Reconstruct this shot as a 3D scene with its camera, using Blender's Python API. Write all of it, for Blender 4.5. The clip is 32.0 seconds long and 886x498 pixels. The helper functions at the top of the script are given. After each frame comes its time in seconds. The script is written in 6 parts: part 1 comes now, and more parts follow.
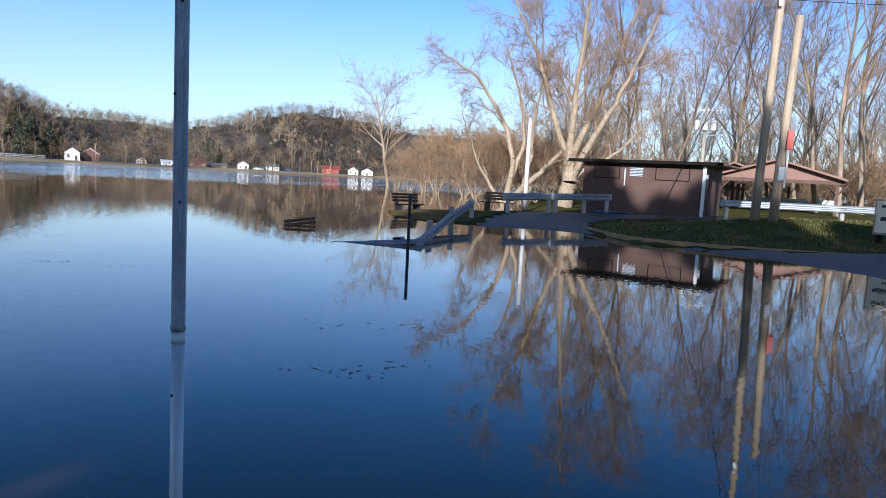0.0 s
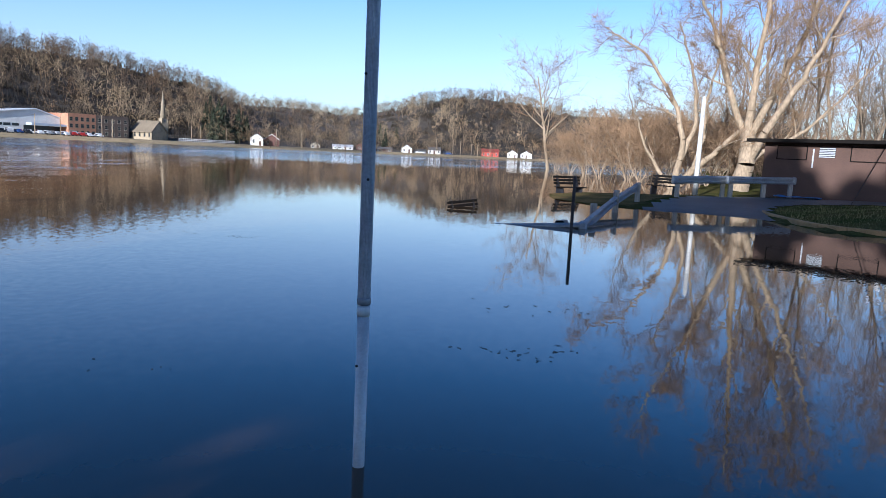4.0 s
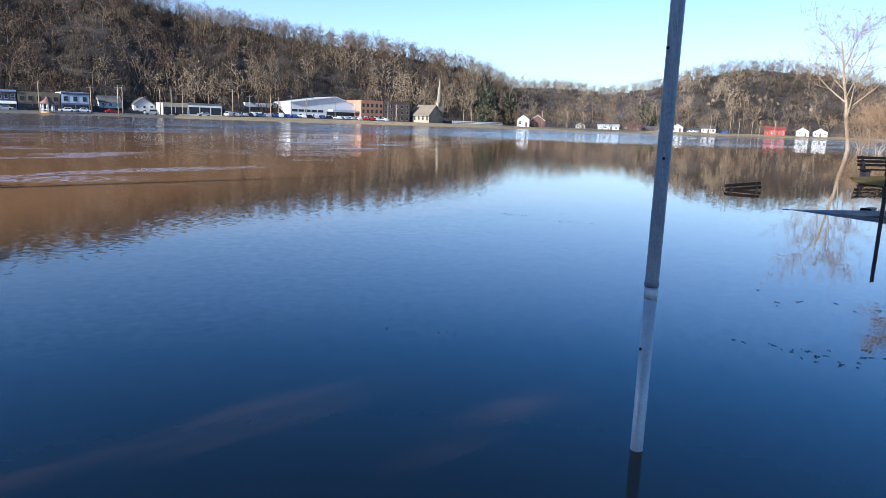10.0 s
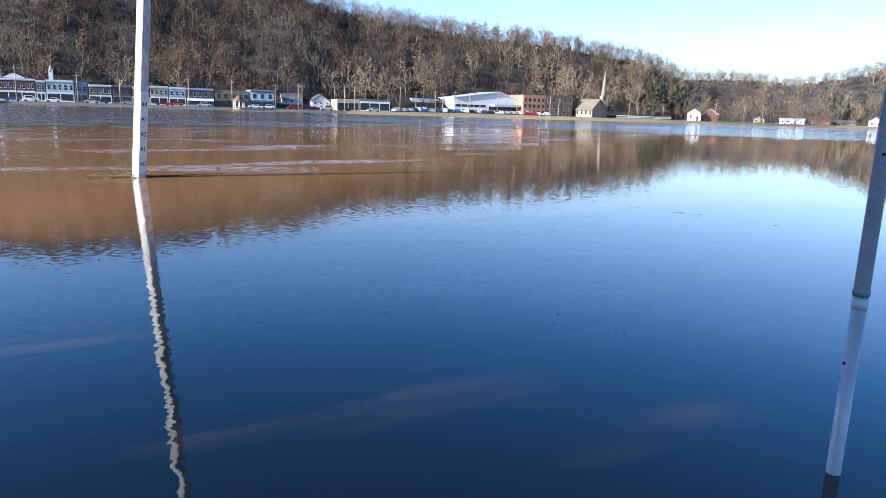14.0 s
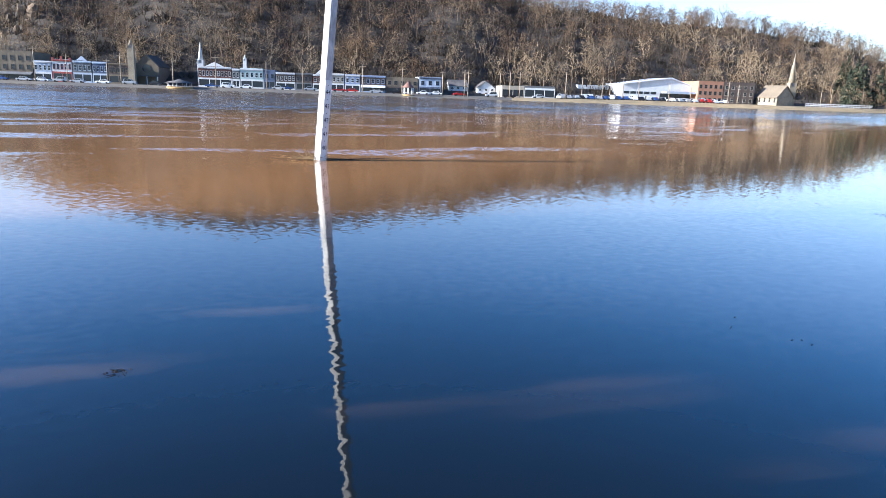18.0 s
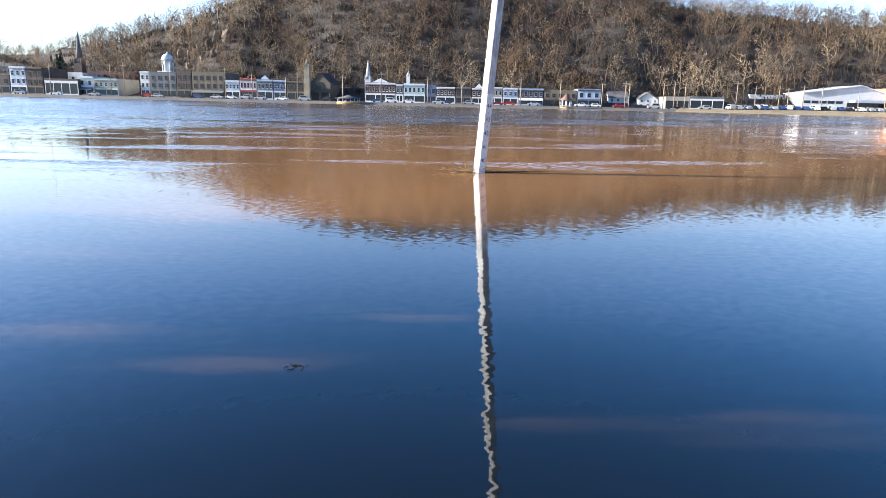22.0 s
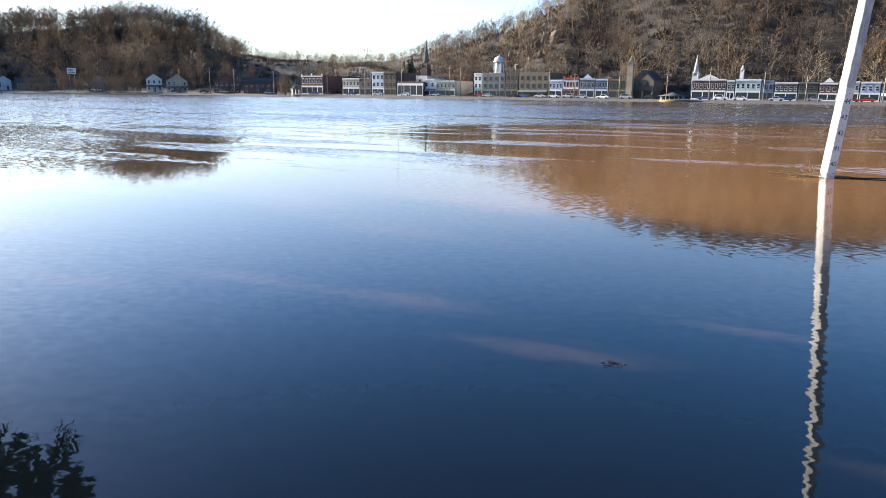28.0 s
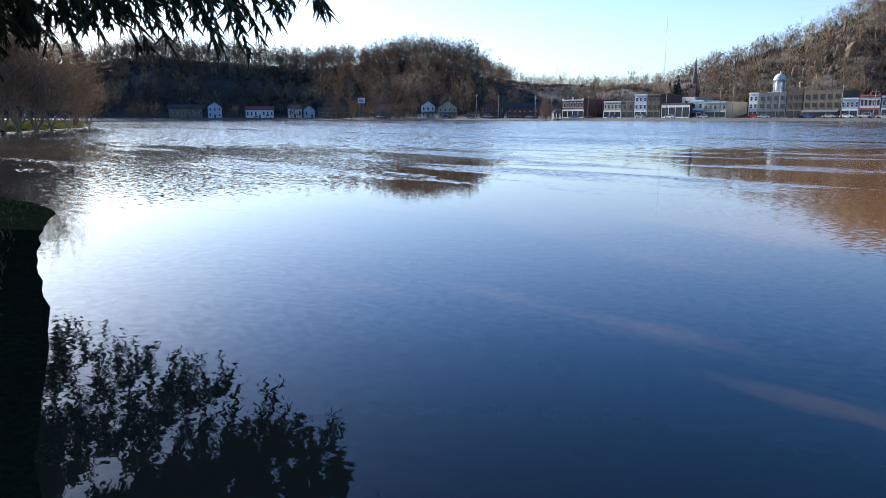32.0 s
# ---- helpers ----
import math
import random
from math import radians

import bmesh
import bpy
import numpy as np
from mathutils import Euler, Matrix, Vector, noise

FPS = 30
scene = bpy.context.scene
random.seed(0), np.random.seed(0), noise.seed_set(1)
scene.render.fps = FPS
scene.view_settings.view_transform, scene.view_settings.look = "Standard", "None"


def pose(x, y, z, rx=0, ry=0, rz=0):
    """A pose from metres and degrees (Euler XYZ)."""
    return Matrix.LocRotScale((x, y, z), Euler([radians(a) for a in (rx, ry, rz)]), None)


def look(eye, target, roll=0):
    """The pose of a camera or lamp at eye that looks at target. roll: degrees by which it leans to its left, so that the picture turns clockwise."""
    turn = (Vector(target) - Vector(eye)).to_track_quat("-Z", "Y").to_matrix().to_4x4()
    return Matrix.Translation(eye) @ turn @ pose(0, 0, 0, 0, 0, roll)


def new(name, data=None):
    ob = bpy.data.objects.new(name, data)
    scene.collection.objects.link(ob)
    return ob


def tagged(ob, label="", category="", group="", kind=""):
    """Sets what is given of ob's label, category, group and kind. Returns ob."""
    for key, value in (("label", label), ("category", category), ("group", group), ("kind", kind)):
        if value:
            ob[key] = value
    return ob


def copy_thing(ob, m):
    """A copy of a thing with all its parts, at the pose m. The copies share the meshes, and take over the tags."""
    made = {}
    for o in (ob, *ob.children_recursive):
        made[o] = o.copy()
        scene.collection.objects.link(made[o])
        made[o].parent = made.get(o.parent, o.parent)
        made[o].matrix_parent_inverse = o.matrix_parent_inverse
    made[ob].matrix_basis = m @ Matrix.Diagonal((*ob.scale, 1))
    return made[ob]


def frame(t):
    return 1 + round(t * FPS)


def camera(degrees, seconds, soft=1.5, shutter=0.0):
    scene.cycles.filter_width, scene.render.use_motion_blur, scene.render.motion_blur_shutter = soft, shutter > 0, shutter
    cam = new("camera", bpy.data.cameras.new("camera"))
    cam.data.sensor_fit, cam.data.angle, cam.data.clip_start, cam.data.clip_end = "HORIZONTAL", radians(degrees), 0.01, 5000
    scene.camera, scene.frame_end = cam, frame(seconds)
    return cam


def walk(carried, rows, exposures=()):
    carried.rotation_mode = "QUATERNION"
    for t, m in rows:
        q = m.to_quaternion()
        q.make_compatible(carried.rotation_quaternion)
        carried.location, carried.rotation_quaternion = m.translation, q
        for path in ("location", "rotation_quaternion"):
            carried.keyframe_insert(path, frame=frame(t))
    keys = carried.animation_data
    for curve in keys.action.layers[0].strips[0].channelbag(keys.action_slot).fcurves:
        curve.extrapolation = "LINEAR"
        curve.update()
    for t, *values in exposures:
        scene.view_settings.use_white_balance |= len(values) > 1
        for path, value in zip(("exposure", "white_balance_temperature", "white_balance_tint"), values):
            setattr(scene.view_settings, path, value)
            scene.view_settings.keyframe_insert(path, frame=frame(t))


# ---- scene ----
# A pan along the bank: the eye stays near one spot and turns to the left.
cam = camera(66.15, 32.0, soft=0.65)
PATH = [
    (0.0, 0.000, -0.000, 1.586, -0.00, -5.87, -3.04),
    (0.5, -0.028, 0.021, 1.578, 2.05, -6.41, -3.27),
    (1.0, -0.048, 0.040, 1.572, 4.02, -6.46, -3.07),
    (1.5, -0.066, 0.049, 1.567, 5.92, -6.70, -3.10),
    (2.0, -0.082, 0.066, 1.563, 7.13, -7.23, -2.99),
    (2.5, -0.094, 0.072, 1.562, 8.54, -7.13, -2.93),
    (3.0, -0.102, 0.069, 1.561, 10.09, -7.30, -2.84),
    (3.5, -0.110, 0.067, 1.557, 11.57, -7.61, -2.85),
    (5.5, -0.151, 0.049, 1.552, 18.40, -8.96, -2.45),
    (6.0, -0.158, 0.052, 1.548, 19.72, -9.25, -2.34),
    (6.5, -0.168, 0.050, 1.548, 21.33, -9.57, -2.34),
    (7.0, -0.176, 0.041, 1.548, 23.47, -9.61, -2.22),
    (7.5, -0.184, 0.026, 1.546, 26.36, -9.82, -1.89),
    (8.0, -0.194, 0.016, 1.547, 28.04, -9.77, -1.88),
    (8.5, -0.202, 0.006, 1.547, 29.59, -10.00, -2.01),
    (9.0, -0.208, -0.004, 1.547, 31.45, -10.41, -2.07),
    (9.5, -0.219, -0.011, 1.547, 33.25, -10.38, -2.06),
    (10.0, -0.231, -0.020, 1.542, 35.00, -10.50, -2.00),
    (10.5, -0.235, -0.026, 1.540, 36.39, -10.37, -1.82),
    (11.0, -0.251, -0.033, 1.539, 37.93, -10.34, -1.92),
    (11.5, -0.265, -0.039, 1.538, 39.54, -10.63, -1.93),
    (12.0, -0.269, -0.054, 1.538, 41.05, -10.45, -2.03),
    (12.5, -0.281, -0.060, 1.535, 42.83, -10.40, -1.87),
    (13.0, -0.291, -0.076, 1.532, 44.65, -10.46, -1.67),
    (13.5, -0.295, -0.085, 1.533, 46.46, -11.02, -1.72),
    (14.0, -0.300, -0.104, 1.531, 48.29, -11.37, -1.78),
    (14.5, -0.301, -0.110, 1.531, 50.21, -11.50, -1.71),
    (15.0, -0.307, -0.127, 1.535, 52.17, -11.86, -1.86),
    (15.5, -0.308, -0.142, 1.533, 54.28, -12.29, -1.74),
    (17.5, -0.302, -0.216, 1.556, 60.56, -12.75, -2.09),
    (18.0, -0.305, -0.227, 1.559, 61.76, -12.89, -1.96),
    (18.5, -0.309, -0.242, 1.562, 63.33, -12.63, -1.68),
    (19.0, -0.314, -0.266, 1.564, 64.45, -11.77, -1.71),
    (19.5, -0.317, -0.286, 1.565, 64.91, -12.04, -0.39),
    (20.0, -0.321, -0.302, 1.566, 67.41, -12.70, -1.08),
    (20.5, -0.317, -0.293, 1.567, 71.68, -12.13, -1.10),
    (21.0, -0.316, -0.295, 1.566, 73.06, -11.99, -1.11),
    (21.5, -0.316, -0.300, 1.564, 73.34, -12.06, -1.55),
    (22.0, -0.317, -0.303, 1.564, 74.64, -12.21, -1.27),
    (22.5, -0.321, -0.308, 1.564, 77.17, -12.58, -1.11),
    (23.0, -0.324, -0.311, 1.565, 79.31, -12.74, -1.30),
    (23.5, -0.324, -0.317, 1.558, 81.39, -13.21, -1.21),
    (24.0, -0.325, -0.325, 1.551, 83.26, -13.55, -1.18),
    (24.5, -0.326, -0.335, 1.547, 86.24, -13.69, -1.00),
    (25.0, -0.329, -0.352, 1.541, 88.15, -13.67, -0.74),
    (25.5, -0.333, -0.357, 1.545, 90.14, -13.70, -0.57),
    (27.5, -0.358, -0.431, 1.532, 98.73, -12.94, -0.64),
    (28.0, -0.354, -0.419, 1.529, 100.55, -12.78, -0.68),
    (28.5, -0.354, -0.416, 1.529, 102.37, -12.28, -0.35),
    (29.0, -0.355, -0.416, 1.529, 104.08, -12.26, -0.51),
    (29.5, -0.355, -0.416, 1.528, 106.00, -12.33, -0.34),
    (30.0, -0.356, -0.416, 1.528, 108.68, -12.70, -0.02),
    (30.5, -0.356, -0.416, 1.527, 111.72, -12.91, 0.06),
    (31.0, -0.356, -0.416, 1.527, 115.90, -10.82, 0.15),
    (31.5, -0.356, -0.416, 1.526, 119.77, -10.91, 0.67),
    (32.0, -0.356, -0.416, 1.526, 121.75, -10.97, 0.13),
]
walk(cam, [(t, pose(x, y, z, 90 + pitch, roll, yaw)) for t, x, y, z, yaw, pitch, roll in PATH],
     exposures=[(0.0, 0.97, 5060, 11), (6.0, 1.12, 5020, 11), (13.0, 1.54, 5020, 11), (19.0, 1.96, 5210, 11), (25.0, 1.90, 5660, 11), (28.0, 1.74, 5740, 11), (32.0, 1.28, 5180, 11)])

# ---- sky and sun ----
SUN_AZ, SUN_EL = 168.0, 16.5          # degrees left of +y, degrees above the horizon
world = bpy.data.worlds.new("world")
scene.world = world
world.use_nodes = True
wn, wl = world.node_tree.nodes, world.node_tree.links
wn.clear()
sky = wn.new("ShaderNodeTexSky")
sky.sky_type, sky.sun_disc = "NISHITA", False
sky.sun_elevation, sky.sun_rotation = radians(SUN_EL), radians(-SUN_AZ)
sky.air_density, sky.dust_density, sky.ozone_density = 1.0, 1.0, 2.0
wcoord = wn.new("ShaderNodeTexCoord")
wsep = wn.new("ShaderNodeSeparateXYZ")
wl.new(wcoord.outputs["Generated"], wsep.inputs["Vector"])
wbg = wn.new("ShaderNodeBackground")
wbg.inputs["Strength"].default_value = 0.15
wout = wn.new("ShaderNodeOutputWorld")
wsat = wn.new("ShaderNodeHueSaturation")
for key, low_, high_ in (("Saturation", 1.04, 1.6), ("Hue", 0.521, 0.513)):   # the blue deepens upwards
    wdeep = wn.new("ShaderNodeMapRange")
    for k, v in (("From Min", 0.10), ("From Max", 0.32), ("To Min", low_), ("To Max", high_)):
        wdeep.inputs[k].default_value = v
    wl.new(wsep.outputs["Z"], wdeep.inputs["Value"])
    wl.new(wdeep.outputs["Result"], wsat.inputs[key])
wgam = wn.new("ShaderNodeGamma")
wgam.inputs["Gamma"].default_value = 0.74
wl.new(sky.outputs["Color"], wgam.inputs["Color"])
wl.new(wgam.outputs["Color"], wsat.inputs["Color"])
sun_dir = Vector((-math.sin(radians(SUN_AZ)) * math.cos(radians(SUN_EL)), math.cos(radians(SUN_AZ)) * math.cos(radians(SUN_EL)), math.sin(radians(SUN_EL))))
# clear air scatters least square to the sun
wdot, wphase, wdim = wn.new("ShaderNodeVectorMath"), wn.new("ShaderNodeMath"), wn.new("ShaderNodeVectorMath")
wsq, wtow = wn.new("ShaderNodeMath"), wn.new("ShaderNodeMath")
wtow.operation, wtow.inputs[1].default_value = "ADD", 0.55
wdot.operation, wdot.inputs[1].default_value = "DOT_PRODUCT", sun_dir
wsq.operation, wphase.operation, wdim.operation = "MULTIPLY", "MULTIPLY_ADD", "SCALE"
wphase.inputs[1].default_value, wphase.inputs[2].default_value = 0.11, 0.95
wl.new(wcoord.outputs["Generated"], wdot.inputs[0])
wl.new(wdot.outputs["Value"], wtow.inputs[0])
wl.new(wdot.outputs["Value"], wsq.inputs[0])
wl.new(wtow.outputs["Value"], wsq.inputs[1])
wl.new(wsq.outputs["Value"], wphase.inputs[0])
wl.new(wsat.outputs["Color"], wdim.inputs[0])
whigh, wgain = wn.new("ShaderNodeMapRange"), wn.new("ShaderNodeMath")      # and thins out overhead
for k, v in (("From Min", 0.26), ("From Max", 0.60), ("To Min", 1.0), ("To Max", 0.48)):
    whigh.inputs[k].default_value = v
wgain.operation = "MULTIPLY"
wl.new(wsep.outputs["Z"], whigh.inputs["Value"])
wl.new(whigh.outputs["Result"], wgain.inputs[0])
wl.new(wphase.outputs["Value"], wgain.inputs[1])
wl.new(wgain.outputs["Value"], wdim.inputs["Scale"])
wl.new(wdim.outputs["Vector"], wbg.inputs["Color"])
wl.new(wbg.outputs["Background"], wout.inputs["Surface"])
sun = new("sun", bpy.data.lights.new("sun", "SUN"))
sun.data.energy, sun.data.angle, sun.data.color = 5.0, radians(0.6), (1.0, 0.86, 0.68)
sun.matrix_world = look(sun_dir * 300, (0, 0, 0))


# ---- materials ----
def material(name, base, rough=0.8, metal=0.0, var=0.25, scale=4.0, fine=40.0, bump=0.15, second=None, island=0.0, each=0.0, stretch=(1, 1, 1), spec=0.5, thin=0.0):
    """A surface with colour that wavers at two scales, grain in relief, and a share of variation per piece or per object."""
    m = bpy.data.materials.new(name)
    m.use_nodes = True
    n, l = m.node_tree.nodes, m.node_tree.links
    b = n["Principled BSDF"]
    b.inputs["Roughness"].default_value, b.inputs["Metallic"].default_value = rough, metal
    b.inputs["Specular IOR Level"].default_value = spec
    co = n.new("ShaderNodeTexCoord")
    mp = n.new("ShaderNodeMapping")
    mp.inputs["Scale"].default_value = stretch
    l.new(co.outputs["Object"], mp.inputs["Vector"])
    big, small = n.new("ShaderNodeTexNoise"), n.new("ShaderNodeTexNoise")
    for t, s in ((big, scale), (small, fine)):
        t.inputs["Scale"].default_value, t.inputs["Detail"].default_value = s, 5
        l.new(mp.outputs["Vector"], t.inputs["Vector"])
    other = second or [c * (1 - var) for c in base]
    c1 = n.new("ShaderNodeMixRGB")
    c1.inputs["Color1"].default_value, c1.inputs["Color2"].default_value = (*base, 1), (*other, 1)
    r1 = n.new("ShaderNodeMapRange")
    r1.inputs["From Min"].default_value, r1.inputs["From Max"].default_value = 0.35, 0.65
    l.new(big.outputs["Fac"], r1.inputs["Value"])
    l.new(r1.outputs["Result"], c1.inputs["Fac"])
    r2 = n.new("ShaderNodeMapRange")
    r2.inputs["From Min"].default_value, r2.inputs["From Max"].default_value = 0.3, 0.7
    r2.inputs["To Min"].default_value, r2.inputs["To Max"].default_value = 1 - var * 0.7, 1 + var * 0.5
    l.new(small.outputs["Fac"], r2.inputs["Value"])
    last = r2.outputs["Result"]
    for amount, node, socket in ((island, "ShaderNodeNewGeometry", "Random Per Island"), (each, "ShaderNodeObjectInfo", "Random")):
        if amount:
            g, r3, mu = n.new(node), n.new("ShaderNodeMapRange"), n.new("ShaderNodeMath")
            r3.inputs["To Min"].default_value, r3.inputs["To Max"].default_value = 1 - amount, 1 + amount
            mu.operation = "MULTIPLY"
            l.new(g.outputs[socket], r3.inputs["Value"])
            l.new(r3.outputs["Result"], mu.inputs[0])
            l.new(last, mu.inputs[1])
            last = mu.outputs["Value"]
    vm = n.new("ShaderNodeVectorMath")
    vm.operation = "SCALE"
    l.new(c1.outputs["Color"], vm.inputs[0])
    l.new(last, vm.inputs["Scale"])
    l.new(vm.outputs["Vector"], b.inputs["Base Color"])
    if thin:                                   # fine twigs let light round and through
        tr, mx = n.new("ShaderNodeBsdfTranslucent"), n.new("ShaderNodeMixShader")
        mx.inputs["Fac"].default_value = thin
        l.new(vm.outputs["Vector"], tr.inputs["Color"])
        l.new(b.outputs["BSDF"], mx.inputs[1])
        l.new(tr.outputs["BSDF"], mx.inputs[2])
        l.new(mx.outputs["Shader"], n["Material Output"].inputs["Surface"])
    if bump:
        bp = n.new("ShaderNodeBump")
        bp.inputs["Strength"].default_value, bp.inputs["Distance"].default_value = bump, 0.02
        l.new(small.outputs["Fac"], bp.inputs["Height"])
        l.new(bp.outputs["Normal"], b.inputs["Normal"])
    return m


def water_material():
    """Muddy flood water: slack and smooth by the bank, ruffled bands out in the current."""
    m = bpy.data.materials.new("flood_water")
    m.use_nodes = True
    n, l = m.node_tree.nodes, m.node_tree.links
    b = n["Principled BSDF"]
    b.inputs["IOR"].default_value = 1.45
    co = n.new("ShaderNodeTexCoord")

    def ramp(value, a, b_, lo, hi):
        r = n.new("ShaderNodeMapRange")
        r.interpolation_type = "SMOOTHSTEP"
        for key, v in (("From Min", a), ("From Max", b_), ("To Min", lo), ("To Max", hi)):
            r.inputs[key].default_value = v
        l.new(value, r.inputs["Value"])
        return r.outputs["Result"]

    def math_(op, a, b_):
        k = n.new("ShaderNodeMath")
        k.operation = op
        for i, v in enumerate((a, b_)):
            if isinstance(v, (int, float)):
                k.inputs[i].default_value = v
            else:
                l.new(v, k.inputs[i])
        return k.outputs["Value"]

    # distance out from the bank, along the river's width
    sp = n.new("ShaderNodeSeparateXYZ")
    l.new(co.outputs["Object"], sp.inputs["Vector"])
    out = math_("ADD", math_("MULTIPLY", sp.outputs["X"], -0.94), math_("MULTIPLY", sp.outputs["Y"], -0.35))
    # distances along and across the current
    flow = n.new("ShaderNodeCombineXYZ")
    l.new(math_("ADD", math_("MULTIPLY", sp.outputs["X"], 0.26), math_("MULTIPLY", sp.outputs["Y"], 0.966)), flow.inputs["X"])
    l.new(math_("ADD", math_("MULTIPLY", sp.outputs["X"], 0.966), math_("MULTIPLY", sp.outputs["Y"], -0.26)), flow.inputs["Y"])

    def drawn(along, across, detail, shift=0.0):
        """Noise drawn out along the current: cycles a metre each way."""
        mp, t = n.new("ShaderNodeMapping"), n.new("ShaderNodeTexNoise")
        mp.inputs["Scale"].default_value, mp.inputs["Location"].default_value = (along, across, 1), (shift, shift, shift)
        t.inputs["Scale"].default_value, t.inputs["Detail"].default_value, t.inputs["Roughness"].default_value = 1.0, detail, 0.6
        t.inputs["Distortion"].default_value = 0.5
        l.new(flow.outputs["Vector"], mp.inputs["Vector"])
        l.new(mp.outputs["Vector"], t.inputs["Vector"])
        return t.outputs["Fac"]

    bands = ramp(drawn(0.04, 0.22, 4), 0.40, 0.62, 0.4, 1.0)
    ln = n.new("ShaderNodeVectorMath")
    ln.operation = "LENGTH"
    l.new(co.outputs["Object"], ln.inputs[0])
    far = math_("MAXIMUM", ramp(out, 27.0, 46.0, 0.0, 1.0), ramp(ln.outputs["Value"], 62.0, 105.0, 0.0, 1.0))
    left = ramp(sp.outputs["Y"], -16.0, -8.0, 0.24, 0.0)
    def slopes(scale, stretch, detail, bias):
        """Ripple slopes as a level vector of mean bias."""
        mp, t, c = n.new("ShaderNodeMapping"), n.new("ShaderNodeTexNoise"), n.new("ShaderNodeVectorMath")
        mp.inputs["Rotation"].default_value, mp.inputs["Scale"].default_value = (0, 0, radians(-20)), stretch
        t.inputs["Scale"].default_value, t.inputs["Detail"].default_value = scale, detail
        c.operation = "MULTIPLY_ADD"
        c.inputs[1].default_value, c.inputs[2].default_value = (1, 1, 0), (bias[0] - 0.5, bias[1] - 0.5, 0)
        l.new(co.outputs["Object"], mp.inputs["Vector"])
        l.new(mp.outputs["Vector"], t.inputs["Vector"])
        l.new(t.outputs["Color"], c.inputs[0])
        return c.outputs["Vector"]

    def scaled(v, k):
        c = n.new("ShaderNodeVectorMath")
        c.operation = "SCALE"
        l.new(v, c.inputs[0])
        l.new(k, c.inputs["Scale"])
        return c.outputs["Vector"]

    def plus(v, w):
        c = n.new("ShaderNodeVectorMath")
        c.operation = "ADD"
        l.new(v, c.inputs[0])
        l.new(w, c.inputs[1])
        return c.outputs["Vector"]

    # lazy rings by the bank, fine ripples from the gauge outwards, ruffled water in the current
    calm = scaled(slopes(16.0, (1.0, 0.7, 1), 2, (0, 0)), math_("MULTIPLY", ramp(out, 0.0, 4.0, 0.018, 0.042), ramp(out, 6.0, 11.0, 1.0, 0.3)))
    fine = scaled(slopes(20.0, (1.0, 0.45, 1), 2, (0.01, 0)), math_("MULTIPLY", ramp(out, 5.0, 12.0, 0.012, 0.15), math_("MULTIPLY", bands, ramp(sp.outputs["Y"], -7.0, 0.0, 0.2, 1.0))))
    streaks = ramp(drawn(0.012, 0.09, 5, 3.0), 0.38, 0.52, 0.3, 1.0)
    # thin ruffled streaks within the smoother brown water
    slicks = math_("MULTIPLY", ramp(out, 9.0, 15.0, 0.0, 0.55), ramp(drawn(0.09, 0.42, 5, 7.0), 0.50, 0.65, 0.0, 1.0))
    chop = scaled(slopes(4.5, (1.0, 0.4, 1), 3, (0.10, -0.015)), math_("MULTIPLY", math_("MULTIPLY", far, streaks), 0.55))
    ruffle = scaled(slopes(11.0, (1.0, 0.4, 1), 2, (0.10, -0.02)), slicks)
    up, unit = n.new("ShaderNodeCombineXYZ"), n.new("ShaderNodeVectorMath")
    up.inputs["Z"].default_value, unit.operation = 1.0, "NORMALIZE"
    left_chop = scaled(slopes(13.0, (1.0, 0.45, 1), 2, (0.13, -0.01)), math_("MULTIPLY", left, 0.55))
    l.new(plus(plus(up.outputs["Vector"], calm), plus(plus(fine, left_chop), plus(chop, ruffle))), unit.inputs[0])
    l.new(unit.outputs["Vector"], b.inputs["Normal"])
    l.new(math_("MAXIMUM", ramp(out, 22.0, 95.0, 0.012, 0.10), math_("MULTIPLY", left, 0.3)), b.inputs["Roughness"])
    # near the bank tree shade is put into the colour; downstream less brown
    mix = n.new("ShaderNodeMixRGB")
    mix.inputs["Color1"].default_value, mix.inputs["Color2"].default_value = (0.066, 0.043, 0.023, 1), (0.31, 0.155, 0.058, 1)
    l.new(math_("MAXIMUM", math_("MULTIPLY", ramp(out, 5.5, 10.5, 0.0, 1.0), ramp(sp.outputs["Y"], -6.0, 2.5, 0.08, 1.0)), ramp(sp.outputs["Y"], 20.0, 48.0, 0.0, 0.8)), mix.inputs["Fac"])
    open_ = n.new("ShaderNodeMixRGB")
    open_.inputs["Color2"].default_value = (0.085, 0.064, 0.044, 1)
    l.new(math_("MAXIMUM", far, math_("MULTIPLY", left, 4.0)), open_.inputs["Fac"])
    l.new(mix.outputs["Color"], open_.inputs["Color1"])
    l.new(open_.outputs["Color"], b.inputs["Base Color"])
    return m


def pane_material():
    m = bpy.data.materials.new("window_glass")
    m.use_nodes = True
    b = m.node_tree.nodes["Principled BSDF"]
    b.inputs["Base Color"].default_value, b.inputs["Roughness"].default_value = (0.02, 0.025, 0.03, 1), 0.25
    return m


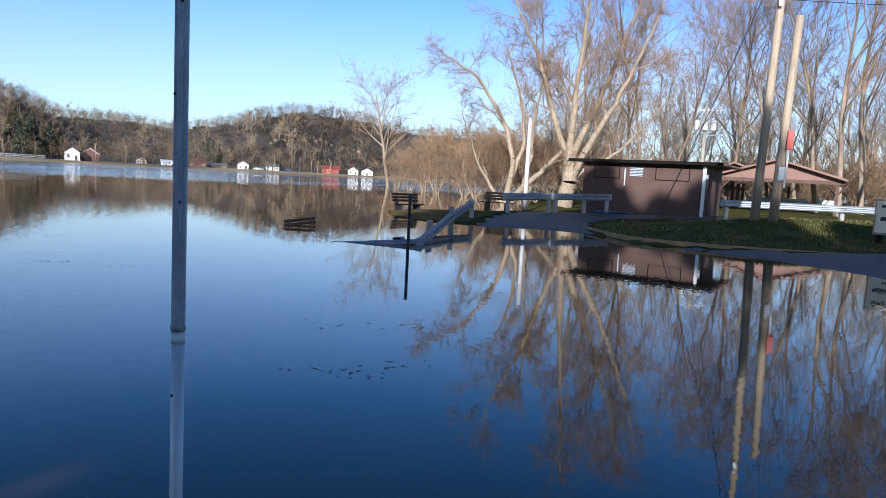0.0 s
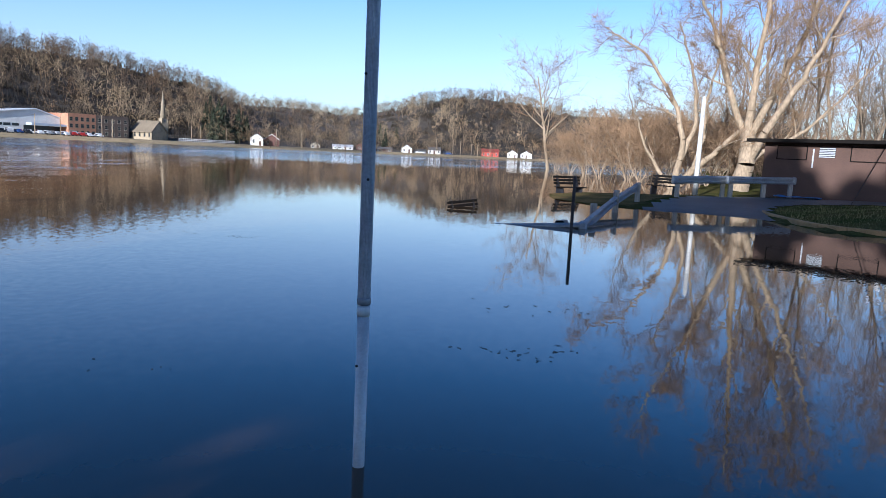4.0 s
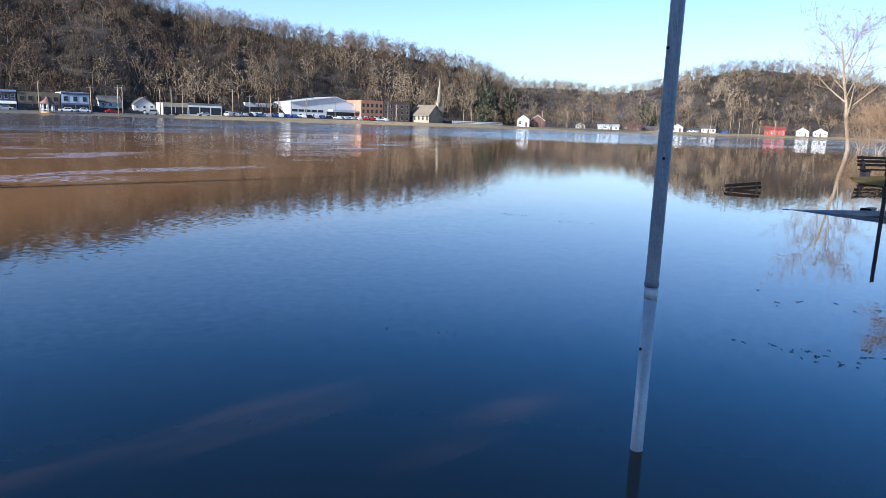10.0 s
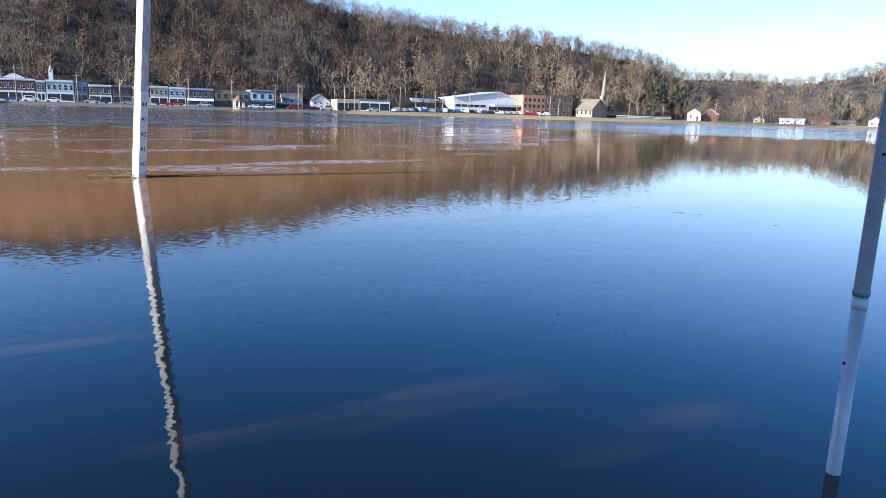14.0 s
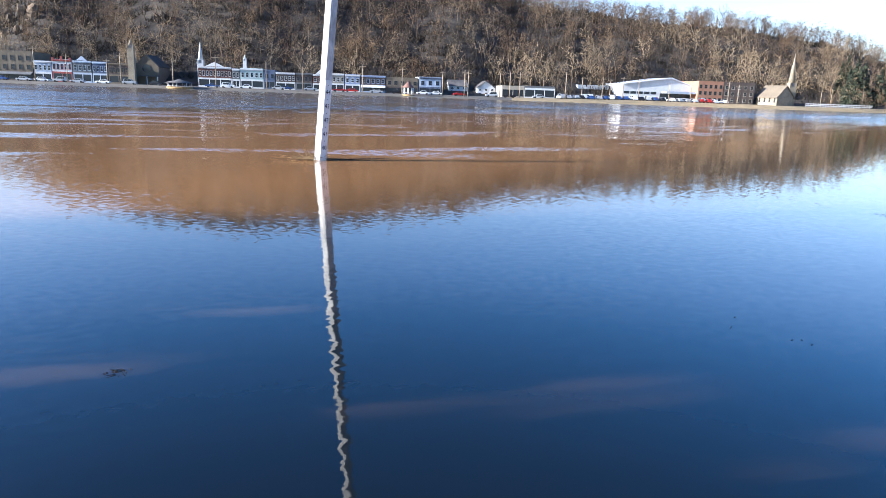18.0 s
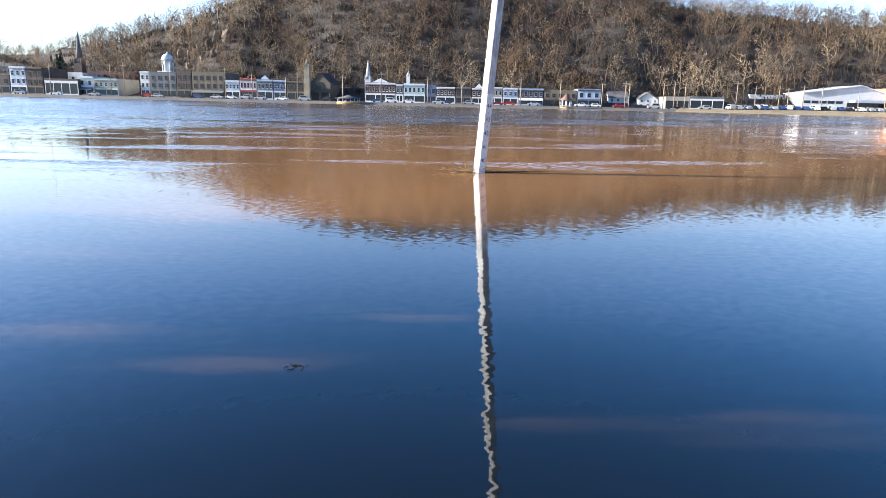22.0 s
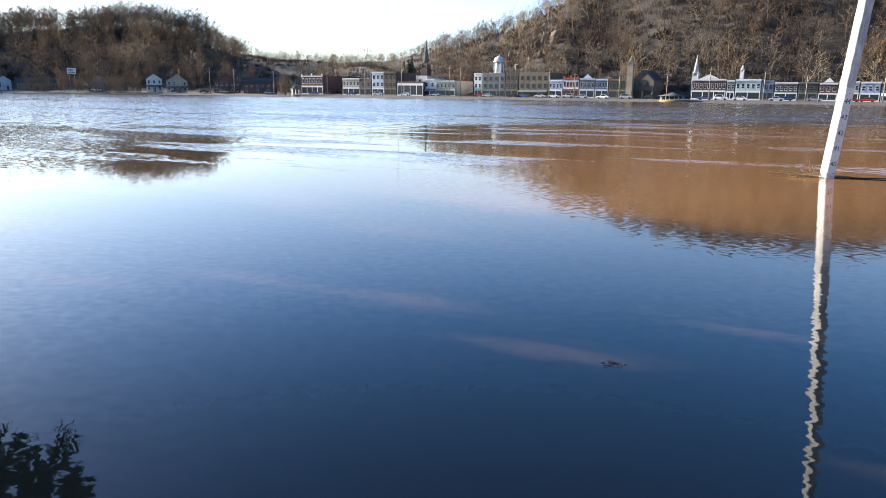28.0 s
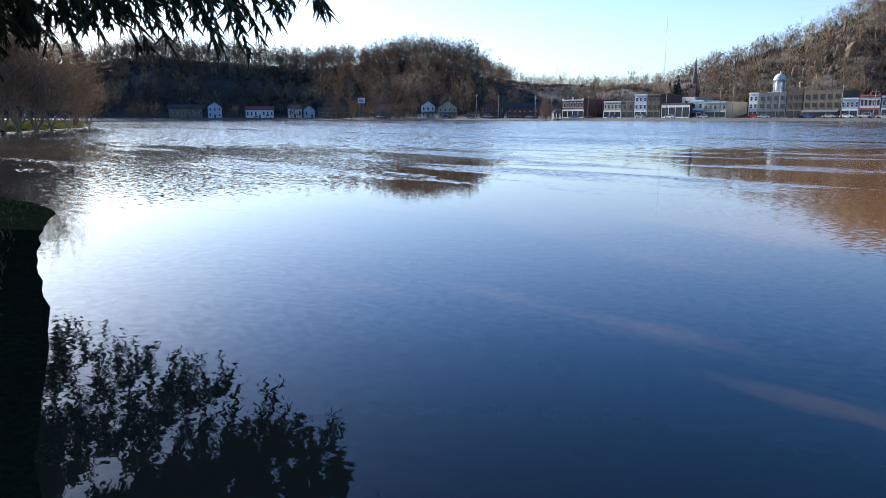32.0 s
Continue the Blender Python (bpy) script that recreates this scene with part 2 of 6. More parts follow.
WATER = water_material()
GLASS = pane_material()
GRASS = material("winter_grass", (0.055, 0.062, 0.018), 0.95, spec=0.0, var=0.5, scale=0.9, fine=14, bump=0.9, second=(0.11, 0.09, 0.034))
# nearly black: mud that carries the spruces' shade in its colour
SHADEDMUD = material("shaded_wet_mud", (0.022, 0.020, 0.013), 0.95, spec=0.0, var=0.5, scale=1.5, fine=20, bump=0.7, second=(0.022, 0.026, 0.012))
BLADES = material("grass_blades", (0.10, 0.105, 0.035), 0.9, spec=0.0, var=0.4, scale=0.8, fine=5, bump=0, island=0.45, second=(0.22, 0.17, 0.07))
DRYGRASS = material("dry_bank_grass", (0.36, 0.26, 0.125), 0.95, var=0.4, scale=0.02, fine=0.4, bump=0.3, second=(0.21, 0.165, 0.085))
SUNLITGRASS = material("sunlit_tan_grass", (0.19, 0.13, 0.055), 0.95, spec=0.0, var=0.5, scale=0.9, fine=14, bump=0.9, second=(0.10, 0.085, 0.035))
STREETEDGE = material("muddy_street_edge", (0.085, 0.078, 0.066), 0.9, var=0.5, scale=0.05, fine=0.6, bump=0.3, second=(0.15, 0.125, 0.085))
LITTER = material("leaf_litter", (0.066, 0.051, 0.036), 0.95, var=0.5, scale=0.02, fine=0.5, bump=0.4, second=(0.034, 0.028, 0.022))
ASPHALT = material("wet_asphalt", (0.066, 0.067, 0.070), 0.55, var=0.4, scale=0.8, fine=60, bump=0.3)
CONCRETE = material("kerb_concrete", (0.44, 0.26, 0.10), 0.85, var=0.35, scale=2.0, fine=50, bump=0.3, second=(0.26, 0.17, 0.07))
BARK = material("grey_bark", (0.27, 0.205, 0.14), 0.95, var=0.45, scale=1.5, fine=18, bump=0.9, island=0.25, stretch=(1, 1, 0.3))
PALEBARK = material("sycamore_bark", (0.30, 0.23, 0.155), 0.9, var=0.45, scale=1.0, fine=9, bump=0.6, second=(0.22, 0.17, 0.11), stretch=(1, 1, 0.4))
TWIG = material("bare_twigs", (0.33, 0.22, 0.13), 0.95, var=0.4, scale=0.3, fine=2.0, bump=0, island=0.35, spec=0.1, thin=0.22)
WOODS = material("far_bare_woods", (0.165, 0.110, 0.066), 0.97, var=0.4, scale=0.06, fine=0.25, bump=0, island=0.08, second=(0.095, 0.078, 0.06), spec=0.1, thin=0.22)
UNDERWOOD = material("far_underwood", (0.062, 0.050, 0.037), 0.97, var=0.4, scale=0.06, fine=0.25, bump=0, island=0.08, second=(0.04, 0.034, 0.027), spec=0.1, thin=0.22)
MIDWOODS = material("far_tawny_woods", (0.25, 0.175, 0.10), 0.97, var=0.35, scale=0.06, fine=0.25, bump=0, island=0.08, second=(0.21, 0.17, 0.12), spec=0.1, thin=0.22)
PALEWOODS = material("far_pale_trees", (0.33, 0.245, 0.15), 0.95, var=0.3, scale=0.06, fine=0.3, bump=0, island=0.08, second=(0.36, 0.28, 0.18), spec=0.1, thin=0.22)
NEEDLES = material("spruce_needles", (0.030, 0.042, 0.018), 0.85, var=0.5, scale=0.8, fine=6, bump=0, island=0.4, second=(0.055, 0.06, 0.022))
FARPINE = material("far_pine", (0.035, 0.045, 0.022), 0.9, var=0.4, scale=0.1, fine=1, bump=0, island=0.3)
ROCK = material("sandstone_outcrop", (0.25, 0.18, 0.115), 0.9, var=0.5, scale=0.15, fine=1.2, bump=0.8)
GALV = material("galvanised_steel", (0.50, 0.53, 0.58), 0.45, 0.2, var=0.25, scale=3, fine=60, bump=0.08)
ALU = material("dull_aluminium", (0.62, 0.63, 0.64), 0.45, 0.2, var=0.18, scale=5, fine=80, bump=0.05)
RAILSTEEL = material("weathered_guardrail", (0.32, 0.34, 0.37), 0.5, 0.4, var=0.3, scale=2, fine=30, bump=0.1)
POSTWOOD = material("grey_post_timber", (0.34, 0.31, 0.27), 0.9, var=0.35, scale=3, fine=30, bump=0.5, stretch=(1, 1, 0.15))
DARKWOOD = material("dark_bench_timber", (0.012, 0.010, 0.009), 0.85, spec=0.1, var=0.4, scale=3, fine=30, bump=0.3)
POLEWOOD = material("utility_pole_timber", (0.36, 0.285, 0.195), 0.9, var=0.4, scale=2, fine=25, bump=0.5, second=(0.22, 0.17, 0.115), stretch=(1, 1, 0.08))
GAUGEWHITE = material("weathered_white_paint", (0.62, 0.61, 0.58), 0.8, var=0.45, scale=5, fine=25, bump=0.4, second=(0.36, 0.36, 0.36), stretch=(1, 1, 0.25))
PLATEWHITE = material("gauge_plate_enamel", (0.78, 0.78, 0.76), 0.45, var=0.12, scale=6, fine=40, bump=0.05)
INK = material("black_lettering", (0.02, 0.02, 0.025), 0.6, var=0.2, bump=0)
BROWNPAINT = material("brown_painted_block", (0.085, 0.047, 0.034), 0.8, var=0.22, scale=1.2, fine=20, bump=0.25)
BROWNROOF = material("brown_metal_roof", (0.20, 0.105, 0.075), 0.6, var=0.2, scale=1.0, fine=15, bump=0.1)
BROWNWOOD = material("brown_shelter_timber", (0.10, 0.056, 0.04), 0.8, var=0.3, scale=2, fine=25, bump=0.3)
SIGNCREAM = material("cream_sign_board", (0.68, 0.62, 0.45), 0.6, var=0.15, scale=2, fine=20, bump=0.05)
REDPAINT = material("red_painted_metal", (0.42, 0.05, 0.03), 0.5, var=0.25, scale=4, fine=30, bump=0.05)
BLUETARP = material("blue_tarpaulin", (0.03, 0.16, 0.42), 0.5, var=0.3, scale=4, fine=20, bump=0.4)
STRAW = material("drift_straw", (0.30, 0.21, 0.10), 0.95, var=0.4, scale=4, fine=30, bump=0.2, island=0.4)
DRIFT = material("dark_drift_bits", (0.05, 0.04, 0.03), 0.8, var=0.4, scale=8, fine=30, bump=0.2, island=0.4)
WHITE = material("white_painted_wall", (0.64, 0.64, 0.63), 0.7, var=0.14, scale=0.4, fine=3, bump=0.1)
WHITEBLUE = material("pale_blue_wall", (0.42, 0.48, 0.57), 0.7, var=0.14, scale=0.4, fine=3, bump=0.1)
CREAM = material("cream_wall", (0.38, 0.34, 0.27), 0.8, var=0.2, scale=0.3, fine=3, bump=0.1)
TAN = material("tan_brick", (0.18, 0.145, 0.10), 0.85, var=0.25, scale=0.25, fine=3, bump=0.2)
BRICK = material("dark_red_brick", (0.14, 0.068, 0.056), 0.85, var=0.3, scale=0.25, fine=3, bump=0.2)
BROWNBRICK = material("brown_brick", (0.11, 0.082, 0.068), 0.85, var=0.3, scale=0.25, fine=3, bump=0.2)
ORANGEBRICK = material("orange_brick", (0.40, 0.20, 0.12), 0.85, var=0.25, scale=0.25, fine=3, bump=0.2)
GREYWALL = material("grey_stucco", (0.145, 0.15, 0.155), 0.85, var=0.2, scale=0.25, fine=3, bump=0.1)
NAVY = material("slate_blue_wall", (0.10, 0.125, 0.19), 0.8, var=0.2, scale=0.3, fine=3, bump=0.1)
BLUEWALL = material("dusty_blue_wall", (0.30, 0.36, 0.50), 0.8, var=0.2, scale=0.3, fine=3, bump=0.1)
TEAL = material("pale_teal_wall", (0.42, 0.52, 0.51), 0.75, var=0.15, scale=0.3, fine=3, bump=0.1)
STONE = material("tan_church_stone", (0.32, 0.265, 0.185), 0.9, var=0.3, scale=0.4, fine=3, bump=0.3)
SLATE = material("grey_roof_shingle", (0.15, 0.14, 0.135), 0.9, spec=0.15, var=0.3, scale=0.4, fine=4, bump=0.2)
REDROOF = material("red_tin_roof", (0.30, 0.06, 0.045), 0.6, var=0.25, scale=0.4, fine=4, bump=0.1)
WHITEROOF = material("white_metal_roof", (0.66, 0.68, 0.72), 0.5, var=0.12, scale=0.2, fine=3, bump=0.1)
TARROOF = material("flat_tar_roof", (0.09, 0.087, 0.085), 0.95, spec=0.1, var=0.3, scale=0.2, fine=3, bump=0.1)
SPIRESTONE = material("dark_spire_slate", (0.20, 0.185, 0.175), 0.8, var=0.3, scale=0.5, fine=4, bump=0.1)
CARPAINT = [material("car_paint_" + k, c, 0.25, 0.1, var=0.08, scale=1, fine=20, bump=0) for k, c in (("white", (0.70, 0.71, 0.72)), ("silver", (0.38, 0.39, 0.41)), ("black", (0.02, 0.02, 0.024)), ("red", (0.36, 0.025, 0.02)), ("blue", (0.04, 0.08, 0.22)))]
RUBBER = material("tyre_rubber", (0.02, 0.02, 0.02), 0.9, var=0.2, bump=0)


# ---- mesh tools ----
def mesh_of(name, verts, faces, mats, slots=None, smooth=False):
    me = bpy.data.meshes.new(name)
    me.from_pydata([tuple(v) for v in verts], [], faces)
    for m in mats if isinstance(mats, (list, tuple)) else [mats]:
        me.materials.append(m)
    if slots is not None:
        me.polygons.foreach_set("material_index", slots)
    if smooth:
        me.polygons.foreach_set("use_smooth", [True] * len(me.polygons))
    me.update()
    return me


def array_mesh(name, verts, quads, tris, mat):
    """A mesh from arrays of corners, four-sided and three-sided faces."""
    me = bpy.data.meshes.new(name)
    nq, nt = len(quads), len(tris)
    me.vertices.add(len(verts))
    me.vertices.foreach_set("co", np.asarray(verts, np.float32).ravel())
    me.loops.add(4 * nq + 3 * nt)
    loops = np.concatenate([np.asarray(quads, np.int32).ravel(), np.asarray(tris, np.int32).ravel()]).astype(np.int32)
    me.loops.foreach_set("vertex_index", loops)
    me.polygons.add(nq + nt)
    me.polygons.foreach_set("loop_start", np.concatenate([np.arange(nq) * 4, 4 * nq + np.arange(nt) * 3]).astype(np.int32))
    me.materials.append(mat)
    me.update(calc_edges=True)
    return me


def thing(name, label, category, at=(0, 0, 0), rz=0.0, group="", rx=0.0, ry=0.0, kind=""):
    ob = new(name)
    ob.empty_display_size = 0.1
    ob.matrix_basis = pose(*at, rx, ry, rz)
    return tagged(ob, label, category, group, kind)


def part(name, bm, mat, parent, label=""):
    me = bpy.data.meshes.new(name)
    bm.to_mesh(me)
    bm.free()
    me.materials.append(mat)
    ob = new(name, me)
    ob.parent = parent
    return tagged(ob, label)


def boxes(*dims, bevel=0.0):
    """A bmesh of boxes, each x0, y0, z0, x1, y1, z1."""
    bm = bmesh.new()
    for x0, y0, z0, x1, y1, z1 in dims:
        vs = [bm.verts.new(p) for p in ((x0, y0, z0), (x1, y0, z0), (x1, y1, z0), (x0, y1, z0), (x0, y0, z1), (x1, y0, z1), (x1, y1, z1), (x0, y1, z1))]
        for f in ((3, 2, 1, 0), (4, 5, 6, 7), (0, 1, 5, 4), (1, 2, 6, 5), (2, 3, 7, 6), (3, 0, 4, 7)):
            bm.faces.new([vs[i] for i in f])
    if bevel:
        bmesh.ops.bevel(bm, geom=bm.edges[:], offset=bevel, segments=1, affect="EDGES")
    return bm


def prism(outline, y0, y1):
    """A solid from an outline in x and z, from y0 to y1."""
    bm = bmesh.new()
    a = [bm.verts.new((x, y0, z)) for x, z in outline]
    b = [bm.verts.new((x, y1, z)) for x, z in outline]
    bm.faces.new(a)
    bm.faces.new(b[::-1])
    for i in range(len(a)):
        j = (i + 1) % len(a)
        bm.faces.new((a[j], a[i], b[i], b[j]))
    bmesh.ops.recalc_face_normals(bm, faces=bm.faces[:])
    return bm


def slab(outline, x0, x1):
    """A solid from an outline in y and z, from x0 to x1."""
    bm = prism([(y, z) for y, z in outline], x0, x1)
    for v in bm.verts:
        v.co = Vector((v.co.y, v.co.x, v.co.z))
    bmesh.ops.recalc_face_normals(bm, faces=bm.faces[:])
    return bm


def lathe(rings, sides=12, centre=(0, 0)):
    """A turned solid: rings of (radius, height)."""
    bm = bmesh.new()
    loops = []
    for r, z in rings:
        loops.append([bm.verts.new((centre[0] + r * math.cos(2 * math.pi * i / sides), centre[1] + r * math.sin(2 * math.pi * i / sides), z)) for i in range(sides)])
    for a, b in zip(loops, loops[1:]):
        for i in range(sides):
            f = bm.faces.new((a[i], a[(i + 1) % sides], b[(i + 1) % sides], b[i]))
            f.smooth = True
    bm.faces.new(loops[0][::-1])
    bm.faces.new(loops[-1])
    return bm


def rod(p0, p1, r0, r1=None, sides=8):
    """A tapered bar between two points."""
    p0, p1 = Vector(p0), Vector(p1)
    d = p1 - p0
    bm = lathe([(r0, 0), (r1 if r1 is not None else r0, d.length)], sides)
    bm.transform(Matrix.Translation(p0) @ d.to_track_quat("Z", "Y").to_matrix().to_4x4())
    return bm


def ground_at(az, d):
    """The place d metres from the first eye, az degrees to the left of +y."""
    return -math.sin(radians(az)) * d, math.cos(radians(az)) * d


# ---- the river and its far side ----
SHORE = 230.0                        # the river's width from the eye, square to the far bank
SQUARE = 70.0                        # the direction square to the far bank


def shore(az):
    """How far the far water's edge lies in the direction az."""
    lim = 520.0 if az < SQUARE else 440.0
    c = math.cos(radians(az - SQUARE))
    d = SHORE / max(c, 0.05)
    return 1 / (1 / d ** 6 + 1 / lim ** 6) ** (1 / 6) if c > 0.02 else lim


SKYLINE = [(-8, 4.0), (3, 4.1), (7, 4.8), (10, 5.2), (12.5, 5.1), (16, 4.3), (19.5, 3.3), (22, 3.0), (26, 3.3), (29, 3.4), (31, 4.2), (33, 4.9), (35, 5.35),
           (39, 6.0), (45, 6.55), (50, 7.1), (55, 7.9), (60, 9.0), (66, 10.3), (72, 10.6), (80, 10.6), (86, 9.6), (90, 8.2), (93, 6.8), (96, 5.5), (99, 4.6),
           (102, 3.9), (104.5, 2.8), (109, 2.6), (114, 2.9), (117.2, 3.5), (118.8, 4.4), (120, 5.1), (123, 5.6), (126.2, 5.2), (129, 4.9),
           (131.4, 4.8), (133.2, 4.7), (136, 4.9), (139.4, 5.1), (143.6, 5.4), (148, 4.9), (160, 4.0), (185, 3.5)]


def skyline(az):
    return float(np.interp(az, [a for a, _ in SKYLINE], [e for _, e in SKYLINE]))


def crest(az):
    e = skyline(az)
    return shore(az) + 190 + 520 * min(max((4.6 - e) / 2.0, 0), 1)


def tree_top(az):
    """How far the crowns stand above the crest."""
    return 5.0 + 3.0 * min(max((az - 114) / 4, 0), 1)


def hill_z(az, r):
    """The far side's ground: bank, the level street, then the wooded slope to its crest."""
    s = shore(az)
    rise = r - s
    if rise < 6:
        return -1.2 + 0.28 * (rise + 6) * 0.55
    flat = float(np.interp(az, [30, 47, 56, 112, 122], [1.0, 1.25, 0.7, 0.7, 1.1])) * min((rise - 5) / 8, 1) + 0.008 * min(rise, 60)
    start, c = 46.0, crest(az) - s
    top = 1.56 + math.tan(radians(skyline(az))) * crest(az) - tree_top(az)
    if rise < start:
        return flat
    u = (rise - start) / (c - start)
    if u <= 1:
        g = u ** 0.85 * (1 - 0.22 * (u - 0.6) ** 2)
        return flat + (top - flat) * min(g / 0.965, 1.0) + (7.0 * noise.noise((az * 0.22, r * 0.004, 3)) + 2.0 * noise.noise((az * 0.8, r * 0.02, 7))) * min(u * 4, 1) * min((1.02 - u) * 4, 1)
    return top * max(1 - 0.5 * (u - 1), 0.2)


def far_ground():
    azs = np.arange(-14, 186, 0.6)
    steps = [-40, -6, 0, 6, 14, 26, 40, 50, 62, 78, 96, 116, 138, 160, 182, 206, 240, 300, 380, 480, 600, 760, 1000, 1500, 2600]
    verts, faces, slots = [], [], []
    for az in azs:
        s = shore(az)
        for k in steps:
            z = hill_z(az, s + k) if k > -40 else -3.0
            x, y = ground_at(az, s + k)
            verts.append((x, y, z))
    n = len(steps)
    for i in range(len(azs) - 1):
        for j in range(n - 1):
            faces.append((i * n + j, i * n + j + 1, (i + 1) * n + j + 1, (i + 1) * n + j))
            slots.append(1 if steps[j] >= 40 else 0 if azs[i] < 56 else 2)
    ob = new("ground", mesh_of("ground", verts, faces, [DRYGRASS, LITTER, STREETEDGE], slots, True))
    tagged(ob, "far river bank with dry grass and wooded hills", "ground", kind="structure")


far_ground()

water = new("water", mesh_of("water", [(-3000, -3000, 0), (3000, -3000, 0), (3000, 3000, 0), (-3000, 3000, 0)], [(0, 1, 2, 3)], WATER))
tagged(water, "brown flood water, smooth and mirror-like near the bank", "water", kind="structure")

# ---- the near bank ----
EDGE = [(-160, -260), (-95, -160), (-62, -104), (-44, -88), (-24, -60), (-10, -30), (-6.3, -20), (-6.1, -16.6), (-6.7, -14.6), (-6.95, -13.5), (-6.5, -11.8), (-5.4, -10.2), (-4.1, -7.9), (-3.0, -5.6), (-1.7, -3.3), (-1.0, -1.3), (-0.6, 0.25), (0.5, 0.9), (1.9, 0.9), (4.5, 2.5), (7.6, 7.0),
        (9.2, 11.0), (9.5, 14.6), (8.3, 17.4), (7.0, 18.9), (5.9, 19.9), (5.2, 22.0), (4.8, 23.8), (3.4, 24.5), (1.2, 24.6), (-0.5, 25.0), (-1.8, 27.2), (-2.5, 31), (-1.6, 33.5), (1.5, 35.5), (4.5, 39),
        (6, 48), (8, 62), (12, 80), (18, 100), (20, 150), (30, 240), (60, 330), (400, 330), (400, -260)]
MOUND = [(5.6, 26.2), (5.35, 24.6), (5.55, 21.6), (6.2, 20.0), (8.2, 18.95), (12.0, 18.2), (22, 16.6), (60, 12), (60, 30), (17, 30.5), (10, 29.5), (7, 28)]


def inside_depth(px, py, ring):
    """How deep each point lies inside a closed outline (negative outside)."""
    px, py = np.asarray(px, float), np.asarray(py, float)
    best, inside = np.full(px.shape, 1e9), np.zeros(px.shape, bool)
    for (x0, y0), (x1, y1) in zip(ring, ring[1:] + ring[:1]):
        dx, dy = x1 - x0, y1 - y0
        t = np.clip(((px - x0) * dx + (py - y0) * dy) / (dx * dx + dy * dy), 0, 1)
        best = np.minimum(best, np.hypot(px - x0 - t * dx, py - y0 - t * dy))
        if y0 != y1:
            inside ^= ((y0 > py) != (y1 > py)) & (px < dx * (py - y0) / dy + x0)
    return np.where(inside, best, -best)


def near_z(px, py):
    d = inside_depth(px, py, EDGE)
    z = np.where(d > 0, 0.62 * (1 - np.exp(-d * 0.10)) + 0.02 * np.minimum(d, 1), np.maximum(d * 0.16, -1.6))
    m = inside_depth(px, py, MOUND)
    lift = np.clip(m / 8.0, 0, 1)
    z = np.where(m > 0, np.maximum(z, 0.14 + 0.86 * lift * lift * (3 - 2 * lift)), z)
    # the bank by the spruce stands higher
    b = np.clip(inside_depth(px, py, EDGE) / 2.5, 0, 1) * np.clip((-2 - np.asarray(py, float)) / 4, 0, 1)
    return z + 0.42 * b


def height(x, y):
    return float(near_z(np.array([x]), np.array([y]))[0])


def near_ground():
    xs = np.concatenate([np.arange(-160, -30, 6), np.arange(-30, -12, 1.5), np.arange(-12, 34, 0.5), np.arange(34, 80, 2), np.arange(80, 401, 16)])
    ys = np.concatenate([np.arange(-260, -40, 8), np.arange(-40, -16, 1.5), np.arange(-16, 46, 0.5), np.arange(46, 120, 2.5), np.arange(120, 331, 14)])
    gx, gy = np.meshgrid(xs, ys, indexing="ij")
    gz = near_z(gx, gy)
    rough = np.random.RandomState(3).uniform(-0.02, 0.02, gz.shape)
    gz = gz + np.where(gz > 0.12, rough, 0)
    nx, ny = gx.shape
    verts = np.stack([gx.ravel(), gy.ravel(), gz.ravel()], 1)
    idx = np.arange(nx * ny).reshape(nx, ny)
    quads = np.stack([idx[:-1, :-1].ravel(), idx[1:, :-1].ravel(), idx[1:, 1:].ravel(), idx[:-1, 1:].ravel()], 1)
    me = array_mesh("ground_near", verts, quads, np.zeros((0, 3), int), GRASS)
    me.polygons.foreach_set("use_smooth", [True] * len(me.polygons))
    # wet mud by the water, with the spruces' shade put into its colour
    me.materials.append(SHADEDMUD)
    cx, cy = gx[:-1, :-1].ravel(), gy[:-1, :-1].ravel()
    shaded_bank = (cx > -9) & (cx < 5) & (cy < -1) & (cy > -10.4 - 0.3 * cx * (cx > -4))
    me.polygons.foreach_set("material_index", shaded_bank.astype(np.int32))
    ob = new("ground_near", me)
    tagged(ob, "near river bank of winter grass sloping into the flood", "ground", kind="structure")


near_ground()


def sheet(name, ring, mat, lift, step, label, category):
    """A thin surface that follows the near ground inside an outline."""
    xs, ys = [p[0] for p in ring], [p[1] for p in ring]
    gx, gy = np.meshgrid(np.arange(min(xs), max(xs) + step, step), np.arange(min(ys), max(ys) + step, step), indexing="ij")
    d = inside_depth(gx, gy, ring)
    gz = near_z(gx, gy) + lift
    nx, ny = gx.shape
    idx = np.arange(nx * ny).reshape(nx, ny)
    quads = np.stack([idx[:-1, :-1].ravel(), idx[1:, :-1].ravel(), idx[1:, 1:].ravel(), idx[:-1, 1:].ravel()], 1)
    keep = (d.ravel()[quads] > -step * 0.3).all(axis=1)
    me = array_mesh(name, np.stack([gx.ravel(), gy.ravel(), gz.ravel()], 1), quads[keep], np.zeros((0, 3), int), mat)
    ob = new(name, me)
    return tagged(ob, label, category, kind="structure")


sheet("road", [(0.9, 23.4), (5.2, 22.6), (5.5, 24.6), (5.8, 26.4), (7.2, 28.2), (10.2, 29.8), (17, 30.9), (30, 31.5), (30, 33.2), (14, 33.0), (6.5, 33.6), (3.6, 31.0), (2.2, 28.0)], ASPHALT, 0.03, 0.4, "dark wet asphalt ramp running down into the flood", "road")
sheet("pavement", [(5.3, 21.5), (5.9, 19.7), (8.1, 18.6), (12.0, 17.9), (22, 16.3), (40, 14.2), (40, 6), (12, 6), (8, 12), (7, 18)], ASPHALT, 0.03, 0.5, "wet asphalt drive beside the kerb, half under water", "road")


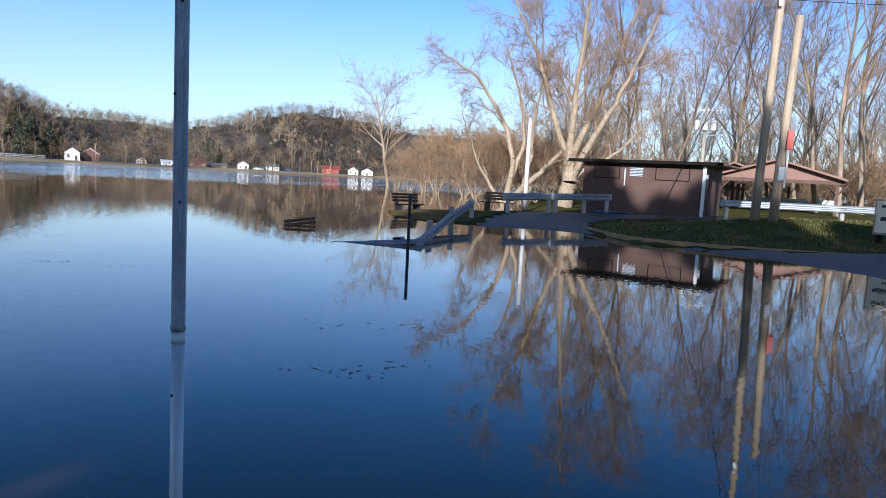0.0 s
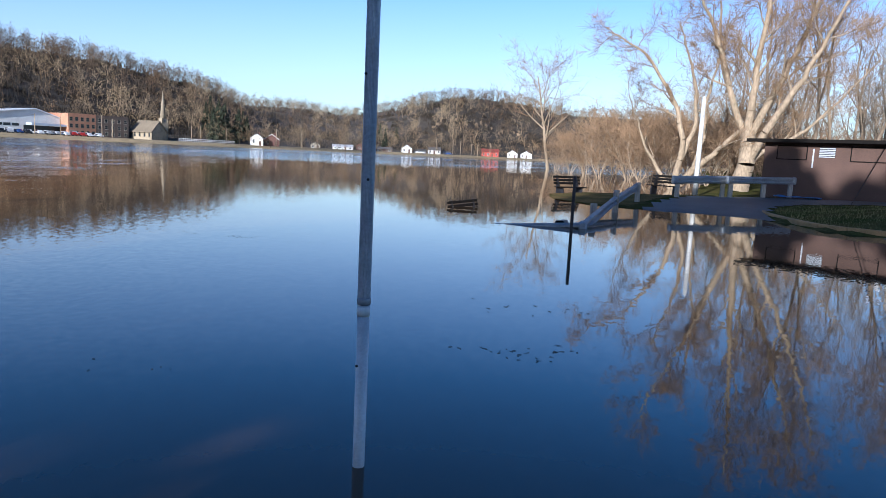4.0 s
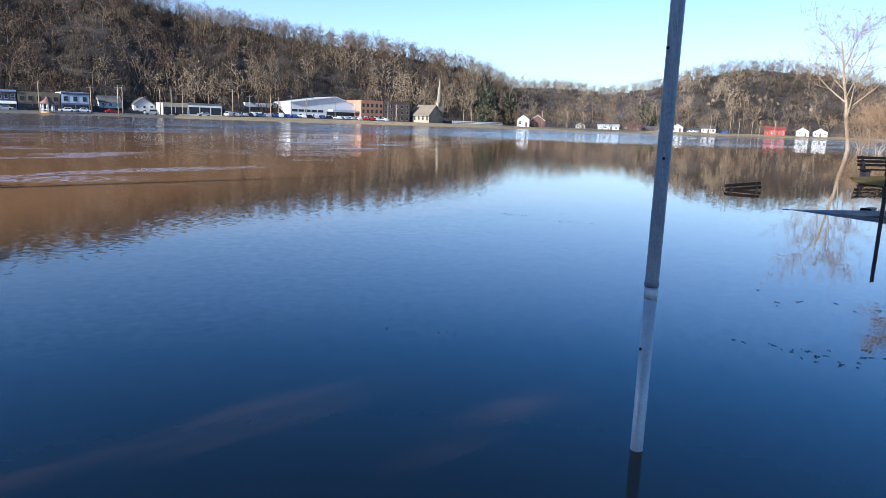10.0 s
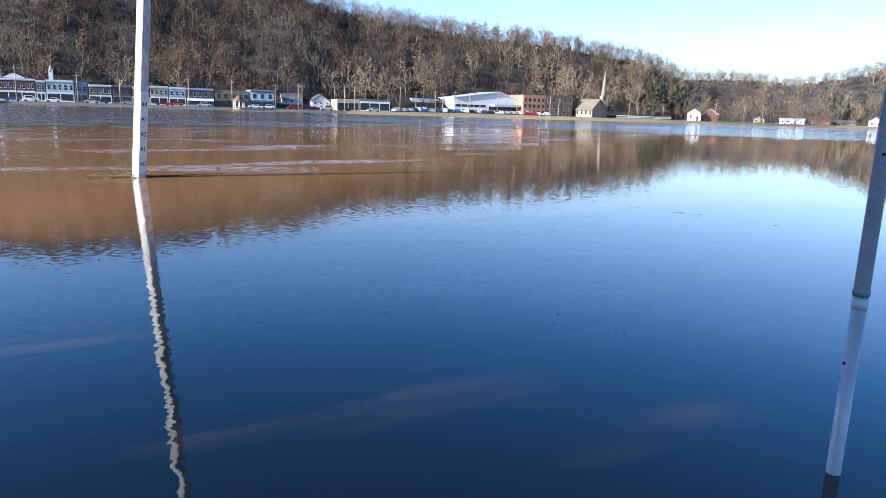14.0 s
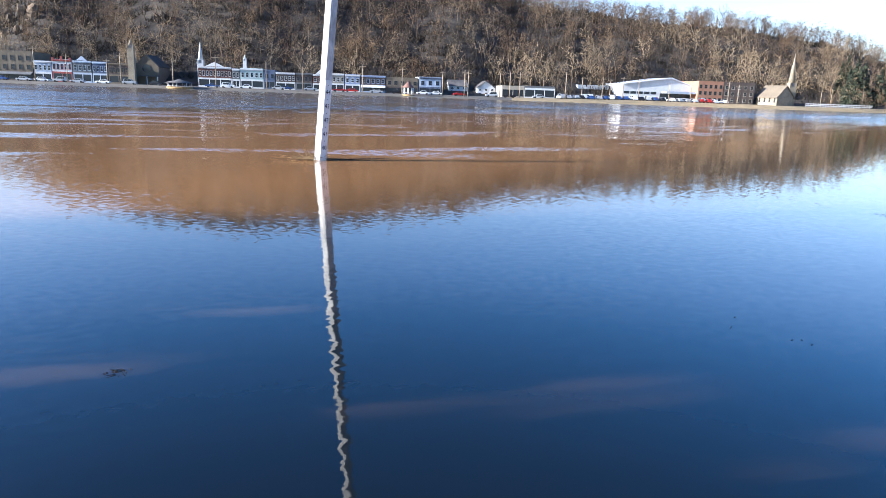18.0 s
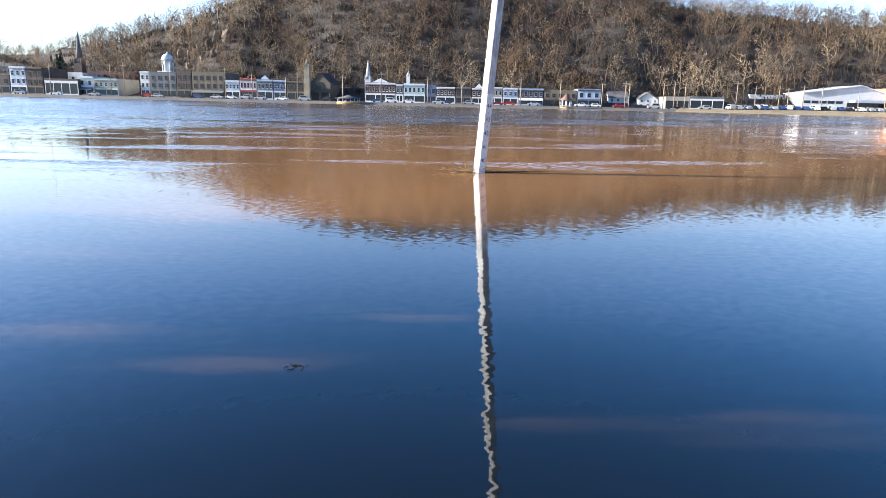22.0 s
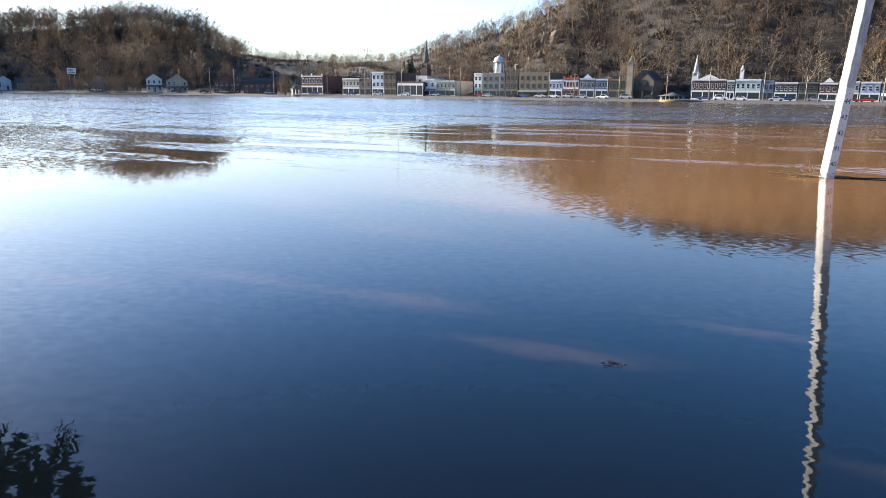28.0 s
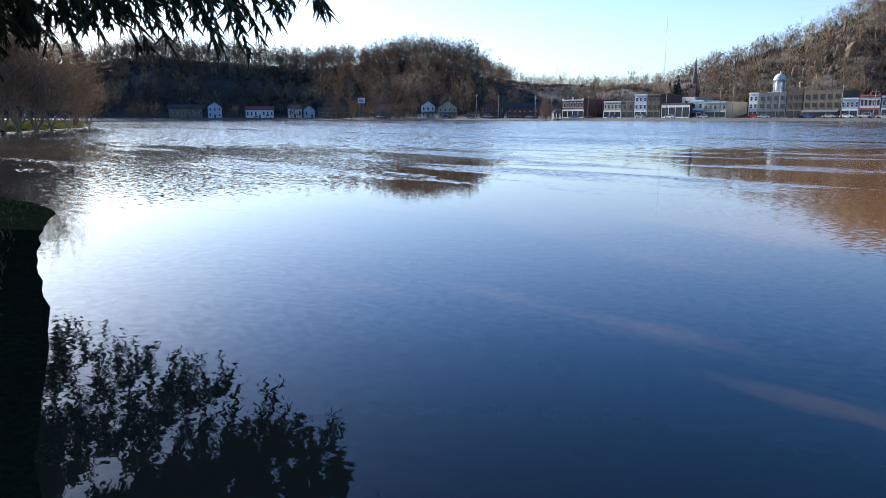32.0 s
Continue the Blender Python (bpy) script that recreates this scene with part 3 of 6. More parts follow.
# dry grass on the point, its tan made paler to carry the sunlight
sheet("sunlit_dry_grass", [(-2.2, 27.5), (-0.5, 25.3), (1.0, 25.1), (2.0, 28), (3.5, 31.5), (2, 34.6), (-1.5, 33.2), (-2.4, 31)], SUNLITGRASS, 0.02, 0.15, "tan winter grass on the low point by the benches, sunlight put into its colour", "grass")


def kerb():
    line = [(9.6, 29.3), (7.0, 28.0), (6.0, 26.9), (5.6, 26.2), (5.35, 25.4), (5.3, 24.4), (5.4, 22.8), (5.55, 21.6), (5.8, 20.6), (6.3, 19.95), (7.1, 19.4), (8.2, 18.95), (10, 18.55), (12.0, 18.2), (15, 17.7), (18.5, 17.2), (22, 16.6), (30, 15.6)]
    holder = thing("kerb", "mud-stained concrete kerb edging the grass island", "kerb", kind="structure")
    for (x0, y0), (x1, y1) in zip(line, line[1:]):
        d = math.hypot(x1 - x0, y1 - y0)
        n = max(1, round(d / 1.2))
        for i in range(n):
            a, b = i / n, (i + 1) / n - 0.005 / d
            bm = boxes((0, -0.07, -0.25, d * (b - a), 0.07, 0.13), bevel=0.02)
            bm.transform(Matrix.Translation((x0 + (x1 - x0) * a, y0 + (y1 - y0) * a, 0.03)) @ Matrix.Rotation(math.atan2(y1 - y0, x1 - x0), 4, "Z"))
            part("kerbstone", bm, CONCRETE, holder)


kerb()


def grass_blades():
    """Short tufts where the grass is close enough to show."""
    rng = np.random.RandomState(17)
    px = np.concatenate([rng.uniform(5, 26, 26000), rng.uniform(3, 8, 3000), rng.uniform(-13, -2, 16000)])
    py = np.concatenate([rng.uniform(16, 31, 26000), rng.uniform(24, 35, 3000), rng.uniform(-20, -3, 16000)])
    z = near_z(px, py)
    road = np.maximum(inside_depth(px, py, [(0.9, 23.4), (5.2, 22.6), (5.5, 24.6), (5.8, 26.4), (7.2, 28.2), (10.2, 29.8), (17, 30.9), (30, 31.5), (30, 33.2), (14, 33.0), (6.5, 33.6), (3.6, 31.0), (2.2, 28.0)]), inside_depth(px, py, [(5.3, 21.5), (5.9, 19.9), (8.1, 18.8), (12.0, 18.1), (22, 16.5), (40, 14.4), (40, 6), (12, 6), (8, 12), (7, 18)]))
    keep = (z > 0.06) & (road < -0.1)
    px, py, z = px[keep], py[keep], z[keep]
    n = len(px)
    base = np.stack([px, py, z - 0.02], 1)
    tip = base + np.stack([rng.normal(0, 0.035, n), rng.normal(0, 0.035, n), rng.uniform(0.05, 0.13, n)], 1)
    segs = [(a, b, 0, 0, 0) for a, b in zip(base, tip)]
    v, t = blades(segs, rng, 0.012)
    tagged(new("grass", array_mesh("grass", v, np.zeros((0, 4), int), t, BLADES)), "short winter grass on the near banks", "grass", kind="stuff")


# ---- trees ----
def grow(rng, height_, radius, first=0.28, limbs=9, levels=3, spread=0.75, twist=0.18, kids=(6, 5, 4), lean=(0, 0), fork=1, pieces=(7, 5, 3, 2)):
    """The pieces of a bare tree: (start, end, radius at each, level)."""
    segs = []

    def branch(p, d, length, r, level):
        steps = pieces[min(level, 3)]
        pts, rad = [p], [r]
        q, dd = p.copy(), d.copy()
        for i in range(steps):
            dd = (dd + np.array([rng.gauss(0, twist), rng.gauss(0, twist), rng.gauss(0, twist * 0.6) + (0.06 if level else 0.02)])).astype(float)
            dd /= np.linalg.norm(dd)
            q = q + dd * length / steps
            pts.append(q.copy())
            rad.append(r * (1 - (i + 1) / steps * (0.72 if level == 0 else 0.85)))
        for i in range(steps):
            segs.append((pts[i], pts[i + 1], rad[i], rad[i + 1], level))
        if level >= levels:
            return
        count = limbs if level == 0 else kids[min(level - 1, len(kids) - 1)]
        for k in range(count):
            t = first + (1 - first) * ((k + rng.random()) / count) if level == 0 else 0.25 + 0.75 * (k + rng.random()) / count
            f = min(t, 0.999) * steps
            i = int(f)
            at = pts[i] + (pts[i + 1] - pts[i]) * (f - i)
            axis = pts[i + 1] - pts[i]
            axis = axis / np.linalg.norm(axis)
            side = np.array([rng.gauss(0, 1), rng.gauss(0, 1), rng.gauss(0, 0.5)])
            side -= axis * side.dot(axis)
            side /= np.linalg.norm(side) + 1e-6
            a = spread * rng.uniform(0.65, 1.2)
            nd = axis * math.cos(a) + side * math.sin(a)
            rr = (rad[i] + (rad[i + 1] - rad[i]) * (f - i)) * rng.uniform(0.45, 0.7)
            ll = length * (rng.uniform(0.38, 0.62) if level == 0 else rng.uniform(0.4, 0.65)) * (1 - 0.35 * t if level == 0 else 1)
            branch(at, nd, ll, max(rr, 0.006), level + 1)

    for k in range(fork):
        a = 2 * math.pi * k / fork + rng.random()
        tilt = 0.0 if fork == 1 else rng.uniform(0.16, 0.34)
        d = np.array([lean[0] + math.cos(a) * tilt, lean[1] + math.sin(a) * tilt, 1.0])
        branch(np.zeros(3), d / np.linalg.norm(d), height_ * (1 if fork == 1 else rng.uniform(0.8, 1.0)), radius * (1 if fork == 1 else 0.72), 0)
    return segs


def tubes(segs, sides):
    """Open tapered tubes round pieces, as arrays."""
    p0, p1 = np.array([s[0] for s in segs]), np.array([s[1] for s in segs])
    r0, r1 = np.array([s[2] for s in segs]), np.array([s[3] for s in segs])
    d = p1 - p0
    d /= np.linalg.norm(d, axis=1)[:, None] + 1e-9
    ref = np.where(np.abs(d[:, 2:3]) > 0.9, np.array([[1.0, 0, 0]]), np.array([[0, 0, 1.0]]))
    u = np.cross(d, ref)
    u /= np.linalg.norm(u, axis=1)[:, None]
    v = np.cross(d, u)
    ang = np.arange(sides) * 2 * math.pi / sides
    ring = u[:, None] * np.cos(ang)[None, :, None] + v[:, None] * np.sin(ang)[None, :, None]
    a = p0[:, None] + ring * r0[:, None, None]
    b = p1[:, None] + ring * r1[:, None, None]
    verts = np.concatenate([a, b], 1).reshape(-1, 3)
    base = (np.arange(len(segs)) * 2 * sides)[:, None]
    i = np.arange(sides)[None]
    j = (i + 1) % sides
    quads = np.stack([base + i, base + j, base + sides + j, base + sides + i], 2).reshape(-1, 4)
    return verts, quads


def blades(segs, rng, width):
    """Thin flat slivers for the finest twigs, as arrays."""
    p0, p1 = np.array([s[0] for s in segs]), np.array([s[1] for s in segs])
    side = np.cross(p1 - p0, rng.normal(size=p0.shape))
    side /= np.linalg.norm(side, axis=1)[:, None] + 1e-9
    w = np.asarray(width) * np.ones(len(segs))
    verts = np.concatenate([p0 - side * w[:, None], p0 + side * w[:, None], p1], 1).reshape(-1, 3)
    return verts, np.arange(len(segs) * 3).reshape(-1, 3)


def merge(chunks):
    """Joins (verts, quads, tris) chunks."""
    v, q, t, n = [], [], [], 0
    for verts, quads, tris in chunks:
        v.append(verts)
        q.append(np.asarray(quads).reshape(-1, 4) + n)
        t.append(np.asarray(tris).reshape(-1, 3) + n)
        n += len(verts)
    return np.concatenate(v), np.concatenate(q).astype(int), np.concatenate(t).astype(int)


NONE4, NONE3 = np.zeros((0, 4), int), np.zeros((0, 3), int)


grass_blades()


def twigs_of(segs, rng, per, length, up=0.3):
    """Short shoots off the outer pieces."""
    outer = [s for s in segs if s[4] >= 2]
    out = []
    for s in outer:
        for _ in range(per):
            t = rng.random()
            p = s[0] + (s[1] - s[0]) * t
            d = (s[1] - s[0]) / (np.linalg.norm(s[1] - s[0]) + 1e-6) + np.array([rng.gauss(0, 0.7), rng.gauss(0, 0.7), rng.gauss(0, 0.5) + up])
            d /= np.linalg.norm(d)
            out.append((p, p + d * length * rng.uniform(0.5, 1.2), 0, 0, 4))
    return out


def bare_tree_meshes(seed, height_, radius, bark, twig_w, per=2, twig_len=0.9, sides=(9, 6, 4, 3), **kw):
    rng, nr = random.Random(seed), np.random.RandomState(seed)
    segs = grow(rng, height_, radius, **kw)
    trunk = [tubes([s for s in segs if s[4] == k], sides[k]) for k in (0, 1)]
    tv, tq, tt = merge([(v, q, NONE3) for v, q in trunk])
    fine = [tubes([s for s in segs if s[4] == k], sides[k]) for k in (2, 3) if any(s[4] == k for s in segs)]
    tw = twigs_of(segs, rng, per, twig_len)
    bv, bt = blades(tw, nr, twig_w)
    cv, cq, ct = merge([(v, q, NONE3) for v, q in fine] + [(bv, NONE4, bt)])
    return array_mesh("trunk", tv, tq, tt, bark), array_mesh("crown", cv, cq, ct, TWIG)


def guided_tree_meshes(seed, stems, bark, twig_w, per, twig_len, reach, kids=(6, 5)):
    """A tree whose main stems follow given lines of (x, y, z) with a radius at foot and tip; the rest sprouts from them."""
    rng, nr = random.Random(seed), np.random.RandomState(seed)
    segs = []

    def sprout(p, d, length, r, level):
        steps, q, dd = (5, 3, 2)[level - 1], p.copy(), d.copy()
        line = [p]
        for i in range(steps):
            dd = dd + np.array([rng.gauss(0, 0.16), rng.gauss(0, 0.16), rng.gauss(0, 0.10) + 0.05])
            dd /= np.linalg.norm(dd)
            nxt = q + dd * length / steps
            segs.append((q, nxt, r * (1 - 0.8 * i / steps), r * (1 - 0.8 * (i + 1) / steps), level))
            q = nxt
            line.append(q)
        if level < 3:
            for k in range(kids[level - 1]):
                f = (0.2 + 0.8 * (k + rng.random()) / kids[level - 1]) * steps * 0.999
                i = int(f)
                at, axis = line[i] + (line[i + 1] - line[i]) * (f - i), line[i + 1] - line[i]
                sprout(at, turned(axis, rng.uniform(0.45, 0.95)), length * rng.uniform(0.38, 0.62), max(r * 0.5 * (1 - 0.6 * f / steps), 0.008), level + 1)

    def turned(axis, a):
        axis = axis / np.linalg.norm(axis)
        side = np.array([rng.gauss(0, 1), rng.gauss(0, 1), rng.gauss(0, 0.6)])
        side -= axis * side.dot(axis)
        return axis * math.cos(a) + side / (np.linalg.norm(side) + 1e-6) * math.sin(a)

    for points, r0, r1, bare in stems:
        keys = np.array(points, float)
        t = np.linspace(0, len(keys) - 1, 4 * (len(keys) - 1) + 1)
        line = np.stack([np.interp(t, np.arange(len(keys)), keys[:, c]) for c in range(3)], 1)
        line[1:-1] = (line[:-2] + 2 * line[1:-1] + line[2:]) / 4 + nr.normal(0, 0.035, line[1:-1].shape)
        n = len(line) - 1
        rad = r0 + (r1 - r0) * np.linspace(0, 1, n + 1) ** 0.8
        for i in range(n):
            segs.append((line[i], line[i + 1], rad[i], rad[i + 1], 0))
        total = np.linalg.norm(np.diff(line, axis=0), axis=1).sum()
        count = int(total * 1.25 * (1 - bare))
        for k in range(count):
            f = min(bare + (1 - bare) * (k + rng.random()) / count, 0.999) * n
            i = int(f)
            at, axis = line[i] + (line[i + 1] - line[i]) * (f - i), line[i + 1] - line[i]
            sprout(at, turned(axis, rng.uniform(0.5, 1.0)), reach * rng.uniform(0.55, 1.15), max(rad[i] * rng.uniform(0.3, 0.5), 0.03), 1)
    trunk = [tubes([s for s in segs if s[4] == k], (10, 6)[k]) for k in (0, 1)]
    tv, tq, tt = merge([(v, q, NONE3) for v, q in trunk])
    fine = [tubes([s for s in segs if s[4] == k], (4, 3)[k - 2]) for k in (2, 3)]
    bv, bt = blades(twigs_of(segs, rng, per, twig_len, 0.15), nr, twig_w)
    cv, cq, ct = merge([(v, q, NONE3) for v, q in fine] + [(bv, NONE4, bt)])
    return array_mesh("trunk", tv, tq, tt, bark), array_mesh("crown", cv, cq, ct, TWIG)


def plant(meshes, name, label, x, y, z, rz, scale, group=""):
    ob = thing(name, label, "tree", (x, y, z - 0.12), rz, group)
    for nm, me in zip(("trunk", "crown"), meshes):
        c = new(nm, me)
        c.parent = ob
        c.scale = (scale, scale, scale)
    return ob


def far_kind(seed, height_=12.0):
    """A cheap bare tree for the distant woods, as arrays."""
    rng, nr = random.Random(seed), np.random.RandomState(seed)
    segs = grow(rng, height_, 0.17, first=0.1, limbs=10, levels=2, spread=0.88, kids=(3,), twist=0.13, pieces=(5, 3, 1, 1))
    v0, q0 = tubes([s for s in segs if s[4] == 0], 3)
    v1, t1 = blades([s for s in segs if s[4] == 1], nr, 0.075)
    rest = [s for s in segs if s[4] == 2]
    v2, t2 = blades(rest, nr, 0.05)
    v3, t3 = blades(twigs_of(segs, rng, 4, 1.8), nr, 0.085)
    return merge([(v0, q0, NONE3), (v1, NONE4, t1), (v2, NONE4, t2), (v3, NONE4, t3)])


def far_scrub(seed):
    """A low tangle of shoots that covers the forest floor."""
    rng, nr = random.Random(seed), np.random.RandomState(seed)
    segs = []
    for k in range(16):
        p = np.array([rng.gauss(0, 1.6), rng.gauss(0, 1.6), 0.0])
        segs.append((p, p + np.array([rng.gauss(0, 1.1), rng.gauss(0, 1.1), rng.uniform(1.2, 3.6)]), 0, 0, 2))
    v, t = blades(segs, nr, 0.20)
    return v, NONE4, t


def far_pine(seed, height_=13.0):
    rng, nr = random.Random(seed), np.random.RandomState(seed)
    segs = []
    for k in range(150):
        u = (k + rng.random()) / 150
        z, a = height_ * (0.12 + 0.88 * u), rng.uniform(0, 6.283)
        r = (1 - u) * height_ * 0.24 + 0.3
        p = np.array([0, 0, z])
        segs.append((p + np.array([math.cos(a), math.sin(a), -0.1]) * r * 0.2, p + np.array([math.cos(a), math.sin(a), -0.35]) * r, 0, 0, 2))
    v, t = blades(segs, nr, 0.6)
    v0, q0 = tubes([(np.zeros(3), np.array([0, 0, height_]), 0.25, 0.03, 0)], 4)
    return merge([(v, NONE4, t), (v0, q0, NONE3)])


def scatter(name, kinds, places, mat, label):
    """Many distant trees in one mesh: places are (x, y, z, turn, size, kind)."""
    chunks = []
    for x, y, z, a, s, k in places:
        v, q, t = kinds[k % len(kinds)]
        c, sn = math.cos(a) * s, math.sin(a) * s
        w = np.stack([v[:, 0] * c - v[:, 1] * sn + x, v[:, 0] * sn + v[:, 1] * c + y, v[:, 2] * s + z], 1)
        chunks.append((w, q, t))
    v, q, t = merge(chunks)
    ob = new(name, array_mesh(name, v, q, t, mat))
    return tagged(ob, label, "woods", kind="stuff")


def far_woods():
    rng = random.Random(11)
    kinds = [far_kind(s) for s in range(60, 68)]
    tones = ([], [], [])
    for _ in range(5900):
        az = rng.uniform(-6, 164) if rng.random() < 0.78 else rng.uniform(116, 150)
        s, c = shore(az), crest(az)
        u = rng.random() ** 0.9 * 1.02 if rng.random() < 0.60 else rng.uniform(0.80, 1.02)
        r = s + 46 + (c - s - 46) * u
        if 132 < az < 146 and 0.35 < u < 0.5:
            continue
        x, y = ground_at(az, r)
        size = rng.uniform(0.62, 1.05) * (1 - (0.26 if az < 116 else -0.45 * rng.random()) * min(max((u - 0.72) / 0.2, 0), 1))
        spot = (x, y, hill_z(az, r) - 0.4, rng.uniform(0, 6.28), size, rng.randrange(8))
        # darker and tawnier stands, paler crowns low on the slope
        # past az 114 darker trees carry the backlit slope's shade; 44 to 80 darker too
        tone = noise.noise((x * 0.02, y * 0.02, 5)) * 1.1 + rng.gauss(0, 0.33) + 0.5 * (0.35 - u) - (0.35 if az > 114 else 0.12 if 44 < az < 80 else 0)
        tones[0 if tone < 0.12 else 1 if tone < 0.52 else 2].append(spot)
    scatter("hillside_woods", kinds, tones[0], WOODS, "leafless grey-brown woods covering the far hillsides")
    scatter("tawny_hillside_woods", kinds, tones[1], MIDWOODS, "tawny leafless trees among the far hillside woods")
    scatter("pale_hillside_trees", kinds, tones[2], PALEWOODS, "paler leafless trees standing among the hillside woods")
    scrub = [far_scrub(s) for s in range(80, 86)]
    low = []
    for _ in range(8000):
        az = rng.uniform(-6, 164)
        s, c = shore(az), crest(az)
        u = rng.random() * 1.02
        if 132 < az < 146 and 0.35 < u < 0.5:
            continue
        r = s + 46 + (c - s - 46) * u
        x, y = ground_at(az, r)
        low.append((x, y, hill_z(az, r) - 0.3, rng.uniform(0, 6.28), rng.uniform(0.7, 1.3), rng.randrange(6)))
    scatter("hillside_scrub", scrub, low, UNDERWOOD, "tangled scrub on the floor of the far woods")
    bank, foot = [], []
    for az in list(np.arange(19.5, 31, 0.45)) + list(np.arange(5.5, 16, 0.9)) + [113.6, 113.2, 124.2, 124.9, 125.5, 126.3, 127.2, 128.0, 129.2, 130.2, 131.1, 133.9, 138.4, 144.4, 145.2, 146.0]:
        for _ in range(9 if az > 100 else 1):
            a = az + rng.uniform(-0.25, 0.25)
            r = shore(a) + rng.uniform(6, 16)
            x, y = ground_at(a, r)
            bank.append((x, y, hill_z(a, r) - 0.3, rng.uniform(0, 6.28), rng.uniform(0.35, 0.75), rng.randrange(8)))
    for _ in range(150):                    # paler trees at the foot of the slope, behind the street
        a = rng.uniform(8, 100)
        if 41.5 < a < 48:
            continue
        r = shore(a) + rng.uniform(46, 70)
        x, y = ground_at(a, r)
        foot.append((x, y, hill_z(a, r) - 0.3, rng.uniform(0, 6.28), rng.uniform(0.55, 1.0), rng.randrange(8)))
    for _ in range(90):
        a = rng.uniform(7, 33)
        r = shore(a) + rng.uniform(16, 46)
        x, y = ground_at(a, r)
        foot.append((x, y, hill_z(a, r) - 0.3, rng.uniform(0, 6.28), rng.uniform(0.3, 0.8), rng.randrange(8)))
    scatter("street_trees", kinds, foot, MIDWOODS, "tawny bare trees at the foot of the far slope")
    scatter("riverside_trees", kinds, bank, WOODS, "thin bare trees and bushes along the far water's edge")
    pines = [far_pine(s) for s in (5, 6, 7)]
    spots = [(rng.uniform(29.0, 32.6), rng.uniform(30, 80), rng.uniform(0.8, 1.3)) for _ in range(16)]
    spots += [(rng.uniform(17.0, 19.6), rng.uniform(50, 110), rng.uniform(0.7, 1.2)) for _ in range(6)]
    spots += [(rng.uniform(102.5, 104.0), rng.uniform(70, 120), rng.uniform(0.6, 0.95)) for _ in range(7)]
    spots += [(rng.uniform(119, 146), rng.uniform(60, 180), rng.uniform(0.5, 1.0)) for _ in range(26)]
    places = []
    for az, k, s in spots:
        x, y = ground_at(az, shore(az) + k)
        places.append((x, y, hill_z(az, shore(az) + k) - 0.3, rng.uniform(0, 6), s, rng.randrange(3)))
    scatter("hillside_pines", pines, places, FARPINE, "dark evergreen pines among the bare far woods")


far_woods()


# ---- the town across the river ----
def ring_frame(x0, z0, x1, z1, f, y0, y1):
    """A closed frame round an opening, one solid piece."""
    bm = bmesh.new()
    rows = [[bm.verts.new((x, y, z)) for x, z in c] for y in (y0, y1) for c in (((x0 - f, z0 - f), (x1 + f, z0 - f), (x1 + f, z1 + f), (x0 - f, z1 + f)), ((x0, z0), (x1, z0), (x1, z1), (x0, z1)))]
    o0, i0, o1, i1 = rows
    for k in range(4):
        j = (k + 1) % 4
        for f4 in ((o0[k], o0[j], i0[j], i0[k]), (i0[k], i0[j], i1[j], i1[k]), (o1[j], o1[k], i1[k], i1[j]), (o0[j], o0[k], o1[k], o1[j])):
            bm.faces.new(f4)
    return bm


def window(parent, x, z, w, h, trim, y=0.0, arch=False):
    """A window set in a wall: frame, sill, sash bar, and its pane a little behind."""
    f = 0.065 if w > 0.9 else 0.05
    fr = part("window", ring_frame(x - w / 2, z, x + w / 2, z + h, f, y - 0.07, y + 0.03), trim, parent)
    part("sill", boxes((x - w / 2 - f * 1.4, y - 0.15, z - f - 0.1, x + w / 2 + f * 1.4, y - 0.004, z - f - 0.004)), trim, fr)
    if arch:
        part("window_head", prism([(x - w / 2 - f * 1.5, z + h + f + 0.004), (x + w / 2 + f * 1.5, z + h + f + 0.004), (x + w * 0.3, z + h + f + 0.28), (x, z + h + f + 0.36), (x - w * 0.3, z + h + f + 0.28)], y - 0.14, y - 0.004), trim, fr)
    part("sash_bar", boxes((x - w / 2, y - 0.05, z + h * 0.5 - 0.03, x + w / 2, y - 0.02, z + h * 0.5 + 0.03)), trim, fr)
    part("pane", boxes((x - w / 2, y - 0.016, z, x + w / 2, y + 0.01, z + h)), GLASS, fr)


def span(az0, az1, q, psi):
    return q * math.tan(radians(psi - az0)), q * math.tan(radians(psi - az1))


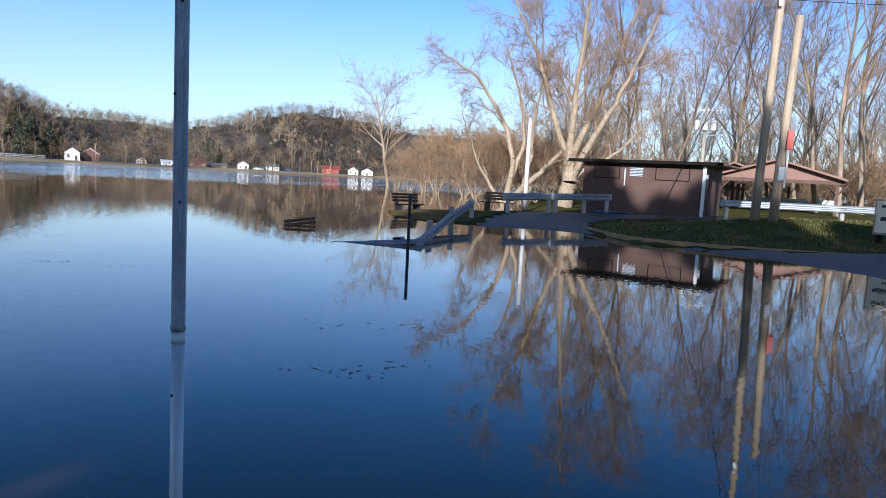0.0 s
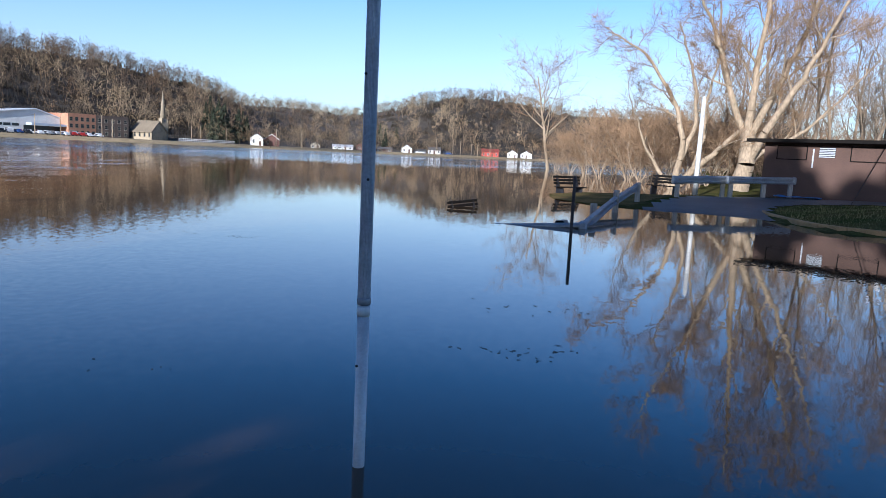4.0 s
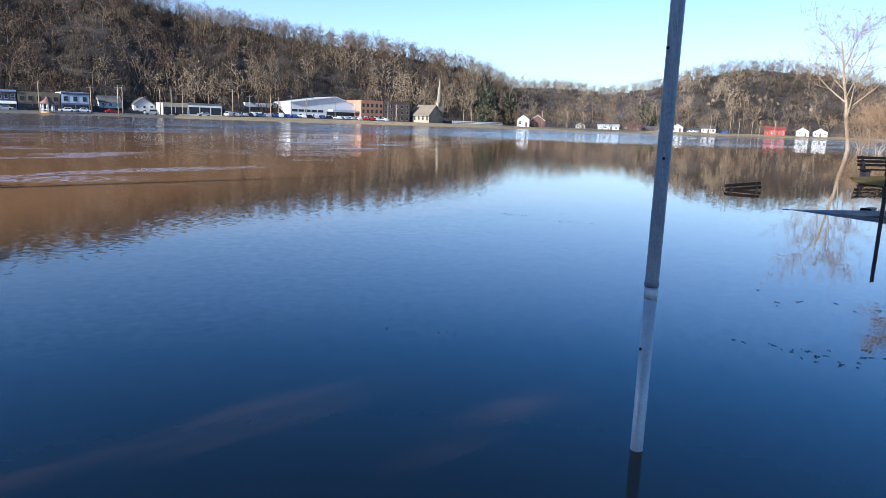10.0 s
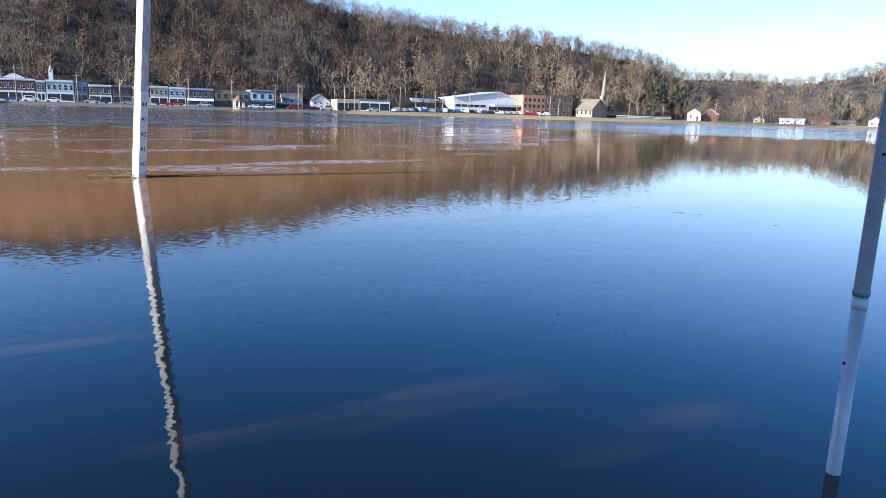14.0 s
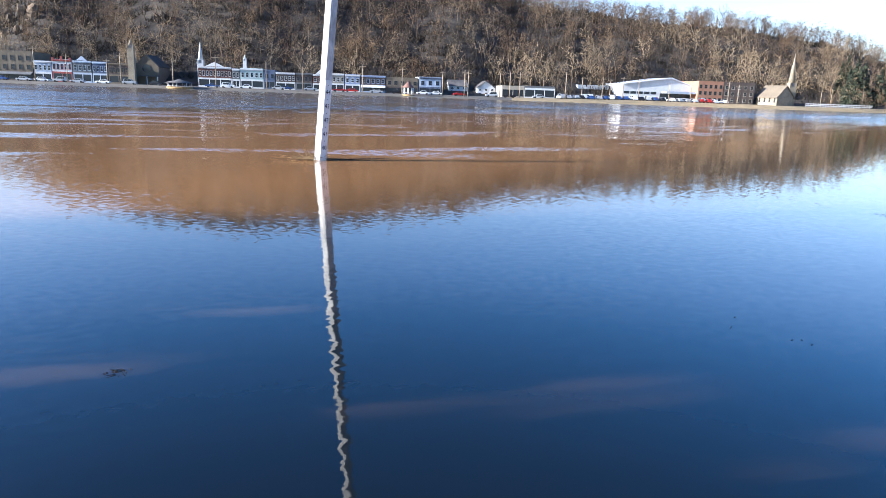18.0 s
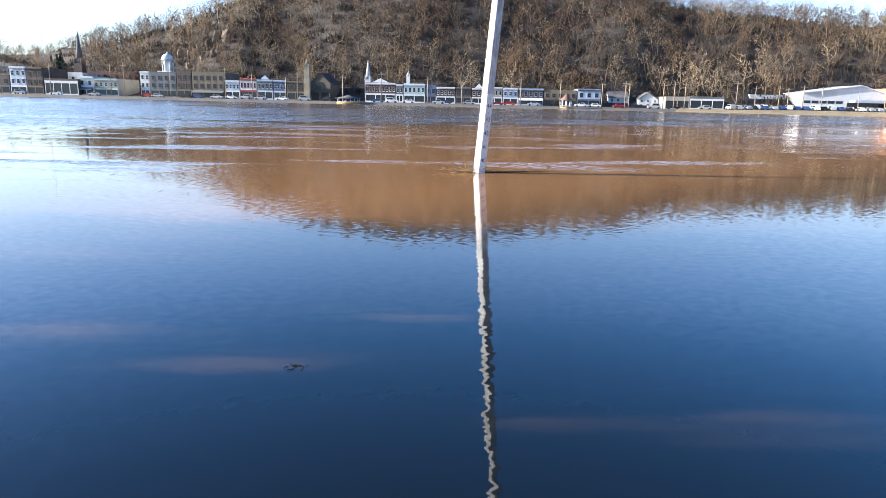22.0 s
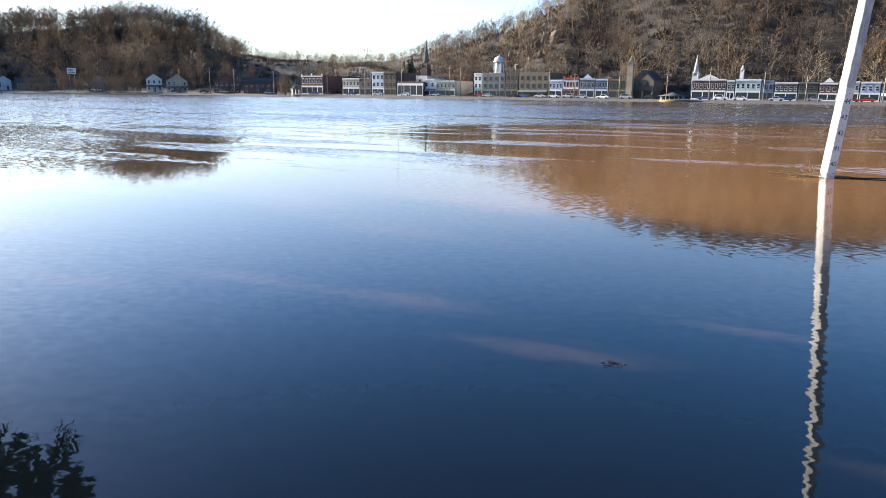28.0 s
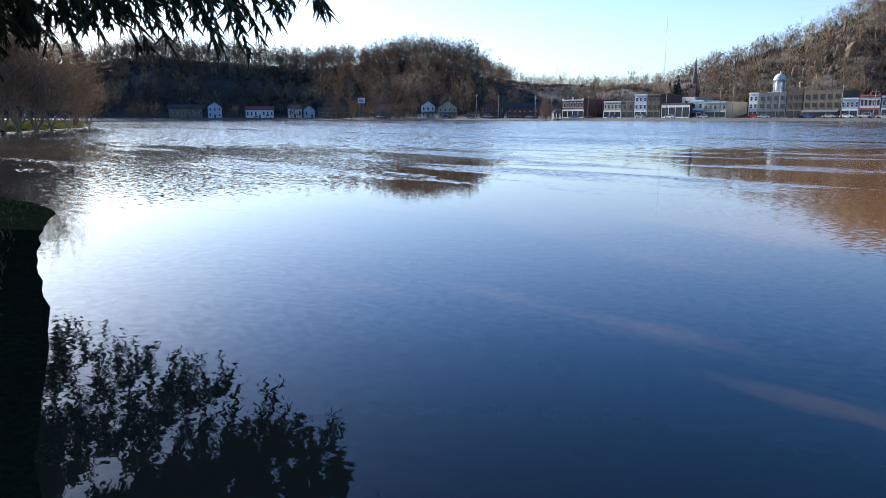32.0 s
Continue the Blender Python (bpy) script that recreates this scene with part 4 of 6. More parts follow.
def shopfront(label, az0, az1, el, storeys, wall, trim, q=258.0, depth=16.0, bays=0, cornice=1, shop=True, arch=False, pediment=False, awning=None, psi=SQUARE, base=0.95, upper=None, gap=0.06):
    """A street building in a row: body, roof, cornice, windows floor by floor and a glazed shop below."""
    s0, s1 = span(az0, az1, q, psi)
    w, mid = s1 - s0 - gap, (s0 + s1) / 2
    d = math.hypot(q, mid)
    h = 1.56 + math.tan(radians(el)) * d - base
    cx, cy = (-math.sin(radians(psi)) * q + math.cos(radians(psi)) * mid, math.cos(radians(psi)) * q + math.sin(radians(psi)) * mid)
    b = thing("town_building", label, "building", (cx, cy, base), psi, "riverfront buildings across the water")
    part("wall", boxes((-w / 2, 0, -1.0, w / 2, depth, h - 0.35)), wall, b)
    part("roof", boxes((-w / 2 + 0.25, 0.25, h - 0.346, w / 2 - 0.25, depth - 0.2, h - 0.2)), TARROOF, b)
    par = [(-w / 2, -0.03, h - 0.345, w / 2, 0.245, h), (-w / 2, 0.25, h - 0.345, -w / 2 + 0.245, depth, h - 0.05), (w / 2 - 0.245, 0.25, h - 0.345, w / 2, depth, h - 0.05)]
    part("parapet", boxes(*par), upper or wall, b)
    if cornice:
        c = [(-w / 2 - 0.02, -0.38, h - 0.50, w / 2 + 0.02, -0.035, h - 0.12), (-w / 2, -0.22, h - 0.78, w / 2, -0.004, h - 0.505)]
        n = max(3, int(w / 0.9))
        for i in range(n):
            x = -w / 2 + (i + 0.5) * w / n
            c.append((x - 0.08, -0.33, h - 0.80, x + 0.08, -0.225, h - 0.505))
        if cornice > 1:
            for x in (-w / 2 + 0.4, 0, w / 2 - 0.4):
                c.append((x - 0.35, -0.36, h - 0.115, x + 0.35, 0.0, h + (0.9 if x == 0 else 0.5)))
        part("cornice", boxes(*c), trim, b)
    if pediment:
        part("pediment", prism([(-w * 0.28, h + 0.004), (w * 0.28, h + 0.004), (w * 0.12, h + 0.9), (0, h + 1.5), (-w * 0.12, h + 0.9)], -0.1, 0.3), trim, b)
    fh = (h - 0.9) / storeys
    n = bays or max(2, int(w / 2.1))
    for k in range(1 if shop else 0, storeys):
        for i in range(n):
            window(b, -w / 2 + (i + 0.5) * w / n, k * fh + fh * 0.28, min(1.1, w / n * 0.5), fh * 0.5, trim, arch=arch)
    if shop:
        piers = max(2, int(w / 3.2))
        bars = [(-w / 2, -0.10, fh * 0.84, w / 2, -0.004, fh * 1.02), (-w / 2, -0.08, 0, w / 2, -0.004, 0.45)]
        for i in range(piers + 1):
            x = -w / 2 + 0.15 + i * (w - 0.3) / piers
            bars.append((x - 0.12, -0.09, 0.455, x + 0.12, -0.004, fh * 0.835))
        front = part("shopfront", boxes(*bars), trim, b)
        for i in range(piers):
            x0, x1 = -w / 2 + 0.28 + i * (w - 0.3) / piers, -w / 2 + 0.02 + (i + 1) * (w - 0.3) / piers
            part("shop_window", boxes((x0, -0.03, 0.46, x1, -0.005, fh * 0.83)), GLASS, front)
    if awning:
        part("awning", slab([(-1.7, fh * 0.72), (-0.105, fh * 0.98), (-0.105, fh * 0.90), (-1.7, fh * 0.66)], -w / 2 + 0.1, w / 2 - 0.1), awning, b)
    return b


def house(label, az0, az1, el, wall, roof, r=None, depth=8.0, gable_front=True, storeys=2, base=None, psi=None, porch=False, trim=None, name="house"):
    """A gabled house: walls, two roof planes, windows, a door and, where it has one, a porch."""
    az = (az0 + az1) / 2
    psi = az if psi is None else psi
    r = r or shore(az) + 22
    base = hill_z(az, r) if base is None else base
    q = r * math.cos(radians(psi - az))
    s0, s1 = span(az0, az1, q, psi)
    w, mid = s1 - s0, (s0 + s1) / 2
    top = 1.56 + math.tan(radians(el)) * math.hypot(q, mid) - base
    cx, cy = (-math.sin(radians(psi)) * q + math.cos(radians(psi)) * mid, math.cos(radians(psi)) * q + math.sin(radians(psi)) * mid)
    b = thing(name, label, "house", (cx, cy, base), psi, "houses across the river")
    trim = trim or WHITE
    wb = w * 0.94
    if gable_front:
        eave = max(top - w * 0.34, top * 0.55)
        part("wall", prism([(-wb / 2, -1.5), (wb / 2, -1.5), (wb / 2, eave - 0.1), (0, top - 0.2), (-wb / 2, eave - 0.1)], 0, depth), wall, b)
        for sgn in (-1, 1):
            part("roof", prism([(0, top), (sgn * w / 2, eave - 0.12), (sgn * w / 2, eave + 0.06), (0, top + 0.2)], -0.4, depth + 0.4), roof, b)
    else:
        eave = top - min(depth * 0.28, top * 0.4)
        part("wall", slab([(0, -1.5), (depth, -1.5), (depth, eave - 0.1), (depth / 2, top - 0.2), (0, eave - 0.1)], -wb / 2, wb / 2), wall, b)
        part("roof", slab([(depth / 2, top - 0.02), (-0.5, eave - 0.16), (-0.5, eave + 0.02), (depth / 2, top + 0.18)], -w / 2, w / 2), roof, b)
        part("roof", slab([(depth / 2, top - 0.02), (depth + 0.5, eave - 0.16), (depth + 0.5, eave + 0.02), (depth / 2, top + 0.18)], -w / 2, w / 2), roof, b)
    n = max(2, int(wb / 2.4))
    fh = eave / storeys
    for k in range(storeys):
        for i in range(n):
            x = -wb / 2 + (i + 0.5) * wb / n
            if k == 0 and i == n // 2:
                door = part("door", boxes((x - 0.5, -0.06, 0, x + 0.5, 0.02, min(2.1, fh * 0.85))), BROWNWOOD, b)
                continue
            window(b, x, k * fh + fh * 0.32, 0.85, fh * 0.45, trim)
    part("chimney", boxes((w * 0.2 - 0.35, depth * 0.6, eave, w * 0.2 + 0.35, depth * 0.6 + 0.6, top + 0.7)), BRICK, b)
    if porch:
        part("porch_roof", slab([(-2.2, fh * 0.86), (-0.07, fh * 1.05), (-0.07, fh * 0.95), (-2.2, fh * 0.78)], -wb / 2, wb / 2), roof, b)
        for i in range(3):
            x = -wb / 2 + 0.2 + i * (wb - 0.4) / 2
            part("porch_post", boxes((x - 0.09, -2.1, -0.3, x + 0.09, -1.92, fh * 0.79)), trim, b)
    return b


def town():
    S = shopfront
    # upstream end of the street
    S("brick building with a dark red front and white ornate cornice", 112.03, 110.34, 1.38, 2, BRICK, WHITE, bays=6, cornice=2, arch=True, depth=30)
    S("two-storey cream building with a wide shop window", 108.77, 107.41, 1.22, 2, CREAM, WHITE, bays=5)
    S("low dark brick building beside the cream one", 107.38, 106.45, 1.15, 2, BROWNBRICK, GREYWALL, bays=2, cornice=0)
    S("tall white three-storey building with arched windows", 106.40, 105.44, 1.75, 3, WHITEBLUE, WHITE, bays=3, arch=True)
    S("tall brown brick three-storey building", 105.42, 104.43, 1.74, 3, BROWNBRICK, TAN, bays=3)
    S("dark brick shop with a broad white band above", 104.34, 102.24, 1.02, 1, BROWNBRICK, WHITE, cornice=0, q=256)
    S("white rendered building behind the dark brick shop", 104.30, 101.9, 1.48, 2, WHITE, WHITE, q=276, shop=False, cornice=0, bays=2)
    S("white shop with a dark arched upper window", 102.22, 101.23, 1.23, 2, WHITE, WHITE, bays=2, arch=True, awning=NAVY)
    S("cream and green corner building with narrow windows", 101.21, 99.62, 1.12, 2, CREAM, TEAL, bays=5)
    S("long brown brick building standing behind the shops", 101.6, 98.1, 1.68, 3, BRICK, BRICK, q=292, shop=False, cornice=0, bays=8)
    S("narrow tall white building by the courthouse", 98.08, 97.46, 1.74, 3, WHITE, WHITE, bays=2, q=262)
    S("large grey stucco three-storey building", 97.42, 95.58, 1.75, 3, GREYWALL, GREYWALL, bays=4, cornice=0)
    S("dark tan brick three-storey building", 95.54, 94.48, 1.84, 3, BROWNBRICK, TAN, bays=3, cornice=0)
    S("wide tan brick building with boarded upper windows", 94.44, 92.08, 1.86, 3, TAN, BROWNBRICK, bays=5, cornice=0, awning=GREYWALL)
    S("pale blue shop with tall arched upper windows", 92.03, 90.94, 1.28, 2, WHITEBLUE, WHITE, bays=4, arch=True)
    S("white and red shop with an ornate parapet", 90.9, 89.66, 1.45, 2, WHITE, REDROOF, bays=5, cornice=2)
    S("grey-blue shop with a low gabled parapet", 89.6, 88.40, 1.42, 2, GREYWALL, WHITEBLUE, bays=4, pediment=True)
    S("slate blue two-storey shop", 88.36, 87.36, 1.40, 2, NAVY, WHITEBLUE, bays=4)
    S("brown brick two-storey shop with pale window heads", 87.32, 85.95, 1.36, 2, BROWNBRICK, TAN, bays=5)
    S("dark red building with white trim and pediment", 81.09, 78.62, 1.42, 2, BRICK, WHITE, bays=9, pediment=True)
    S("narrow grey two-storey building", 78.58, 78.01, 1.34, 2, GREYWALL, WHITE, bays=2)
    S("white building with teal trim and tall windows", 77.97, 76.21, 1.40, 2, TEAL, WHITE, bays=5)
    S("plain slate blue building with no upper windows", 76.17, 75.32, 1.35, 2, NAVY, NAVY, bays=2, cornice=0)
    S("brown brick shop with white upper windows", 75.28, 73.75, 1.21, 2, BROWNBRICK, WHITE, bays=5)
    S("grey-brown brick two-storey shop", 73.71, 72.43, 1.22, 2, BROWNBRICK, GREYWALL, bays=4)
    S("red-fronted shop with a low gable", 72.39, 71.2, 1.18, 2, BRICK, WHITE, bays=3, pediment=True)
    S("cream-grey two-storey building with square windows", 71.16, 69.88, 1.28, 2, CREAM, WHITE, bays=4)
    S("blue-grey shop with a bay of arched windows", 69.83, 68.6, 1.24, 2, BLUEWALL, WHITE, bays=3, arch=True)
    S("long blue-trimmed inn with a full-width balcony roof", 68.56, 66.55, 1.24, 2, BROWNBRICK, BLUEWALL, bays=5, awning=WHITEROOF)
    S("tan-grey brick two-storey building", 66.5, 63.88, 1.15, 2, TAN, BROWNBRICK, bays=5, cornice=0)
    S("white two-storey building with dark windows", 63.82, 62.0, 1.26, 2, WHITEBLUE, NAVY, bays=3)
    S("low cream flat-roofed building", 57.03, 55.23, 0.80, 1, CREAM, CREAM, cornice=0, q=262)
    S("low white and grey office with a long window band", 55.2, 52.74, 0.84, 1, GREYWALL, WHITE, cornice=0, q=262)
    S("small white flat-roofed block above the car park", 50.98, 48.5, 1.05, 1, WHITE, WHITE, cornice=0, q=280, base=1.6)
    S("orange and brown brick school with tall windows", 41.80, 40.0, 1.60, 3, ORANGEBRICK, TAN, cornice=0, shop=False, bays=5, q=262, base=1.4)
    S("brown brick school wing with grouped white windows", 39.98, 37.8, 1.56, 3, BROWNBRICK, CREAM, cornice=0, shop=False, bays=5, q=262, base=1.4)
    H = house
    H("white gabled house with dark lower storey", 61.42, 59.81, 1.10, WHITE, SLATE, psi=SQUARE, r=278, gable_front=False)
    H("white gable-fronted house beside the lane", 59.11, 57.51, 1.08, WHITE, SLATE, psi=SQUARE, r=278)
    H("white church house with twin gables and red brick sides", 28.96, 27.9, 0.90, WHITE, SLATE, storeys=1)
    H("white church house with a tall arched gable", 27.9, 26.64, 0.88, BRICK, WHITE, storeys=1)
    H("long low white house by the water", 22.45, 20.7, 0.34, WHITE, WHITEROOF, storeys=1, gable_front=False)
    H("red house with a steep tin roof", 20.5, 19.0, 0.63, BRICK, REDROOF, storeys=1, depth=6)
    H("low dark house under a long grey roof", 18.95, 17.45, 0.30, BROWNBRICK, SLATE, storeys=1, gable_front=False, depth=7)
    H("white farmhouse on the rise behind the low house", 18.5, 17.6, 1.15, WHITE, SLATE, r=560, base=5.6)
    H("cream cottage half hidden by brush", 17.4, 16.75, 0.82, CREAM, SLATE, r=548, base=4.2)
    H("white gabled house by the river road", 16.75, 15.85, 0.56, WHITE, WHITEROOF, storeys=1)
    H("low grey boat shed beside the white house", 15.75, 14.65, 0.27, GREYWALL, TARROOF, storeys=1, gable_front=False, depth=6)
    H("white house with a shallow roof", 14.55, 13.45, 0.50, WHITE, SLATE, storeys=1, gable_front=False)
    H("small grey-roofed shed by the road", 13.3, 12.6, 0.22, CREAM, SLATE, storeys=1, gable_front=False, depth=5)
    H("white cottage up behind the river road", 22.9, 22.0, 0.78, WHITE, SLATE, r=575, base=5.0)
    H("small pale house among bare trees", 24.2, 23.4, 0.45, CREAM, SLATE, storeys=1)
    H("red barn with a white sign on its side", 10.1, 8.6, 0.58, REDPAINT, REDROOF, storeys=1, gable_front=False)
    H("small white house near the red barn", 7.95, 7.05, 0.60, WHITE, SLATE, storeys=1)
    H("white house with a front gable", 6.85, 5.85, 0.56, WHITE, SLATE, storeys=1)
    H("white gabled house with a dark porch", 123.6, 122.4, 1.30, WHITE, SLATE, porch=True)
    H("tan gabled house with a two-storey porch", 122.2, 120.6, 1.32, CREAM, SLATE, porch=True)
    H("brick house with a broad pale gable", 118.78, 116.7, 1.48, BRICK, SLATE)
    H("long brown brick warehouse", 116.6, 113.9, 1.10, BRICK, TARROOF, gable_front=False)
    H("long low tan brick building on the riverside", 143.4, 140.8, 1.00, TAN, TARROOF, gable_front=False, storeys=1)
    H("pale blue house with a cross gable", 140.5, 139.4, 1.20, WHITEBLUE, SLATE)
    H("white and red roadside diner", 137.7, 135.4, 0.88, WHITE, REDROOF, gable_front=False, storeys=1)
    H("white house with a grey hipped roof", 134.4, 133.2, 0.98, WHITE, SLATE, gable_front=False, storeys=1)
    H("small white gabled house", 133.15, 132.2, 0.94, WHITEBLUE, SLATE, storeys=1)
    H("low tan building behind the brush", 132.0, 129.4, 0.80, TAN, TARROOF, gable_front=False, storeys=1)
    H("grey house behind the bushes", 127.5, 126.1, 1.02, GREYWALL, SLATE)
    for az0, az1, el, r in ((145.5, 144.6, 3.45, 640), (141.2, 140.2, 3.9, 640), (133.2, 132.3, 3.0, 600), (130.9, 130.1, 3.8, 600), (128.6, 126.9, 4.5, 600), (125.2, 124.4, 4.7, 600)):
        az = (az0 + az1) / 2
        H("pale house high on the wooded hill", az0, az1, el, WHITE if az > 129 else GREYWALL, SLATE, r=r, base=1.56 + math.tan(radians(el)) * r - 7.5)


town()


def dealership():
    q, psi = 268.0, SQUARE
    s0, s1 = span(47.47, 41.9, q, psi)
    w, mid = s1 - s0, (s0 + s1) / 2
    c = (-math.sin(radians(psi)) * q + math.cos(radians(psi)) * mid, math.cos(radians(psi)) * q + math.sin(radians(psi)) * mid, 1.45)
    b = thing("car_showroom", "large white metal-clad showroom with a shallow gabled roof", "building", c, psi, "riverfront buildings across the water")
    part("wall", prism([(-w / 2, -1.5), (w / 2, -1.5), (w / 2, 5.4), (w * 0.14, 9.1), (-w / 2, 6.2)], 0, 26), WHITE, b)
    part("roof", prism([(-w / 2 - 0.3, 6.20), (w * 0.14, 9.14), (w / 2 + 0.4, 5.35), (w / 2 + 0.4, 5.60), (w * 0.14, 9.42), (-w / 2 - 0.3, 6.46)], -0.8, 26.5), WHITEROOF, b)
    part("canopy", boxes((w * 0.02, -5.0, 3.2, w * 0.5, -0.9, 4.0)), WHITEBLUE, b)
    for i in range(7):
        x = w * 0.05 + i * w * 0.07
        part("shop_window", boxes((x - 1.4, -0.08, 0.3, x + 1.4, -0.01, 3.1)), GLASS, b)
    for i in range(5):
        x = -w * 0.44 + i * w * 0.09
        part("ribbon_window", boxes((x - 1.2, -0.06, 2.6, x + 1.2, -0.01, 3.6)), GLASS, b)


dealership()


def courthouse_dome():
    x, y = ground_at(96.1, 300)
    b = thing("courthouse_cupola", "white domed courthouse cupola with a ring of columns", "cupola", (x, y, 9.2), SQUARE)
    part("base", boxes((-3.0, -3.0, -9.0, 3.0, 3.0, 1.6), bevel=0.1), WHITE, b)
    part("drum", lathe([(1.5, 1.604), (1.5, 6.4)], 10), WHITE, b)
    for i in range(8):
        a = i * math.pi / 4
        part("column", lathe([(0.22, 1.604), (0.18, 6.0)], 6, (2.1 * math.cos(a), 2.1 * math.sin(a))), WHITE, b)
    part("ring", lathe([(2.5, 6.004), (2.5, 6.5)], 12), WHITE, b)
    part("dome", lathe([(2.2, 6.504), (2.0, 7.4), (1.4, 8.1), (0.6, 8.5), (0.25, 8.6), (0.2, 9.3)], 14), WHITE, b)


def spire(label, az, r, base, wide, tower_h, tip, wall, top, name="church_steeple"):
    x, y = ground_at(az, r)
    b = thing(name, label, "steeple", (x, y, base), SQUARE)
    part("tower", boxes((-wide, -wide, -1.0, wide, wide, tower_h)), wall, b)
    part("belfry", boxes((-wide * 0.8, -wide * 0.8, tower_h + 0.004, wide * 0.8, wide * 0.8, tower_h + wide * 1.2)), wall, b)
    for sx in (-1, 1):
        for sy in (-1, 1):
            part("pinnacle", lathe([(wide * 0.16, tower_h + 0.004), (0.02, tower_h + wide * 1.5)], 4, (sx * wide * 0.9, sy * wide * 0.9)), top, b)
    part("louvre", boxes((-wide * 0.35, -wide * 0.8 - 0.05, tower_h + wide * 0.2, wide * 0.35, -wide * 0.8 - 0.004, tower_h + wide)), SPIRESTONE, b)
    part("spire", lathe([(wide * 0.85, tower_h + wide * 1.2 + 0.004), (0.05, tip)], 8), top, b)
    return b


def chapel():
    q, psi = 258.0, SQUARE
    s0, s1 = span(37.7, 36.0, q, psi)
    w, mid = s1 - s0, (s0 + s1) / 2
    c = (-math.sin(radians(psi)) * q + math.cos(radians(psi)) * mid, math.cos(radians(psi)) * q + math.sin(radians(psi)) * mid, 1.3)
    b = thing("stone_chapel", "tan stone chapel with a steep pale roof", "church", c, psi - 74)
    part("wall", slab([(0, -1), (9, -1), (9, 3.4), (4.5, 7.6), (0, 3.4)], -w / 2, w / 2 - 1), STONE, b)
    part("roof", slab([(4.5, 7.62), (-0.6, 2.9), (-0.6, 3.2), (4.5, 7.95)], -w / 2 - 0.4, w / 2 - 0.6), TAN, b)
    part("roof", slab([(4.5, 7.62), (9.6, 2.9), (9.6, 3.2), (4.5, 7.95)], -w / 2 - 0.4, w / 2 - 0.6), TAN, b)
    for i in range(4):
        window(b, -w / 2 + 1.6 + i * w * 0.22, 1.2, 0.8, 2.2, STONE)


def street_church():
    x, y = ground_at(84.7, 272)
    b = thing("street_church", "tan church front with a round window and low gable", "church", (x, y, 0.95), SQUARE)
    part("wall", prism([(-4.0, -1), (4.0, -1), (4.0, 6.4), (0, 10.2), (-4.0, 6.4)], 0, 16), TAN, b)
    for sgn in (-1, 1):
        part("roof", prism([(0, 10.2), (sgn * 4.3, 6.15), (sgn * 4.3, 6.45), (0, 10.5)], -0.3, 16.3), TARROOF, b)
    bm = lathe([(1.5, 0), (1.5, 0.1)], 16)
    bm.transform(Matrix.Translation((0, -0.005, 5.6)) @ Matrix.Rotation(radians(90), 4, "X"))
    part("rose_window", bm, GLASS, b)
    part("porch", boxes((-3.2, -3.0, 2.9, 4.4, -0.01, 3.3)), SLATE, b)
    for px in (-3.0, 0.6, 4.2):
        part("porch_post", boxes((px - 0.12, -2.9, -0.8, px + 0.12, -2.66, 2.9)), WHITE, b)


def gazebo(label, az, q, size, roof, name="gazebo", squash=1.0):
    x, y = ground_at(az, q)
    b = thing(name, label, "gazebo", (x, y, 0.55), SQUARE)
    b.scale = (1, 1, squash)
    part("deck", lathe([(size, -1.2), (size, 0.25)], 8), CONCRETE, b)
    for i in range(8):
        a = i * math.pi / 4
        part("post", lathe([(0.12, 0.254), (0.12, 2.5)], 5, (size * 0.9 * math.cos(a), size * 0.9 * math.sin(a))), WHITE, b)
        bm = boxes((-size * 0.33, -0.04, 0.75, size * 0.33, 0.04, 0.85))
        bm.transform(Matrix.Rotation(a + math.pi / 8, 4, "Z") @ Matrix.Translation((0, size * 0.84, 0)))
        part("rail", bm, WHITE, b)
    part("roof", lathe([(size * 1.15, 2.504), (size * 1.15, 2.62), (size * 0.35, 3.9), (0.05, 4.9)], 8), roof, b)


courthouse_dome()
spire("dark slender church spire behind the rooftops", 102.0, 360, 5.0, 1.8, 10, 24.5, BROWNBRICK, SPIRESTONE)
spire("pale slender steeple beside the stone chapel", 35.4, 318, 1.6, 1.5, 7.2, 20.6, STONE, STONE)
spire("square stone church tower on the main street", 85.7, 268, 0.95, 1.05, 12.0, 15.4, STONE, STONE)
spire("thin white steeple behind the red-trimmed building", 80.85, 279, 0.95, 1.15, 8.4, 16.1, WHITE, WHITE)
spire("small white bell cupola on a rooftop", 77.6, 262, 6.2, 0.6, 4.2, 6.4, WHITE, WHITE, name="bell_cupola")
chapel()
street_church()
gazebo("small white gazebo with a brown pointed roof", 64.7, 240, 1.9, BROWNROOF)
gazebo("low wide white riverside pavilion", 82.46, 243, 4.2, SLATE, squash=0.55)
gazebo("small white kiosk on the bank", 112.5, 306, 2.0, SLATE)


